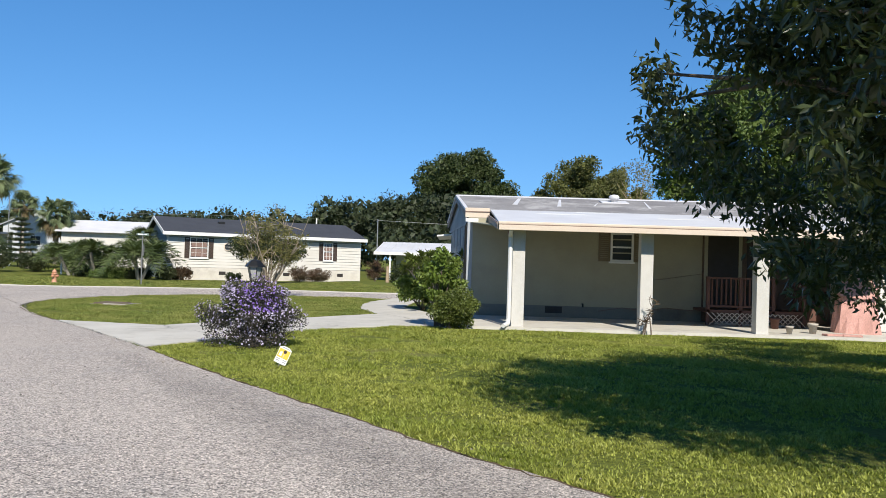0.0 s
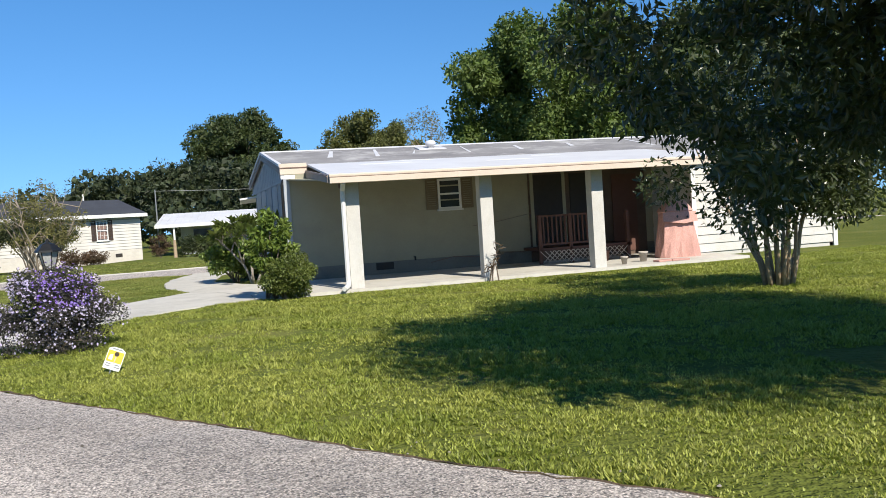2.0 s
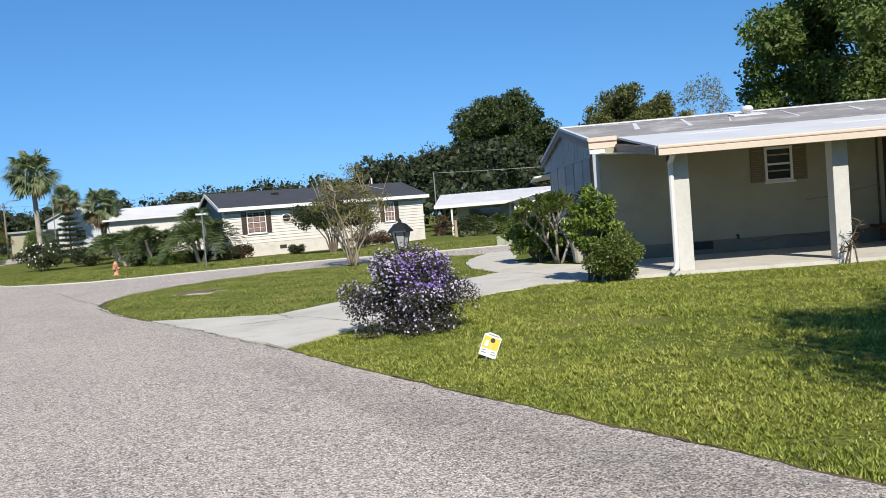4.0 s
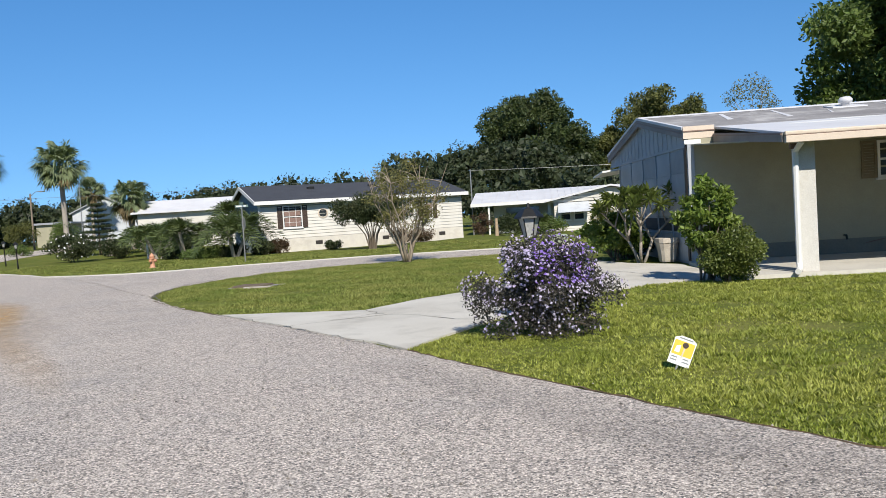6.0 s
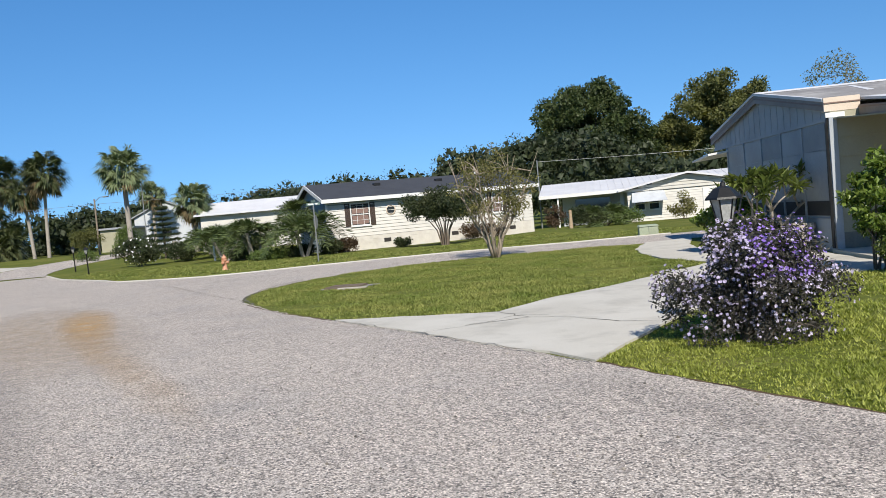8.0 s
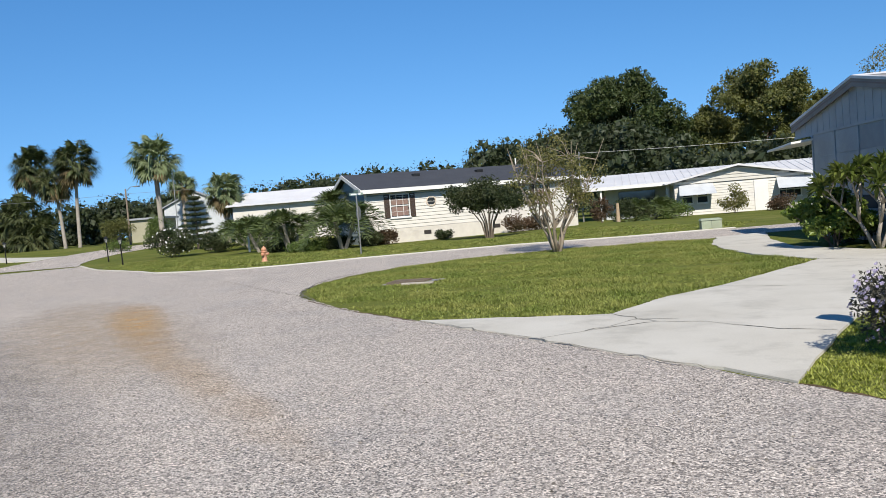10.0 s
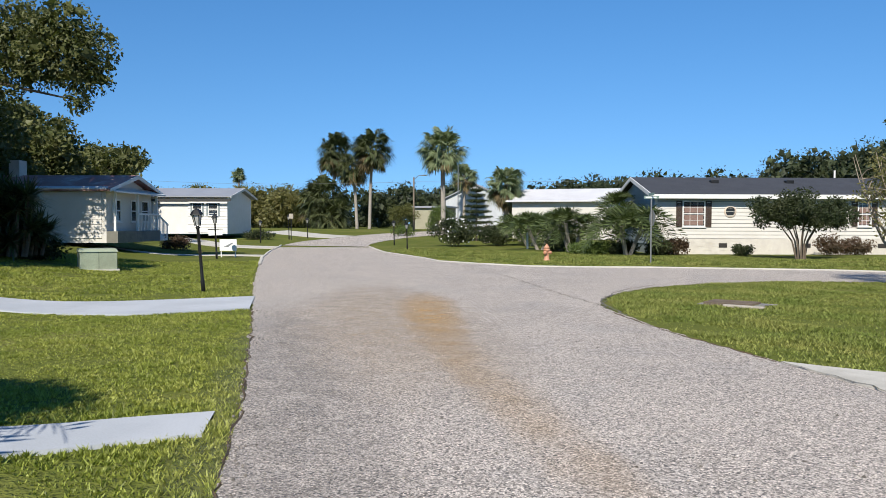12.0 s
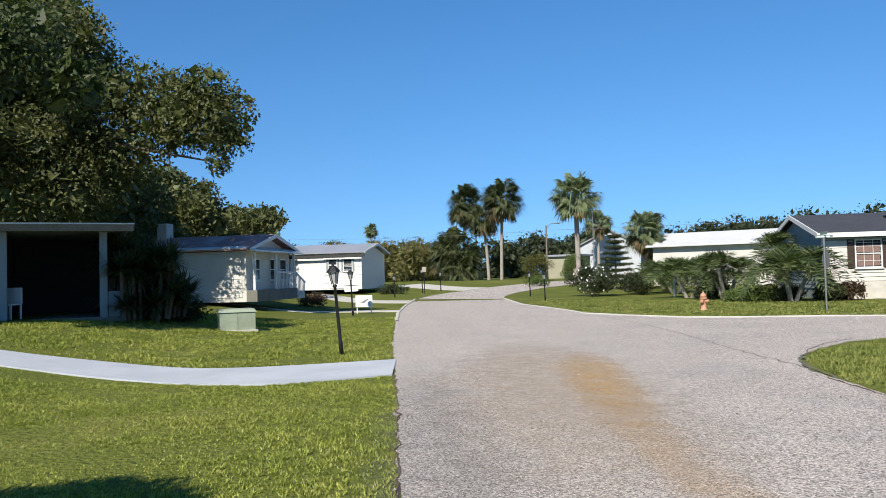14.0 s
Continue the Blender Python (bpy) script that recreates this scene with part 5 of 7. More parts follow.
# the multi-stemmed tree on the lawn
def lawn_tree():
    t = thing("tree", (13.35, 8.7, 0), "multi-stemmed small tree with pale stems on the lawn", "tree")
    rnd = random.Random(11)
    bl = clumps((-0.2, -0.4, 2.8), (2.0, 1.7, 1.2), 26, 0.35, 0.65, 12, lo=-0.8)
    bl += [(-1.3, -0.6, 1.5, 0.6, 0.6, 0.5), (-0.9, -0.9, 1.1, 0.5, 0.5, 0.45), (-0.4, -1.0, 1.7, 0.7, 0.6, 0.5), (0.2, -1.1, 2.1, 0.7, 0.6, 0.6), (-1.0, -1.1, 2.2, 0.7, 0.6, 0.6), (1.0, -0.9, 2.3, 0.7, 0.6, 0.6), (0.5, -0.6, 1.6, 0.6, 0.5, 0.5), (1.4, -0.3, 1.7, 0.6, 0.5, 0.5), (-1.9, 0.3, 1.9, 0.6, 0.6, 0.5)]
    bl += clumps((-0.4, -0.9, 2.0), (2.0, 0.9, 0.85), 26, 0.4, 0.62, 14, lo=-0.8)
    for i in range(13):
        a = i * math.tau / 13 + rnd.uniform(-0.2, 0.2)
        lean = rnd.uniform(0.5, 1.2)
        q = [(math.cos(a) * 0.2, math.sin(a) * 0.2, -0.05), (math.cos(a) * 0.3, math.sin(a) * 0.3, 0.4), (math.cos(a) * lean * 0.6, math.sin(a) * lean * 0.6, 1.1), (math.cos(a) * lean * 0.95, math.sin(a) * lean * 0.95, 1.8), (math.cos(a) * lean * 1.25, math.sin(a) * lean * 1.25, 2.6)]
        part("stem", tube(bmesh.new(), q, [0.05, 0.04, 0.03, 0.022, 0.01], 6), M["palebark"], t, smooth=True)
    leaf_cloud("crown", bl, 15000, 0.12, M["glossy"], t, 13, aspect=0.4, droop=0.6)
    return t


lawn_tree()


# the dark tree whose boughs hang into view and whose shade lies on the lawn
def shade_tree():
    t = thing("tree", (11.35, 1.0, 0), "broad dark glossy tree shading the lawn", "tree")
    bl = clumps((-0.1, 0.2, 4.5), (3.2, 3.4, 2.1), 64, 0.6, 1.15, 22, lo=-0.75)
    bl += clumps((0.7, -2.2, 4.1), (2.9, 2.4, 1.4), 22, 0.5, 0.9, 25, lo=-0.7)
    bl += [(x - 11.35, y - 1.0, z, q, q, q * 0.85) for x, y, z, q in ((7.9, -0.2, 2.9, 0.3), (8.2, 0.1, 3.2, 0.34), (7.65, -0.1, 2.5, 0.26), (8.35, -0.4, 2.6, 0.3), (8.05, 0.35, 2.25, 0.26), (7.7, 0.2, 3.35, 0.3), (8.6, 0.0, 2.9, 0.3))]
    bl += [(-3.5, 2.4, 3.2, 0.45, 0.45, 0.4), (-3.0, 3.0, 2.7, 0.6, 0.6, 0.5), (-2.3, 3.3, 2.5, 0.7, 0.6, 0.5), (-1.4, 3.4, 2.35, 0.7, 0.6, 0.45), (-0.6, 3.3, 2.3, 0.7, 0.6, 0.45), (0.3, 3.2, 2.3, 0.7, 0.6, 0.45), (-3.3, 1.2, 3.6, 0.3, 0.3, 0.3), (-2.3, 2.5, 3.4, 0.6, 0.6, 0.5), (-2.3, 2.2, 1.4, 0.28, 0.28, 0.25), (-2.9, 1.7, 1.8, 0.3, 0.3, 0.28), (-2.5, 2.0, 1.75, 0.36, 0.34, 0.3), (-2.1, 2.5, 1.65, 0.36, 0.36, 0.3), (-1.6, 2.8, 1.75, 0.4, 0.4, 0.34), (-2.6, 2.3, 2.15, 0.4, 0.4, 0.34), (-3.95, 2.25, 3.67, 0.32, 0.3, 0.3), (-3.8, 2.6, 3.45, 0.3, 0.3, 0.26), (-3.7, 3.5, 3.26, 0.34, 0.32, 0.28), (-3.5, 3.2, 3.0, 0.4, 0.36, 0.3)]
    bl += [(-1.4, 1.8, 2.6, 0.7, 0.7, 0.6), (-1.0, 2.2, 2.3, 0.7, 0.7, 0.55), (-1.8, 1.4, 3.0, 0.7, 0.7, 0.6), (-0.6, 2.6, 2.4, 0.7, 0.7, 0.55), (-1.9, 2.2, 3.0, 0.8, 0.8, 0.6), (-0.9, 1.4, 2.9, 0.8, 0.8, 0.6)]
    bl += [(x + z * 0.3 - 11.35, y - z * 1.155 - 1.0, z, 0.88, 0.88, 0.7) for x, y, z in
           ((6.2, 5.0, 4.7), (6.3, 6.2, 4.9), (6.7, 4.2, 4.8), (7.2, 3.5, 5.0), (7.9, 2.9, 5.1), (8.6, 2.6, 5.0), (9.4, 2.5, 5.0), (10.3, 2.6, 5.1), (11.2, 2.8, 5.0), (7.2, 5.2, 5.2), (8.2, 4.2, 5.3), (9.2, 3.8, 5.4), (10.2, 3.9, 5.3), (7.4, 6.6, 5.3), (8.5, 5.6, 5.4), (6.9, 7.8, 4.8), (11.2, 4.2, 5.2), (12.2, 3.2, 5.0), (7.6, 4.6, 5.2), (8.8, 3.2, 5.2), (9.8, 3.2, 5.3), (10.8, 3.4, 5.2), (8.0, 5.8, 5.2), (9.4, 4.8, 5.3), (10.6, 4.8, 5.3), (7.0, 5.8, 5.0), (7.9, 6.8, 5.1), (9.2, 6.0, 5.2))]
    bl += [(-3.96, 1.0, 3.89, 0.22, 0.22, 0.2), (-3.75, 1.0, 3.64, 0.26, 0.26, 0.23), (-3.51, 1.0, 3.42, 0.3, 0.3, 0.27), (-3.57, 1.0, 3.82, 0.3, 0.3, 0.27), (-3.32, 1.0, 3.63, 0.34, 0.34, 0.31), (-3.13, 1.0, 3.88, 0.36, 0.36, 0.32), (-3.07, 1.0, 3.33, 0.36, 0.36, 0.32), (-2.83, 1.0, 3.59, 0.36, 0.36, 0.32), (-2.59, 1.0, 3.79, 0.36, 0.36, 0.32), (-2.67, 1.0, 3.19, 0.36, 0.36, 0.32)]
    part("trunk", limbs(bmesh.new(), (0, 0, 0), (-0.1, 0.1, 3.6), 0.2, bl, 22, 23), M["bark"], t, smooth=True)
    leaf_cloud("crown", bl, 98000, 0.12, M["glossy"], t, 24, aspect=0.34, droop=0.7)
    cores("inner_crown", bl, 0.75, M["glossy"], t, 26, per=190, big=0.24, aspect=0.4)


shade_tree()

# background trees beyond the carport house
tree("tree", (4.6, 120, 0), "tall dark oak behind the houses", 18.9, 9.5, 60000, 0.42, M["oak"], M["bark"], 31, nb=120, br=(1.3, 2.6), crown_lo=0.05, group="background trees", core=0.8, lo=-0.9)
tree("tree", (25.5, 124, 0), "tall olive-brown oak behind the houses", 19.6, 10.4, 56000, 0.42, M["olive"], M["bark"], 32, nb=120, br=(1.3, 2.6), crown_lo=0.05, group="background trees", core=0.8, lo=-0.9)
tree("tree", (14.6, 128, 0), "lower dark oak filling the gap between two taller ones", 15.5, 6.0, 22000, 0.46, M["oak"], M["bark"], 37, nb=50, br=(1.2, 2.2), crown_lo=0.05, group="background trees", core=0.8, lo=-0.9)
tree("tree", (18.8, 57.2, 0), "thin half-bare tree between the oaks", 10.2, 2.5, 2400, 0.16, M["autumn"], M["palebark"], 33, nb=34, br=(0.4, 0.8), crown_lo=0.45, group="background trees", r0=0.11)
tree("tree", (22.9, 40, 0), "large green oak behind the carport house", 14.0, 6.4, 70000, 0.26, M["green"], M["bark"], 34, nb=90, br=(0.9, 1.8), crown_lo=0.1, group="background trees", core=0.8)
tree("tree", (31, 35, 0), "large green oak behind the carport house", 13.8, 7.0, 34000, 0.34, M["oak"], M["bark"], 35, nb=60, br=(1.2, 2.2), crown_lo=0.1, group="background trees", core=0.8)
tree("tree", (29, 52, 0), "large green oak behind the carport house", 12.5, 7.0, 9000, 0.45, M["oak"], M["bark"], 36, nb=50, br=(1.2, 2.2), crown_lo=0.1, group="background trees", core=0.8)

# left side
tree("tree", place(-36.5, 16.6), "wide old oak rising behind the flat-roofed house", 12.5, 5.4, 150000, 0.17, M["oaklit"], M["bark"], 41, r0=0.4, nb=110, br=(0.8, 1.7), crown_lo=0.3, core=0.8, extra=[
    (7.3, 5.2, 8.0, 1.26, 1.26, 1.03), (7.9, 5.8, 7.2, 1.15, 1.15, 1.03), (7.8, 5.8, 6.2, 1.03, 1.03, 0.80), (7.1, 5.1, 6.9, 1.61, 1.61, 1.26), (7.7, 5.5, 5.3, 0.57, 0.57, 0.57), (6.2, 4.5, 6.7, 1.49, 1.49, 1.15), (6.4, 4.7, 7.9, 1.26, 1.26, 1.03),
    (4.8, 3.9, 8.0, 1.84, 1.84, 1.49), (2.6, 2.7, 9.3, 2.07, 2.07, 1.61), (0.8, 1.4, 9.9, 2.07, 2.07, 1.61), (4.0, 3.5, 6.4, 2.30, 2.30, 1.72), (3.0, 3.0, 5.0, 2.30, 2.30, 1.61), (3.4, 1.0, 4.4, 2.30, 2.30, 1.61), (1.0, 3.0, 4.2, 2.30, 2.30, 1.61), (1.5, 1.5, 7.5, 2.53, 2.53, 2.07), (-1.5, 0.5, 4.6, 2.30, 2.30, 1.61)])
# added tree, mostly unseen, that blocks the sun from the carport
tree("tree", place(-25.2, 6.6), "leafy tree added to shade the carport, mostly out of view", 11.5, 4.8, 60000, 0.17, M["oak"], M["bark"], 45, r0=0.3, nb=44, br=(0.9, 1.5), crown_lo=0.4, extra=[(1.2, 4.2, 6.4, 1.7, 1.7, 1.2), (1.6, 6.0, 6.6, 1.5, 1.5, 1.1), (0.6, 3.0, 6.0, 1.6, 1.6, 1.2), (0.2, 6.6, 7.4, 1.5, 1.5, 1.1), (-1.5, 5.0, 6.6, 1.6, 1.6, 1.2), (2.4, 4.8, 5.6, 1.1, 1.1, 0.9), (2.2, 7.2, 5.8, 1.0, 1.0, 0.8), (1.4, 3.0, 5.4, 1.5, 1.5, 1.1), (2.4, 3.4, 4.8, 1.2, 1.2, 0.9), (0.2, 2.0, 5.2, 1.4, 1.4, 1.0)], core=0.8)
tree("tree", place(-47, 33), "dark leafy tree behind the red-roofed house", 8.2, 5.4, 20000, 0.3, M["oaklit"], M["bark"], 42, core=0.8, nb=50, br=(0.9, 1.7), crown_lo=0.1, group="background trees")
tree("tree", place(-43, 23.5), "brownish leafy tree behind the carport", 8.6, 5.2, 20000, 0.3, M["oaklit"], M["bark"], 43, core=0.8, nb=50, br=(0.9, 1.7), crown_lo=0.1, group="background trees")
tree("tree", place(-54, 41), "dark leafy tree behind the red-roofed house", 6.2, 4.0, 12000, 0.34, M["oak"], M["bark"], 44, core=0.8, nb=34, br=(0.8, 1.5), crown_lo=0.1, group="background trees")


def tree_line():
    """The low wood that closes the horizon."""
    t = thing("woods", (0, 0, 0), "distant dark green tree line along the horizon", "woods", kind="stuff")
    r = random.Random(51)
    bl, br2 = [], []
    def run(x0, y0, x1, y1, n, h0, h1, dst):
        for i in range(n):
            k = (i + r.random()) / n
            x, y = x0 + (x1 - x0) * k + r.uniform(-2, 2), y0 + (y1 - y0) * k + r.uniform(-4, 4)
            h = r.uniform(h0, h1)
            for _ in range(6):
                q = r.uniform(1.2, 2.6)
                dst.append((x + r.uniform(-2.2, 2.2), y + r.uniform(-1.5, 1.5), 0.5 + (h - 0.5) * max(r.random(), r.random()), q, q, q * 0.85))
    run(-45, 118, -12, 104, 34, 6.0, 7.8, bl)
    run(-14, 102, 8, 92, 30, 7.0, 9.6, bl)
    run(-120, 92, -45, 118, 54, 4.5, 6.5, bl)
    run(8, 104, 60, 90, 30, 4.0, 6.0, bl)
    run(-66, 94, -38, 106, 24, 4.5, 6.5, bl)
    run(-80, 72, -68, 84, 16, 3.0, 5.2, br2)
    run(-95, 30, -78, 66, 24, 4, 6, bl)
    run(-2, 72, 22, 70, 18, 2.6, 4.6, bl)
    leaf_cloud("dark_woods", bl, 150000, 0.29, M["woods"], t, 52, shell=0.55, stray=0.0)
    cores("inner_woods", bl, 0.75, M["woods"], t, 54)
    leaf_cloud("brownish_woods", br2, 30000, 0.27, M["autumn"], t, 53, shell=0.55, stray=0.0)
    cores("inner_brownish_woods", br2, 0.75, M["autumn"], t, 55)


tree_line()


# ---- palms ----
def fan_palm(loc, h, cr, label, seed, lean=0.0, skirt=0.25, r0=0.17, leaf=None):
    """Cabbage palm: grey trunk and a round head of fan leaves."""
    t = thing("palm_tree", loc, label, "palm tree", "cabbage palms")
    r = rng(seed)
    top = Vector((lean, lean * 0.3, h))
    part("trunk", tube(bmesh.new(), [(0, 0, -0.1), (0, 0, 0.2), (lean * 0.35, lean * 0.1, h * 0.5), (lean * 0.9, lean * 0.27, h * 0.92), top], [r0 * 1.5, r0 * 1.1, r0, r0 * 0.9, r0], 10), M["palmtrunk"], t, smooth=True)
    for nm, mt, cnt, lo, hi in (("crown", leaf or M["palm"], 100, -0.75, 1.0), ("dead_skirt", M["deadfrond"], int(30 * skirt), -0.95, -0.45)):
        v, f = [], []
        for i in range(cnt):
            a = r.uniform(0, math.tau)
            s = r.uniform(lo, hi)
            d = np.array([math.cos(a) * math.sqrt(max(0.03, 1 - s * s)), math.sin(a) * math.sqrt(max(0.03, 1 - s * s)), s])
            pet = cr * r.uniform(0.28, 0.62)
            hub = np.array(top) + d * pet
            hub[2] -= 0.05 * cr * (1 - s)
            sd = np.cross(d, [0, 0, 1.0])
            sd /= np.linalg.norm(sd) + 1e-9
            nn = np.cross(sd, d)
            b = len(v)
            v += [tuple(np.array(top) + sd * 0.03), tuple(np.array(top) - sd * 0.03), tuple(hub - sd * 0.02), tuple(hub + sd * 0.02)]
            f.append((b, b + 1, b + 2, b + 3))
            m = 15
            tw = r.uniform(-1.5, 1.5)
            for j in range(m):
                th = (j / (m - 1) - 0.5) * 3.9
                q = d * math.cos(th) + (sd * math.cos(tw) + nn * math.sin(tw)) * math.sin(th)
                ln = cr * (0.3 + 0.09 * math.cos(th)) * r.uniform(0.85, 1.1)
                w = ln * 0.1
                pp = np.cross(q, nn)
                tip = hub + q * ln
                tip[2] -= ln * 0.35
                mid = hub + q * ln * 0.5
                b = len(v)
                v += [tuple(hub), tuple(mid + pp * w), tuple(tip), tuple(mid - pp * w)]
                f.append((b, b + 1, b + 2, b + 3))
        if v:
            raw(nm, v, f, mt, t, "" if nm == "crown" else "hanging brown dry fronds")
    return t


fan_palm(place(-61.3, 79.1), 9.2, 3.1, "tall cabbage palm with round brown-green head", 61, lean=0.3, skirt=1.2, leaf=M["darkpalm"])
fan_palm(place(-52.0, 73.6), 8.7, 2.95, "tall cabbage palm with dark round head", 62, lean=0.3, skirt=0.8, leaf=M["darkpalm"])
fan_palm(place(-54.9, 75.3), 6.9, 2.4, "shorter cabbage palm leaning beside its neighbours", 63, lean=-0.5, skirt=1.0, leaf=M["darkpalm"])
fan_palm(place(-38.6, 66.3), 7.6, 2.95, "tall cabbage palm with pale bare trunk", 64, lean=-0.1, skirt=0.1, r0=0.22)
fan_palm(place(-45.6, 83.4), 6.2, 2.1, "small cabbage palm behind the others", 65)
fan_palm(place(-30.0, 61.5), 4.3, 2.18, "young cabbage palm with drooping brown skirt", 66, skirt=1.2)
fan_palm(place(-81, 83.6), 7.2, 1.35, "distant cabbage palm above the trees", 67)
fan_palm(place(-60.6, 76.6), 3.4, 4.0, "bushy cabbage palm thicket at the bend", 68, skirt=0.4, leaf=M["darkpalm"])
fan_palm(place(-58.6, 75.4), 1.5, 3.4, "bushy cabbage palm thicket at the bend", 69, skirt=0.4, leaf=M["darkpalm"])


def feather_palm(loc, h, fr, n, label, seed, trunks=1, group="date palms"):
    """Pygmy date palm: short trunks, arching feather fronds."""
    t = thing("feather_palm", loc, label, "palm tree", group)
    r = rng(seed)
    for k in range(trunks):
        a = k * math.tau / max(1, trunks) + r.uniform(0, 1)
        off = 0.55 if trunks > 1 else 0.0
        top = np.array([math.cos(a) * off * 1.4, math.sin(a) * off * 1.4, h * r.uniform(0.85, 1.1)])
        part("trunk", tube(bmesh.new(), [(math.cos(a) * 0.1, math.sin(a) * 0.1, -0.1), (top[0] * 0.6, top[1] * 0.6, h * 0.5), tuple(top)], [0.1, 0.09, 0.1], 8), M["palmtrunk"], t)
        v, f = [], []
        for i in range(n):
            az = r.uniform(0, math.tau)
            el = r.uniform(0.25, 1.5)
            d = np.array([math.cos(az), math.sin(az), 0.0])
            ln = fr * r.uniform(0.8, 1.1)
            pts = []
            for s in np.linspace(0, 1, 9):
                out = ln * (math.cos(el) * s + 0.18 * s * s)
                z = ln * (math.sin(el) * s - (0.6 + 0.4 * math.cos(el)) * s * s)
                pts.append(top + d * out + np.array([0, 0, z]))
            sd = np.array([-d[1], d[0], 0.0])
            for p, q in zip(pts, pts[1:]):
                b = len(v)
                v += [tuple(p + sd * 0.012), tuple(p - sd * 0.012), tuple(q - sd * 0.01), tuple(q + sd * 0.01)]
                f.append((b, b + 1, b + 2, b + 3))
            for j in range(1, 8):
                for h2 in (0.0, 0.33, 0.66):
                    if j == 7 and h2:
                        continue
                    c = pts[j] * (1 - h2) + pts[min(8, j + 1)] * h2
                    fw = pts[min(8, j + 1)] - pts[j]
                    fw /= np.linalg.norm(fw) + 1e-9
                    for sg in (-1, 1):
                        q = sd * sg * 0.8 + fw * 0.6 + np.cross(sd, fw) * r.uniform(-0.7, 0.25) + np.array([0, 0, -0.08])
                        q /= np.linalg.norm(q)
                        l2 = fr * 0.34 * (1.15 - 0.09 * j)
                        w = 0.022 * (fr / 1.3)
                        b = len(v)
                        v += [tuple(c), tuple(c + q * l2 * 0.5 + fw * w), tuple(c + q * l2), tuple(c + q * l2 * 0.5 - fw * w)]
                        f.append((b, b + 1, b + 2, b + 3))
        raw("crown", v, f, M["datepalm"], t)
    return t


feather_palm((-13.9, 40.9, 0), 1.55, 2.1, 26, "clump of dark green date palms beside the house", 71, 3)
feather_palm((-17.6, 43.2, 0), 1.5, 1.9, 22, "clump of dark green date palms beside the house", 72, 3)
feather_palm((-20.3, 45.4, 0), 1.4, 1.8, 22, "small clump of date palms by the lawn", 73, 2)
feather_palm((-16.0, 46.2, 0), 2.5, 1.9, 30, "date palm before the gable end", 74, 1)
feather_palm(place(-23.2, 50.6), 1.1, 2.2, 24, "date palms before the long pale house", 76, 2)
feather_palm(place(-26.4, 56.6), 1.2, 2.1, 24, "date palms before the long pale house", 77, 2)
feather_palm((2.3, 50.2, 0), 0.5, 1.8, 40, "low spreading palm by the white-roofed house", 75, 2)


def sword_plant(loc, h, n, ln, label, seed, heads=6):
    t = thing("yucca", loc, label, "yucca")
    r = rng(seed)
    v, f = [], []
    for k in range(heads):
        c = np.array([r.uniform(-0.8, 0.8), r.uniform(-0.8, 0.8), r.uniform(0.25, h)])
        part("stem", tube(bmesh.new(), [(c[0] * 0.85, c[1] * 0.85, -0.1), tuple(c)], [0.06, 0.05], 6), M["bark"], t)
        for i in range(n):
            d = r.normal(size=3)
            d[2] = abs(d[2]) * 0.9 - 0.35
            d /= np.linalg.norm(d)
            sd = np.cross(d, [0, 0, 1.0])
            sd /= np.linalg.norm(sd) + 1e-9
            l2 = ln * r.uniform(0.7, 1.1)
            b = len(v)
            mid, tip = c + d * l2 * 0.5, c + d * l2 + np.array([0, 0, -0.12 * l2])
            v += [tuple(c + sd * 0.02), tuple(mid + sd * 0.03), tuple(tip), tuple(mid - sd * 0.03)]
            f.append((b, b + 1, b + 2, b + 3))
    raw("leaves", v, f, M["glossy"], t)


sword_plant((-25.4, 16.9, 0.6), 2.1, 170, 0.8, "dark sword-leaved yucca clump at the carport corner", 81, 26)
sword_plant((-26.0, 17.8, 0.6), 1.7, 150, 0.8, "dark low yucca beside the carport", 82, 18)
feather_palm((-8.8, 4.1, 0), 2.9, 1.7, 44, "small palm at the lawn's edge", 83, 1)


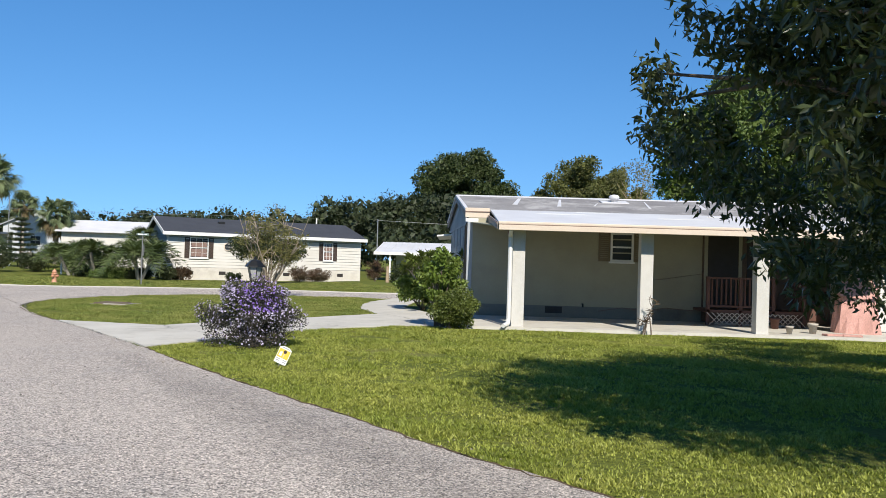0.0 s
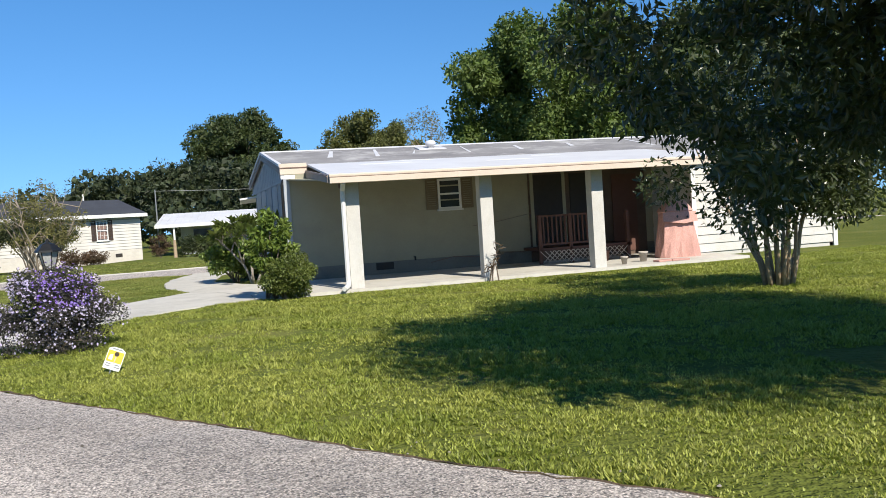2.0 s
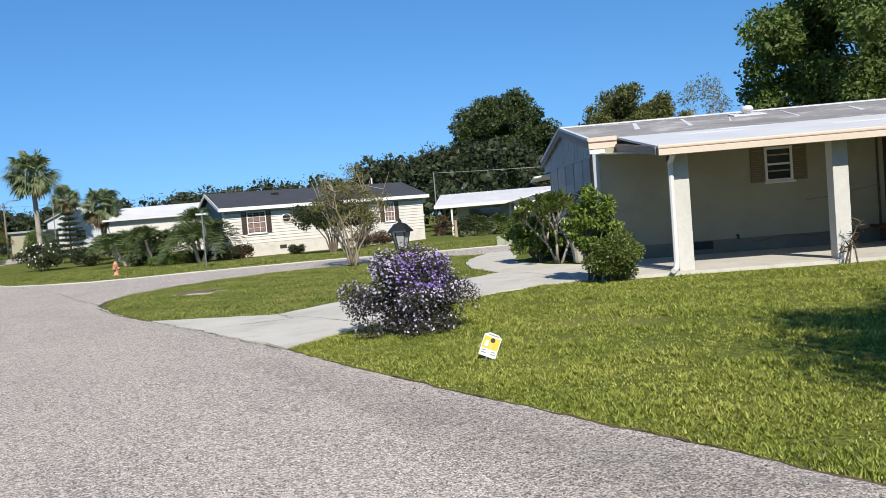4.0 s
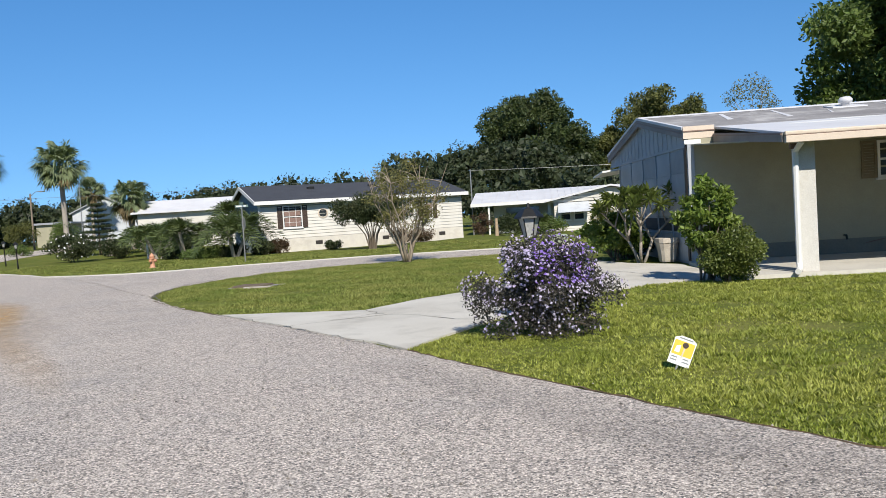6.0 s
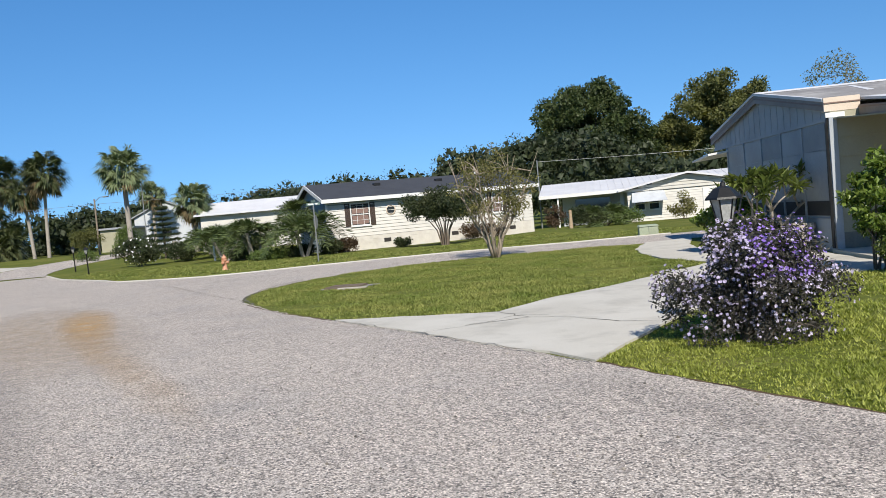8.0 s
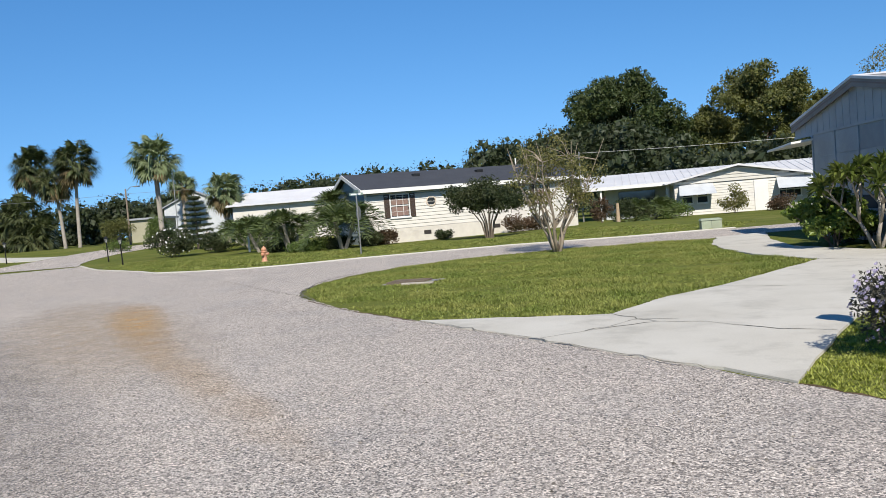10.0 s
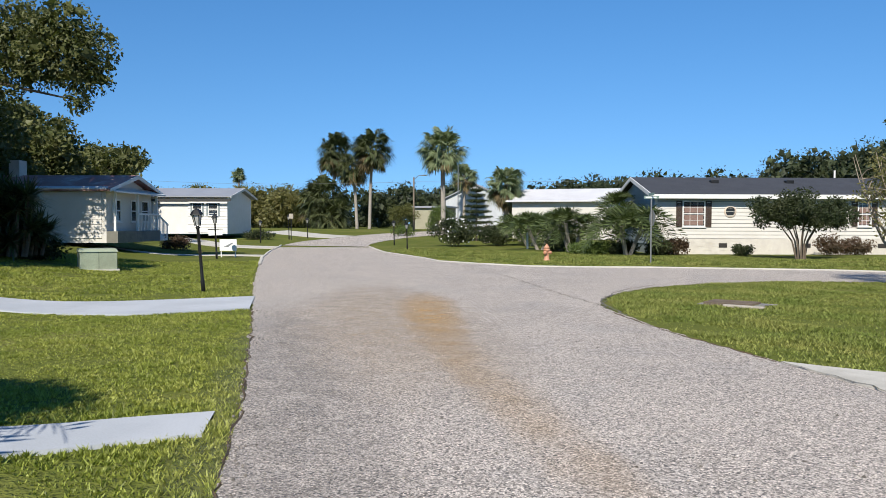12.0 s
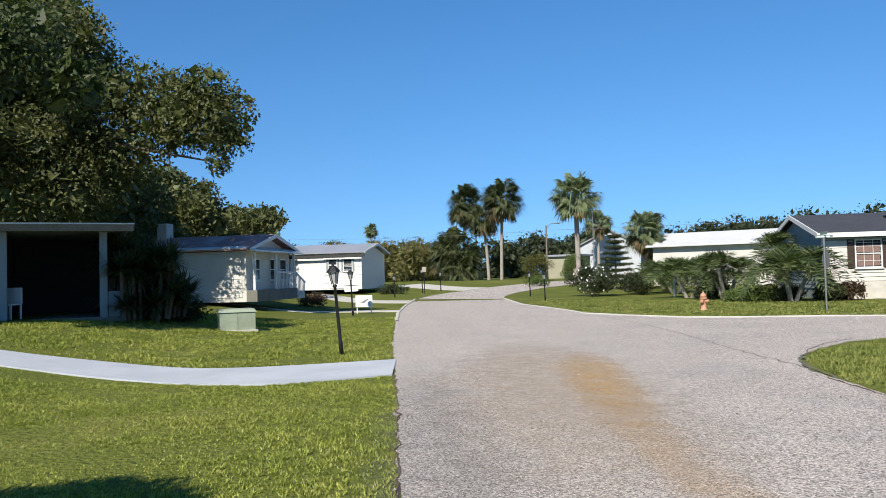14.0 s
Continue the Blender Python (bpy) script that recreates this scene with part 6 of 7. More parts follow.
# ---- garden shrubs ----
def violet_bush():
    t = thing("flowering_bush", (1.62, 9.1, 0), "dense bush covered in small lavender and violet flowers", "bush")
    r = rng(91)
    bl = clumps((0, 0, 0.6), (0.86, 0.76, 0.56), 60, 0.14, 0.3, 92, lo=-0.9) + [(-0.72, 0.1, 0.3, 0.2, 0.2, 0.2), (0.85, 0, 0.5, 0.2, 0.2, 0.2), (-0.5, -0.4, 0.15, 0.25, 0.2, 0.15), (0.1, -0.5, 0.14, 0.3, 0.2, 0.14), (0.5, -0.3, 0.15, 0.25, 0.2, 0.15)]
    for i in range(46):
        a = r.uniform(0, math.tau)
        q = bl[r.integers(len(bl))]
        e = Vector(q[:3]) * r.uniform(0.9, 1.12)
        s = Vector((math.cos(a) * 0.14, math.sin(a) * 0.14, -0.03))
        part("stem", tube(bmesh.new(), [s, s.lerp(e, 0.5) + Vector((0, 0, 0.12)), e], [0.009, 0.007, 0.004], 4), M["bark"], t)
    leaf_cloud("foliage", bl, 26000, 0.045, M["purpleleaf"], t, 93, aspect=0.4)
    n = 6400
    idx = r.integers(len(bl), size=n)
    d = r.normal(size=(n, 3))
    d /= np.linalg.norm(d, axis=1)[:, None]
    B = np.array(bl)
    c = B[idx, :3] + d * B[idx, 3:6] * r.uniform(0.75, 1.15, n)[:, None]
    c = c[c[:, 2] > 0.06]
    c = c[r.uniform(size=len(c)) < np.clip(0.1 + c[:, 2] * 0.85, 0.12, 1)]
    deep = (c[:, 0] > -0.1) & (c[:, 0] < 0.62) & (c[:, 2] > 0.66) & (r.uniform(size=len(c)) < 0.75)
    for pts, mt, lab in ((c[~deep], M["violet"], "small pale lavender five-petalled flowers"), (c[deep], M["deepviolet"], "small deep violet five-petalled flowers")):
        v, f = [], []
        for p in pts:
            nn = np.array([p[0], p[1], p[2] - 0.45]) + r.normal(size=3) * 0.4 + np.array([0.1, -0.35, 0.35])
            nn /= np.linalg.norm(nn)
            u = np.cross(nn, [0.3, 0.2, 0.9])
            u /= np.linalg.norm(u)
            w = np.cross(nn, u)
            R = r.uniform(0.009, 0.019)
            for k in range(5):
                a0 = k * math.tau / 5
                b = len(v)
                e = (u * math.cos(a0) + w * math.sin(a0))
                q = (-u * math.sin(a0) + w * math.cos(a0))
                v += [tuple(p), tuple(p + e * R * 0.8 + q * R * 0.5), tuple(p + e * R * 1.15 + nn * R * 0.2), tuple(p + e * R * 0.8 - q * R * 0.5)]
                f.append((b, b + 1, b + 2, b + 3))
        tagged(raw("blossom", v, f, mt, t, lab), kind="stuff")


violet_bush()
shrub("round_bush", (5.2, 14.0, 0), "clipped round bush with small bright leaves", clumps((0.05, 0, 0.52), (0.5, 0.46, 0.38), 40, 0.2, 0.3, 101, lo=-0.95), 28000, 0.055, M["hedge"], 102, group="bushes at the drive", aspect=0.55)
shrub("tall_bush", (4.85, 14.4, 0), "taller loose bush with larger pale green leaves", clumps((0, 0, 1.2), (0.55, 0.5, 0.8), 34, 0.1, 0.22, 103, lo=-0.9) + [(0.0, 0, 1.85, 0.14, 0.14, 0.2), (0.35, 0, 1.65, 0.16, 0.14, 0.16), (-0.3, 0, 1.5, 0.16, 0.14, 0.16)], 4200, 0.11, M["brightleaf"], 104, stems=14, group="bushes at the drive", aspect=0.5)
shrub("garden_shrub", (4.0, 21.2, 0), "broad mid-green shrub in the planting bed", clumps((0, 0, 0.8), (1.0, 0.8, 0.65), 34, 0.16, 0.32, 107, lo=-0.9), 7000, 0.12, M["brightleaf"], 108, stems=9)
shrub("low_shrub", (4.5, 22.2, 0), "low dark shrub in the planting bed", clumps((0, 0, 0.45), (0.7, 1.0, 0.45), 16, 0.2, 0.34, 109), 2600, 0.1, M["darkbush"], 110)
shrub("column_plant", (9.9, 14.2, 0.0), "thin spiky plant in front of a column", [(0.05, 0, 0.45, 0.14, 0.1, 0.2), (0.15, 0, 0.75, 0.14, 0.1, 0.2), (-0.08, 0, 0.3, 0.12, 0.1, 0.14)], 60, 0.2, M["redbush"], 111, stems=4, aspect=0.12)


def planter():
    t = thing("planter", (5.12, 19.55, 0.03), "pale weathered square stone planter beside the porch", "planter", rz=8)
    bm = bmesh.new()
    prof = [(0.17, 0.0), (0.19, 0.05), (0.21, 0.3), (0.24, 0.46), (0.255, 0.48), (0.255, 0.58), (0.24, 0.6), (0.2, 0.6), (0.19, 0.52)]
    rnd = random.Random(77)
    rings = []
    for w, z in prof:
        ring = []
        for k in range(16):
            a = (k + 0.5) * math.tau / 16
            q = (abs(math.cos(a)) ** 6 + abs(math.sin(a)) ** 6) ** (-1 / 6)
            o = 1 + rnd.uniform(-0.03, 0.03)
            ring.append(bm.verts.new((math.cos(a) * q * w * o, math.sin(a) * q * w * o, z)))
        rings.append(ring)
    for a, b in zip(rings, rings[1:]):
        for k in range(16):
            bm.faces.new((a[k], a[(k + 1) % 16], b[(k + 1) % 16], b[k]))
    bm.faces.new(rings[0][::-1])
    bm.faces.new(rings[-1])
    part("pot", bm, M["pot"], t)
    part("earth", boxes((-0.17, -0.17, 0.5, 0.17, 0.17, 0.55), bevel=0.02), M["soil"], t)


def frangipani():
    """Thick forked branches, each ending in a rosette of long leaves."""
    t = thing("frangipani", (4.55, 20.0, 0), "open-branched shrub with pale limbs and long leaves", "bush")
    rnd = random.Random(105)
    tips = []
    def grow(p, d, ln, r, lev):
        e = p + d * ln
        part("branch", tube(bmesh.new(), [p, p.lerp(e, 0.5) + Vector((rnd.uniform(-0.03, 0.03), rnd.uniform(-0.03, 0.03), 0.02)), e], [r, r * 0.9, r * 0.8], 6), M["palmtrunk"], t, smooth=True)
        if lev == 0:
            tips.append((e, d))
            return
        n = rnd.choice((2, 3))
        a0 = rnd.uniform(0, math.tau)
        for k in range(n):
            a = a0 + k * math.tau / n
            side = Vector((math.cos(a), math.sin(a), 0.15)) * rnd.uniform(0.5, 0.8)
            grow(e, (d * 0.75 + side + Vector((0, 0, 0.15))).normalized(), ln * rnd.uniform(0.68, 0.88), r * 0.72, lev - 1)
    for k in range(3):
        a = k * math.tau / 3 + 0.4
        grow(Vector((math.cos(a) * 0.06, math.sin(a) * 0.06, -0.05)), Vector((math.cos(a) * 0.45, math.sin(a) * 0.45, 1.0)).normalized(), 0.68, 0.045, 3)
    r = rng(106)
    v, f = [], []
    for e, d in tips:
        for j in range(26):
            q = np.array(d) * 0.55 + r.normal(size=3) * 0.75
            q[2] = max(q[2], -0.35)
            q /= np.linalg.norm(q)
            sd = np.cross(q, [0.1, 0.2, 1.0])
            sd /= np.linalg.norm(sd) + 1e-9
            up = np.cross(sd, q)
            ln = r.uniform(0.2, 0.34)
            w = ln * 0.14
            p = np.array(e) + r.normal(size=3) * 0.025
            b = len(v)
            v += [tuple(p), tuple(p + q * ln * 0.5 + sd * w + up * w * 0.4), tuple(p + q * ln - up * ln * 0.15), tuple(p + q * ln * 0.5 - sd * w + up * w * 0.4)]
            f.append((b, b + 1, b + 2, b + 3))
    raw("foliage", v, f, M["hedge"], t, "long pale green leaves in rosettes")


frangipani()


planter()

# the thin tree on the grass island
def island_tree():
    t = thing("small_tree", (-2.4, 26.2, 0), "small many-stemmed tree with thin bronze-green foliage", "tree")
    rnd = random.Random(121)
    bl = clumps((0.0, 0, 2.3), (1.75, 1.5, 1.35), 80, 0.2, 0.42, 122, lo=-0.8)
    for i in range(8):
        a = i * math.tau / 8 + rnd.uniform(-0.25, 0.25)
        k = rnd.uniform(0.35, 1.1)
        q, x, y = [], math.cos(a) * 0.07, math.sin(a) * 0.07
        for z in (-0.05, 0.35, 0.7, 1.1, 1.6, 2.1, 2.7, 3.3):
            q.append((x, y, z))
            s = 0.14 * k if z < 0.4 else 0.27 * k
            x += math.cos(a) * s + rnd.uniform(-0.09, 0.09)
            y += math.sin(a) * s + rnd.uniform(-0.09, 0.09)
        part("stem", tube(bmesh.new(), q, [0.06, 0.055, 0.042, 0.033, 0.026, 0.019, 0.012, 0.005], 5), M["twig"], t, smooth=True)
        for j in range(12):
            s = Vector(q[rnd.randint(2, 6)])
            b = min(rnd.sample(bl, 9), key=lambda w: (Vector(w[:3]) - s).length + (2 if w[2] < s.z - 0.1 else 0))
            e = Vector(b[:3]) * 1.06
            part("twig", tube(bmesh.new(), [s, s.lerp(e, 0.5) + Vector((rnd.uniform(-0.08, 0.08), rnd.uniform(-0.08, 0.08), 0.08)), e], [0.016, 0.011, 0.004], 4), M["twig"], t)
    leaf_cloud("foliage", bl, 5200, 0.092, M["autumn"], t, 123, shell=0.6)


island_tree()


def bush_tree():
    t = thing("small_tree", (-6.2, 40.6, 0), "dark spreading small tree before the white house", "tree")
    rnd = random.Random(131)
    bl = clumps((0.0, 0, 2.0), (2.35, 1.5, 0.8), 56, 0.32, 0.62, 132, lo=-0.55)
    for i in range(9):
        a = i * math.tau / 9
        k = rnd.uniform(0.6, 1.3)
        part("stem", tube(bmesh.new(), [(math.cos(a) * 0.15, math.sin(a) * 0.15, -0.05), (math.cos(a) * 0.3 * k, math.sin(a) * 0.3 * k, 0.8), (math.cos(a) * 0.9 * k, math.sin(a) * 0.7 * k, 1.8)], [0.05, 0.035, 0.015], 5), M["bark"], t)
    leaf_cloud("foliage", bl, 17000, 0.13, M["darkbush"], t, 133)


bush_tree()
for i, (x, y, rx, h, n, m, lab) in enumerate((
        (-9.0, 43.4, 0.5, 0.5, 1400, "darkbush", "small clipped ball of a bush"),
        (-12.6, 42.0, 0.9, 0.75, 2600, "darkbush", "dark clipped hedge before the house corner"),
        (-14.4, 42.0, 1.0, 0.6, 2400, "darkbush", "dark low bush under the palms"),
        (-11.8, 42.2, 0.7, 0.8, 2000, "redbush", "bronze clipped hedge block"),
        (-16.0, 41.2, 1.1, 0.5, 2400, "green", "low green bush in the palm bed"),
        (-5.4, 45.9, 0.8, 0.9, 1800, "redbush", "bronze clipped bush by the wall"),
        (-4.2, 46.6, 0.8, 0.9, 1800, "redbush", "bronze clipped bush by the wall"),
        (-18.6, 44.0, 1.0, 0.6, 2200, "darkbush", "dark low bush under the palms"),
        (-0.6, 47.0, 0.7, 1.5, 1600, "redbush", "thin reddish shrub at the house corner"),
        (1.2, 49.6, 1.2, 1.3, 3600, "darkbush", "dark shrubs beside the white-roofed house"),
        (3.6, 50.0, 1.1, 1.0, 3000, "green", "green shrubs beside the white-roofed house"),
        (7.2, 50.6, 0.9, 1.7, 2200, "autumn", "bronze shrub before the porch"),
        (9.8, 50.4, 1.0, 0.9, 2200, "redbush", "low reddish hedge before the porch"),
        (12.6, 48.5, 1.6, 1.8, 4200, "darkbush", "dark shrub mass beside the porch"),
        (-27.0, 47.5, 1.6, 1.9, 5200, "darkbush", "large round shrub with pale blooms"),
        (-24.9, 49.5, 1.3, 1.4, 3600, "darkbush", "dark shrub at the corner lawn"),
        (-24.0, 53.5, 1.6, 1.6, 4200, "green", "loose green shrubs behind the corner lawn"),
        (-21.0, 52.0, 1.5, 1.3, 3600, "darkbush", "loose dark shrubs behind the corner lawn"),
        (-39.6, 67.3, 1.7, 3.0, 4200, "green", "loose round shrub at the street bend"),
        (-43.6, 66.9, 1.6, 3.2, 4200, "olive", "loose round shrub at the street bend"),
        (-38.0, 58.5, 1.0, 0.9, 1600, "green", "low shrub at the street bend"),
        (-43.6, 47.2, 1.2, 0.6, 2000, "darkbush", "low dark bush by the white house"),
        (-36.2, 33.0, 1.0, 0.6, 1800, "redbush", "low dark bush by the porch steps"),
        (-26.3, 18.6, 1.0, 0.6, 2400, "darkbush", "dark low hedge beside the carport"),
        (22.5, 22.0, 1.6, 1.4, 3600, "olive", "yellow-green shrub beyond the side room"),
        (24.5, 25.0, 2.0, 2.2, 4200, "green", "leafy shrub beyond the side room"))):
    shrub("shrub", place(x, y), lab, clumps((0, 0, h * 0.5), (rx, rx * 0.85, h * 0.5), 18, 0.22 * rx + 0.08, 0.34 * rx + 0.1, 140 + i), n, 0.1 + 0.02 * rx, M[m], 170 + i, stems=3)


def norfolk(loc, h, label, seed):
    """Small tiered conifer."""
    t = thing("tiered_conifer", loc, label, "tree")
    part("trunk", tube(bmesh.new(), [(0, 0, -0.1), (0, 0, h)], [0.09, 0.02], 7), M["bark"], t)
    bl = []
    for k in range(9):
        z = 0.5 + k * (h - 0.6) / 9
        R = (1 - k / 10) * 1.5
        for j in range(7):
            a = j * math.tau / 7 + k
            for s in (0.35, 0.65, 0.95):
                bl.append((math.cos(a) * R * s, math.sin(a) * R * s, z + 0.1 * s, 0.3, 0.3, 0.1))
    leaf_cloud("foliage", bl, 9000, 0.19, M["darkbush"], t, seed, aspect=0.25)


norfolk(place(-29.6, 55.5), 4.2, "dark tiered conifer at the corner lawn", 191)


def blossom(loc, seed):
    r = rng(seed)
    v, f = [], []
    for i in range(46):
        d = r.normal(size=3)
        d /= np.linalg.norm(d)
        c = d * np.array([1.5, 1.3, 0.85]) + np.array([0, 0, 0.95])
        b = len(v)
        s = 0.032
        v += [tuple(c + np.array([-s, -0.02, -s])), tuple(c + np.array([s, -0.02, -s])), tuple(c + np.array([s, 0.02, s])), tuple(c + np.array([-s, 0.02, s]))]
        f.append((b, b + 1, b + 2, b + 3))
    tagged(raw("blossom", v, f, M["paper"]), "white blossoms scattered over a round shrub", "blossom", "", "stuff").location = loc


blossom(place(-27.0, 47.5), 192)


# ---- street furniture ----
def lamp_post(loc, h, label, tilt=0.0, yaw=0.0, cross=False, head=1.0, wide=1.0):
    t = thing("lamp_post", loc, label, "lamp post", "yard lamps")
    t.matrix_world = pose(*loc, 0, tilt, yaw)
    zb = h - 0.42 * head
    part("post", lathe(bmesh.new(), [(0.045, -0.1), (0.045, 0.25), (0.035, 0.3), (0.032, zb - 0.06), (0.05, zb - 0.04), (0.03, zb)], 10), M["black"], t, smooth=True)
    g = bmesh.new()
    rings = []
    for w, z in ((0.055 * wide, zb + 0.02), (0.1 * wide, zb + 0.24 * head)):
        rings.append([g.verts.new((w * math.cos(k * math.tau / 6), w * math.sin(k * math.tau / 6), z)) for k in range(6)])
    for k in range(6):
        g.faces.new((rings[0][k], rings[0][(k + 1) % 6], rings[1][(k + 1) % 6], rings[1][k]))
    g.faces.new(rings[0][::-1])
    g.faces.new(rings[1])
    lan = part("lantern", g, M["lampglass"], t, "frosted lantern glass")
    for k in range(6):
        a = k * math.tau / 6
        part("lantern_bar", tube(bmesh.new(), [(0.057 * wide * math.cos(a), 0.057 * wide * math.sin(a), zb), (0.104 * wide * math.cos(a), 0.104 * wide * math.sin(a), zb + 0.25 * head)], 0.008, 4), M["black"], lan)
    part("lantern_roof", lathe(bmesh.new(), [(0.145 * wide, zb + 0.24 * head), (0.14 * wide, zb + 0.26 * head), (0.07 * wide, zb + 0.35 * head), (0.03, zb + 0.37 * head), (0.025, zb + 0.4 * head), (0.004, zb + 0.42 * head)], 6), M["black"], t)
    if cross:
        part("cross_arm", tube(bmesh.new(), [(-0.3, 0, zb - 0.25), (0.3, 0, zb - 0.25)], 0.015, 6), M["black"], t)
        part("name_plate", boxes((-0.28, -0.01, zb - 0.5, 0.28, 0.01, zb - 0.32)), M["paper"], t, "small hanging name plate")
    return t


lamp_post((1.52, 9.62, 0), 1.63, "black yard lamp rising out of the violet bush", head=1.1, wide=1.35)
lamp_post(place(-15.72, 15.72), 1.86, "black yard lamp leaning at the lawn's edge", tilt=-4.5, yaw=40)
lamp_post(place(-27.2, 27.25), 1.9, "black yard lamp with a hanging plate", tilt=-2.5, yaw=40, cross=True)
for i, (x, y, h) in enumerate(((-40.2, 43.9, 1.6), (-42.0, 48.9, 1.9), (-42.2, 51.3, 1.6), (-31.2, 46.8, 1.65), (-26.9, 41.6, 1.6))):
    lamp_post(place(x, y), h, "slim black yard lamp beside the street", tilt=-1.5, yaw=40)


def board_sign():
    t = thing("board_sign", (-27.9, 28.6, 0), "white board sign on short legs beside the lamp", "sign", rz=38)
    part("board", boxes((-0.36, -0.015, 0.28, 0.36, 0.015, 0.78), bevel=0.006), M["paper"], t)
    for x in (-0.3, 0.3):
        part("leg", boxes((x - 0.02, 0.016, -0.1, x + 0.02, 0.04, 0.7)), M["trim"], t)
    part("print_bar", prisms(([(-0.2, -0.017, 0.45), (0.0, -0.017, 0.45), (0.22, -0.017, 0.62), (0.18, -0.017, 0.64)], (0, -0.002, 0))), M["galv"], t)


board_sign()


def utility_box(loc, rz, w, d, h, m, label):
    t = thing("utility_box", loc, label, "utility box", rz=rz)
    part("body", boxes((-w / 2, -d / 2, -0.05, w / 2, d / 2, h * 0.86), bevel=0.015), m, t)
    part("lid", prisms(([(-w / 2 - 0.03, -d / 2 - 0.03, h * 0.86), (w / 2 + 0.03, -d / 2 - 0.03, h * 0.86), (w / 2 - 0.02, -d / 2 + 0.1, h), (-w / 2 + 0.02, -d / 2 + 0.1, h)], (0, d + 0.0, 0))), m, t)
    part("seam", boxes((-0.006, -d / 2 - 0.004, 0.05, 0.006, -d / 2, h * 0.84)), M["ink"], t)
    part("pad", boxes((-w / 2 - 0.06, -d / 2 - 0.06, -0.08, w / 2 + 0.06, d / 2 + 0.06, 0.03)), M["concrete"], t)


utility_box(place(-23.62, 18.95), 60, 1.02, 0.85, 0.64, M["boxgreen"], "pale green steel utility box on the lawn")
utility_box((3.2, 33.4, 0), 0, 0.75, 0.6, 0.42, M["boxgreen"], "small beige utility box by the kerb")


def hydrant():
    t = thing("fire_hydrant", (-15.0, 33.4, 0), "orange-red fire hydrant on the corner lawn", "hydrant")
    part("barrel", lathe(bmesh.new(), [(0.15, -0.05), (0.15, 0.04), (0.1, 0.06), (0.1, 0.4), (0.14, 0.42), (0.14, 0.46), (0.11, 0.48)], 14), M["hydrant"], t, smooth=True)
    part("bonnet", lathe(bmesh.new(), [(0.12, 0.48), (0.11, 0.56), (0.06, 0.63), (0.03, 0.64), (0.03, 0.69)], 14), M["hydrant"], t, smooth=True)
    for a in (0, 90, 180):
        part("nozzle", lathe(bmesh.new(), [(0.055, 0.08), (0.055, 0.17), (0.07, 0.17), (0.07, 0.2), (0.02, 0.22)], 10), M["hydrant"], t).matrix_local = pose(0, 0, 0.34, 90, 0, a)


hydrant()


def street_sign():
    t = thing("street_sign", (-11.0, 34.3, 0), "steel sign post with stop sign and name blades", "street sign", rz=35)
    part("pole", tube(bmesh.new(), [(0, 0, -0.2), (0, 0, 2.5)], 0.03, 8), M["galv"], t)
    o = [(0.035, 0.33 * math.cos(math.radians(22.5 + 45 * k)), 1.75 + 0.33 * math.sin(math.radians(22.5 + 45 * k))) for k in range(8)]
    part("stop_plate", prisms((o, (0.006, 0, 0))), M["galv"], t, "octagonal sign seen from its steel back")
    part("stop_face", prisms(([(p[0] + 0.0065, p[1] * 0.97, 1.75 + (p[2] - 1.75) * 0.97) for p in o], (0.002, 0, 0))), M["sign_red"], t)
    part("name_blade", boxes((-0.3, -0.006, 2.5, 0.3, 0.006, 2.61)), M["sign_green"], t, "green street name blade")
    part("name_blade", boxes((-0.006, -0.3, 2.62, 0.006, 0.3, 2.73)), M["sign_green"], t, "green street name blade")
    part("print_bar", boxes((-0.24, -0.009, 2.53, 0.2, -0.006, 2.58)), M["paper"], t)


street_sign()


def yard_sign():
    t = thing("yard_sign", (2.73, 6.7, 0), "small yellow and white yard sign stuck in the grass", "sign", rz=-8)
    t.matrix_world = pose(2.71, 6.7, 0, -8, 22, -10) @ Matrix.Scale(0.79, 4)
    part("plate", prisms(([(-0.125, 0, 0.06), (0.125, 0, 0.06), (0.125, 0, 0.36), (0.06, 0, 0.395), (-0.06, 0, 0.395), (-0.125, 0, 0.36)], (0, 0.006, 0))), M["paper"], t)
    part("yellow_field", prisms(([(-0.115, -0.002, 0.17), (0.115, -0.002, 0.17), (0.115, -0.002, 0.34), (-0.115, -0.002, 0.34)], (0, 0.001, 0))), M["yellow"], t)
    part("round_mark", lathe(bmesh.new(), [(0.034, 0), (0.034, 0.002)], 14), M["shutter"], t).matrix_local = pose(0.015, -0.003, 0.3, 90)
    part("figure", prisms(([(0.002, -0.003, 0.14), (0.014, -0.003, 0.14), (0.024, -0.003, 0.265), (0.006, -0.003, 0.265)], (0, 0.001, 0))), M["tan"], t)
    part("print_patch", prisms(([(-0.09, -0.003, 0.2), (-0.03, -0.003, 0.2), (-0.035, -0.003, 0.29), (-0.08, -0.003, 0.27)], (0, 0.001, 0))), M["paper"], t)
    for x0, x1, z in ((-0.105, -0.03, 0.1), (0.03, 0.11, 0.1), (-0.1, -0.03, 0.135), (0.03, 0.1, 0.135), (-0.08, 0.08, 0.362)):
        part("print_bar", boxes((x0, -0.003, z, x1, -0.001, z + 0.014)), M["galv"], t)
    part("stake", boxes((-0.01, 0.008, -0.15, 0.01, 0.016, 0.3)), M["galv"], t)


yard_sign()


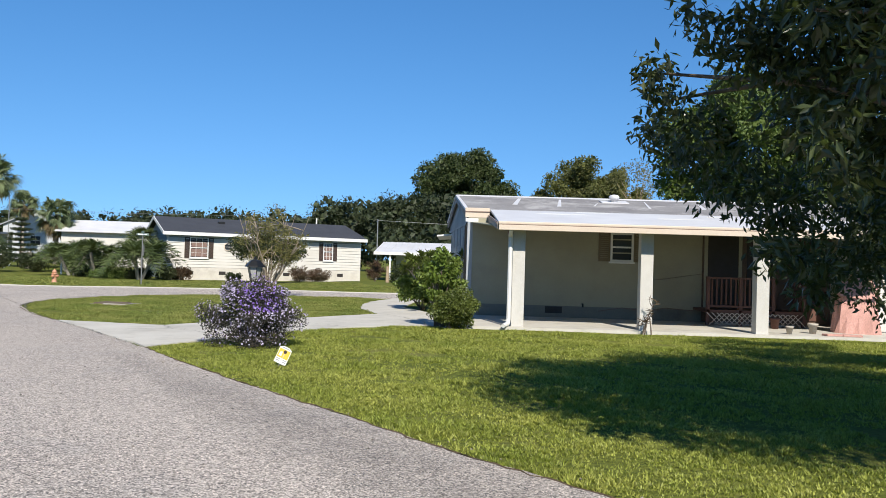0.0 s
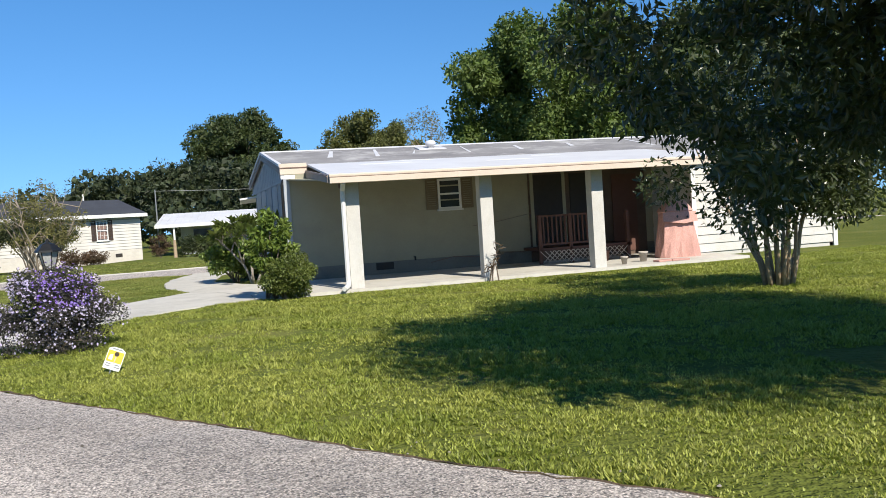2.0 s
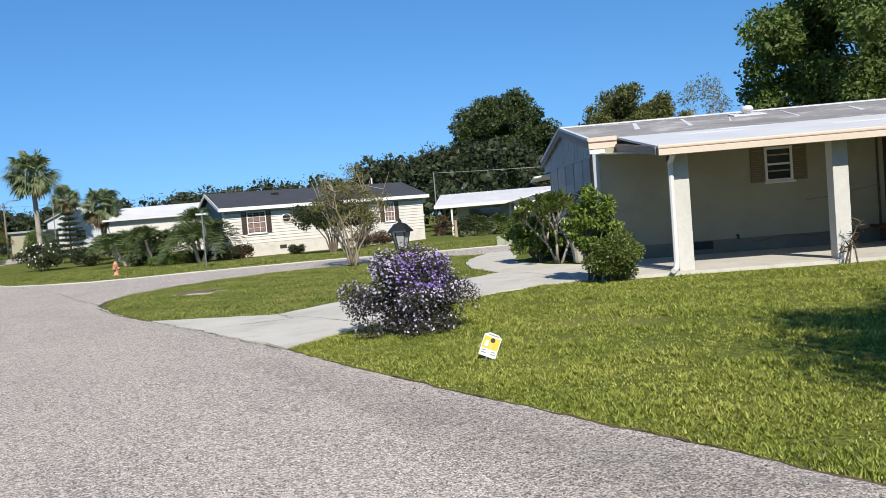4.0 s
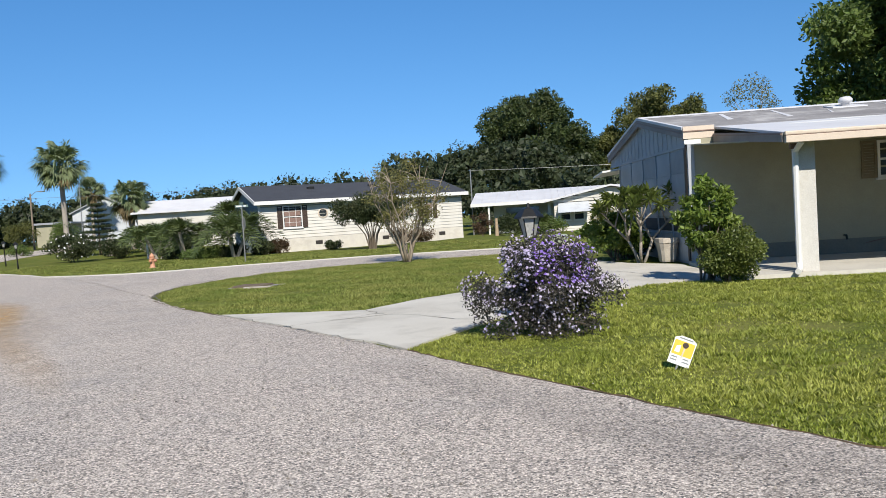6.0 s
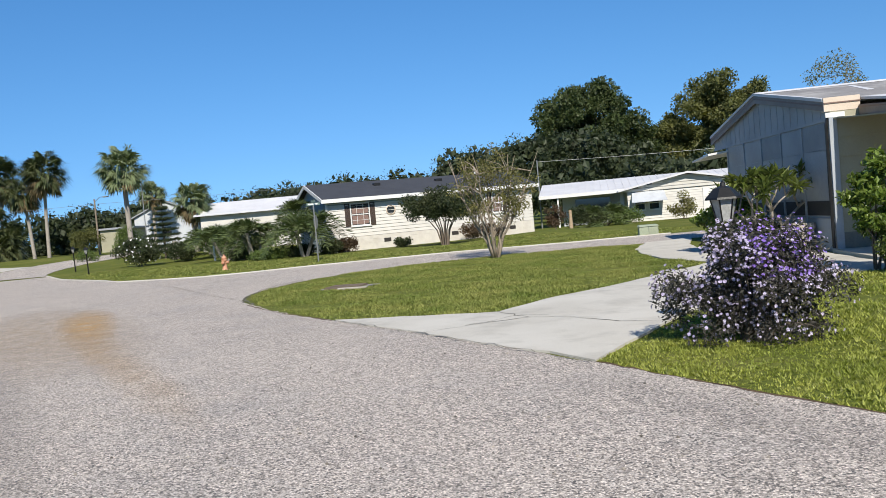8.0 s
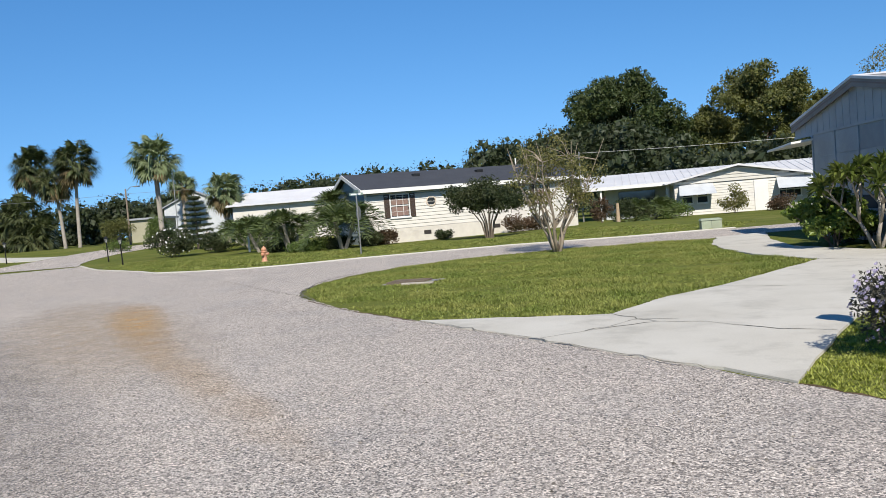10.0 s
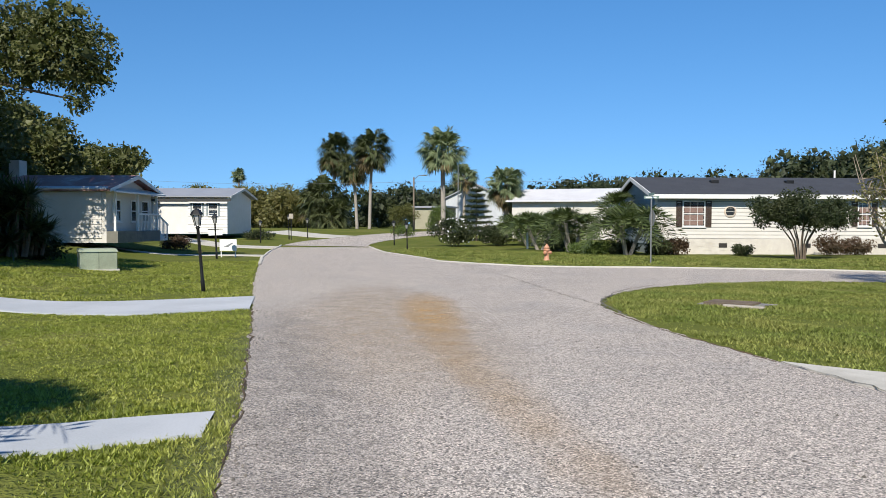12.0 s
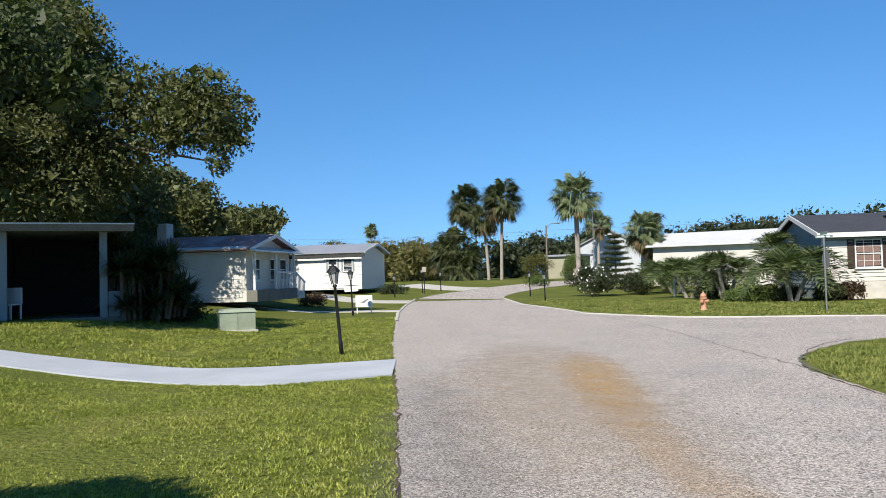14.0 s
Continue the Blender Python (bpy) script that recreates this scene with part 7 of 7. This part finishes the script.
def plate_post(loc, h, w, m, label, yaw=40):
    t = thing("post_sign", loc, label, "sign", rz=yaw)
    part("post", boxes((-0.03, -0.03, -0.1, 0.03, 0.03, h)), M["black"], t)
    part("plate", boxes((-w / 2, -0.05, h - w * 1.2, w / 2, -0.03, h), bevel=0.005), m, t)


plate_post(place(-41.2, 48.2), 1.95, 0.3, M["pot"], "small pale plate on a black post by the street")


def ornament(loc, h, label, m):
    t = thing("garden_ornament", loc, label, "ornament")
    part("body", lathe(bmesh.new(), [(0.22 * h, -0.05), (0.22 * h, 0.06), (0.12 * h, 0.1 * h), (0.1 * h, 0.5 * h), (0.16 * h, 0.6 * h), (0.2 * h, 0.8 * h), (0.14 * h, 0.95 * h), (0.02, h)], 14), m, t, smooth=True)


ornament(place(-28.0, 54.0), 1.3, "pale stone garden ornament among the shrubs", M["pot"])


def slab_clutter():
    for x, y, h, m, lab in ((13.6, 14.9, 0.2, "pot", "small pale clay pot on the slab"), (14.35, 15.3, 0.26, "pot", "small pale clay pot on the slab"), (13.9, 16.6, 0.3, "redwood", "small dark red pot on the slab")):
        t = thing("flower_pot", (x, y, 0.076), lab, "pot", "pots under the carport")
        part("pot", lathe(bmesh.new(), [(h * 0.3, 0), (h * 0.42, h * 0.8), (h * 0.5, h * 0.82), (h * 0.5, h), (h * 0.4, h), (h * 0.36, h * 0.7)], 12), M[m], t, smooth=True)
    for i, (x, y, a) in enumerate(((14.6, 14.75, 10), (15.05, 14.7, -14))):
        t = thing("stepping_stone", (x, y, 0.076), "flat reddish paving piece lying on the slab", "paver", "loose pavers", rz=a)
        part("stone", boxes((-0.22, -0.12, 0, 0.22, 0.12, 0.05), bevel=0.012), M["pink"], t)


slab_clutter()


def pole(loc, h, label, arm=True, m="wood_pole", r=0.1):
    t = thing("utility_pole", loc, label, "utility pole", "poles")
    part("pole", tube(bmesh.new(), [(0, 0, -0.2), (0, 0, h)], [r, r * 0.7], 9), M[m], t)
    if arm:
        part("arm", tube(bmesh.new(), [(0, 0, h - 0.3), (0.8, -0.4, h + 0.1), (1.5, -0.7, h + 0.1)], 0.03, 6), M["galv"], t)
        part("lamp_head", boxes((1.4, -0.85, h + 0.02, 1.9, -0.6, h + 0.14), bevel=0.03), M["galv"], t)


pole(place(-43.8, 69.5), 5.3, "wooden street light pole at the bend")
pole(place(-36.9, 66), 6.4, "slim grey pole beside the palm", False, "galv", 0.05)
pole(place(-66, 83), 8.5, "slim grey pole behind the palms", False, "galv", 0.06)
pole((-1.6, 56.5, 0), 4.8, "grey service pole behind the white house", False, "galv", 0.06)
pole(place(-21.6, 46.6), 1.0, "short white post by the palm bed", False, "trim", 0.07)
pole(place(0.3, 46.4), 1.1, "short pale wooden post by the lawn", False, "palebark", 0.12)


def wire(a, b, sag, label):
    c = bpy.data.curves.new("wire", "CURVE")
    c.dimensions, c.bevel_depth = "3D", 0.012
    s = c.splines.new("POLY")
    s.points.add(15)
    for i in range(16):
        k = i / 15
        p = Vector(a).lerp(Vector(b), k)
        s.points[i].co = (p.x, p.y, p.z - sag * 4 * k * (1 - k), 1)
    c.materials.append(M["galv"])
    tagged(new("wire", c), label, "wire", "wires")


wire((-1.6, 56.5, 4.7), (40, 56, 5.2), 0.5, "thin grey overhead wire behind the roofs")
wire((-43.8, 69.5, 5.6), (-95, 72, 7.5), 0.5, "thin overhead wire at the bend")
wire((-43.8, 69.5, 5.6), (-10, 110, 8), 0.4, "thin overhead wire at the bend")


# ---- grass blades, near lawns ----
def inside(px, py, poly):
    c = np.zeros(len(px), dtype=bool)
    n = len(poly)
    for i in range(n):
        x0, y0 = poly[i]
        x1, y1 = poly[(i + 1) % n]
        m = ((y0 > py) != (y1 > py))
        with np.errstate(divide="ignore", invalid="ignore"):
            c ^= m & (px < (x1 - x0) * (py - y0) / (y1 - y0) + x0)
    return c


def blades(name, poly, n, h, w, seed, label, holes=(), m="blade", bare=0.15):
    """Mown turf: blades gathered in tufts that spread outwards, thinner and lower in uneven patches."""
    r = rng(seed)
    P = np.array(poly)
    c = n // 10
    tx = r.uniform(P[:, 0].min(), P[:, 0].max(), c)
    ty = r.uniform(P[:, 1].min(), P[:, 1].max(), c)
    lump = np.zeros(c)
    for k in range(7):
        a, s = r.uniform(0, math.tau), r.uniform(0.9, 6.5)
        lump += np.sin((tx * math.cos(a) + ty * math.sin(a)) * s + r.uniform(0, math.tau)) / 7
    th = np.clip(1 + 0.9 * lump, 0.45, 1.6) * r.uniform(0.65, 1.3, c)
    i = np.repeat(np.arange(c), 10)
    i = i[r.uniform(size=len(i)) > np.clip(bare - 1.1 * lump[i], 0.0, 0.9)]
    n = len(i)
    la, rad = r.uniform(0, math.tau, n), w * 1.9 * np.sqrt(r.uniform(0, 1, n))
    x, y = tx[i] + np.cos(la) * rad, ty[i] + np.sin(la) * rad
    k = inside(x, y, poly)
    for q in holes:
        k &= ~inside(x, y, q)
    x, y, la, rad, i = x[k], y[k], la[k], rad[k], i[k]
    n = len(x)
    z = np.array([H(a, b) for a, b in zip(x, y)])
    a = la + math.pi / 2 + r.normal(0, 0.5, n)
    la = la + r.normal(0, 0.7, n)
    lean = r.uniform(0.2, 0.8, n) + 0.5 * rad / (w * 1.9)
    hh = h * th[i] * r.uniform(0.6, 1.15, n)
    dx, dy = np.cos(a) * w * 0.5, np.sin(a) * w * 0.5
    v = np.empty((n, 3, 3))
    v[:, 0] = np.stack([x - dx, y - dy, z - 0.005], 1)
    v[:, 1] = np.stack([x + dx, y + dy, z - 0.005], 1)
    v[:, 2] = np.stack([x + np.cos(la) * lean * hh, y + np.sin(la) * lean * hh, z + hh], 1)
    return tagged(raw(name, v.reshape(-1, 3), np.arange(n * 3).reshape(n, 3), M[m]), label, "grass", "", "stuff")


EDGE_R = [(6.5, 0.75), (5.4, 1.85), (4.3, 3.2), (2.5, 5.25), (1.0, 7.1), (0.0, 8.4)]
blades("grass", EDGE_R + [(0.38, 9.2), (1.0, 10.5), (2.3, 8.2), (4.0, 6.2), (6.5, 4.6), (9.5, 3.6), (10.2, -3.6)], 540000, 0.03, 0.019, 201, "thick green lawn grass along the street")
blades("grass", [(1.0, 10.5), (2.1, 12.7), (3.0, 13.7), (4.2, 14.4), (6.0, 14.15), (12, 14.15), (17, 14.1), (21, 15), (24, 10), (18, 2), (9.5, 3.6), (6.5, 4.6), (4.0, 6.2), (2.3, 8.2)], 530000, 0.04, 0.023, 202, "thick green lawn grass before the house")
blades("grass", [(-3.9, 12.95), (-1.2, 12.5), (-0.4, 14.0), (0.5, 14.95), (1.8, 16.8), (2.85, 18.3), (2.1, 20.4), (1.85, 22.5), (1.9, 24.8), (2.4, 27.5), (0.1, 27.4), (-2.8, 27.1), (-5.6, 25.8), (-7.0, 24.0), (-7.9, 20.5), (-7.8, 18.8), (-6.8, 16.7), (-5.4, 14.75)], 330000, 0.042, 0.023, 203, "short green grass on the island", (), "dryblade", 0.3)
L1 = [(-4.4, 4.9), (-5.9, 6.5), (-7.6, 8.5), (-10.9, 12.1), (-12.6, 13.8), (-13.6, 12.0), (-16, 11), (-18.4, 9.6), (-16, 6), (-10, 0)]
PATHH = [(-14, 3.2), (-11.5, 4.9), (-9.4, 6.3), (-8.4, 7.05), (-7.9, 7.65), (-7.5, 8.1), (-7.1, 7.6), (-7.5, 7.0), (-7.9, 6.5), (-8.7, 5.7), (-10.6, 4.0), (-13.2, 2.2)]
blades("grass", L1, 540000, 0.029, 0.018, 204, "thick green lawn grass beside the street", [PATHH])
blades("grass", [(-14.2, 15.5), (-17.8, 19.4), (-24, 26.3), (-30, 22), (-25, 13), (-19.6, 10.7), (-17.7, 12.1), (-15.6, 13.4)], 160000, 0.05, 0.028, 205, "yellow-green lawn grass around the utility box")
blades("grass", [(-13.9, 29.0), (-10, 30.7), (-4.6, 32.3), (0.2, 32.3), (4, 33.2), (6, 38), (-2, 41), (-12, 41), (-20, 42), (-28, 44), (-25.6, 37.3), (-20.3, 32.6), (-18.3, 30.5), (-16.2, 29.6)], 170000, 0.055, 0.046, 206, "green lawn grass on the corner lot", (), "dryblade", 0.25)
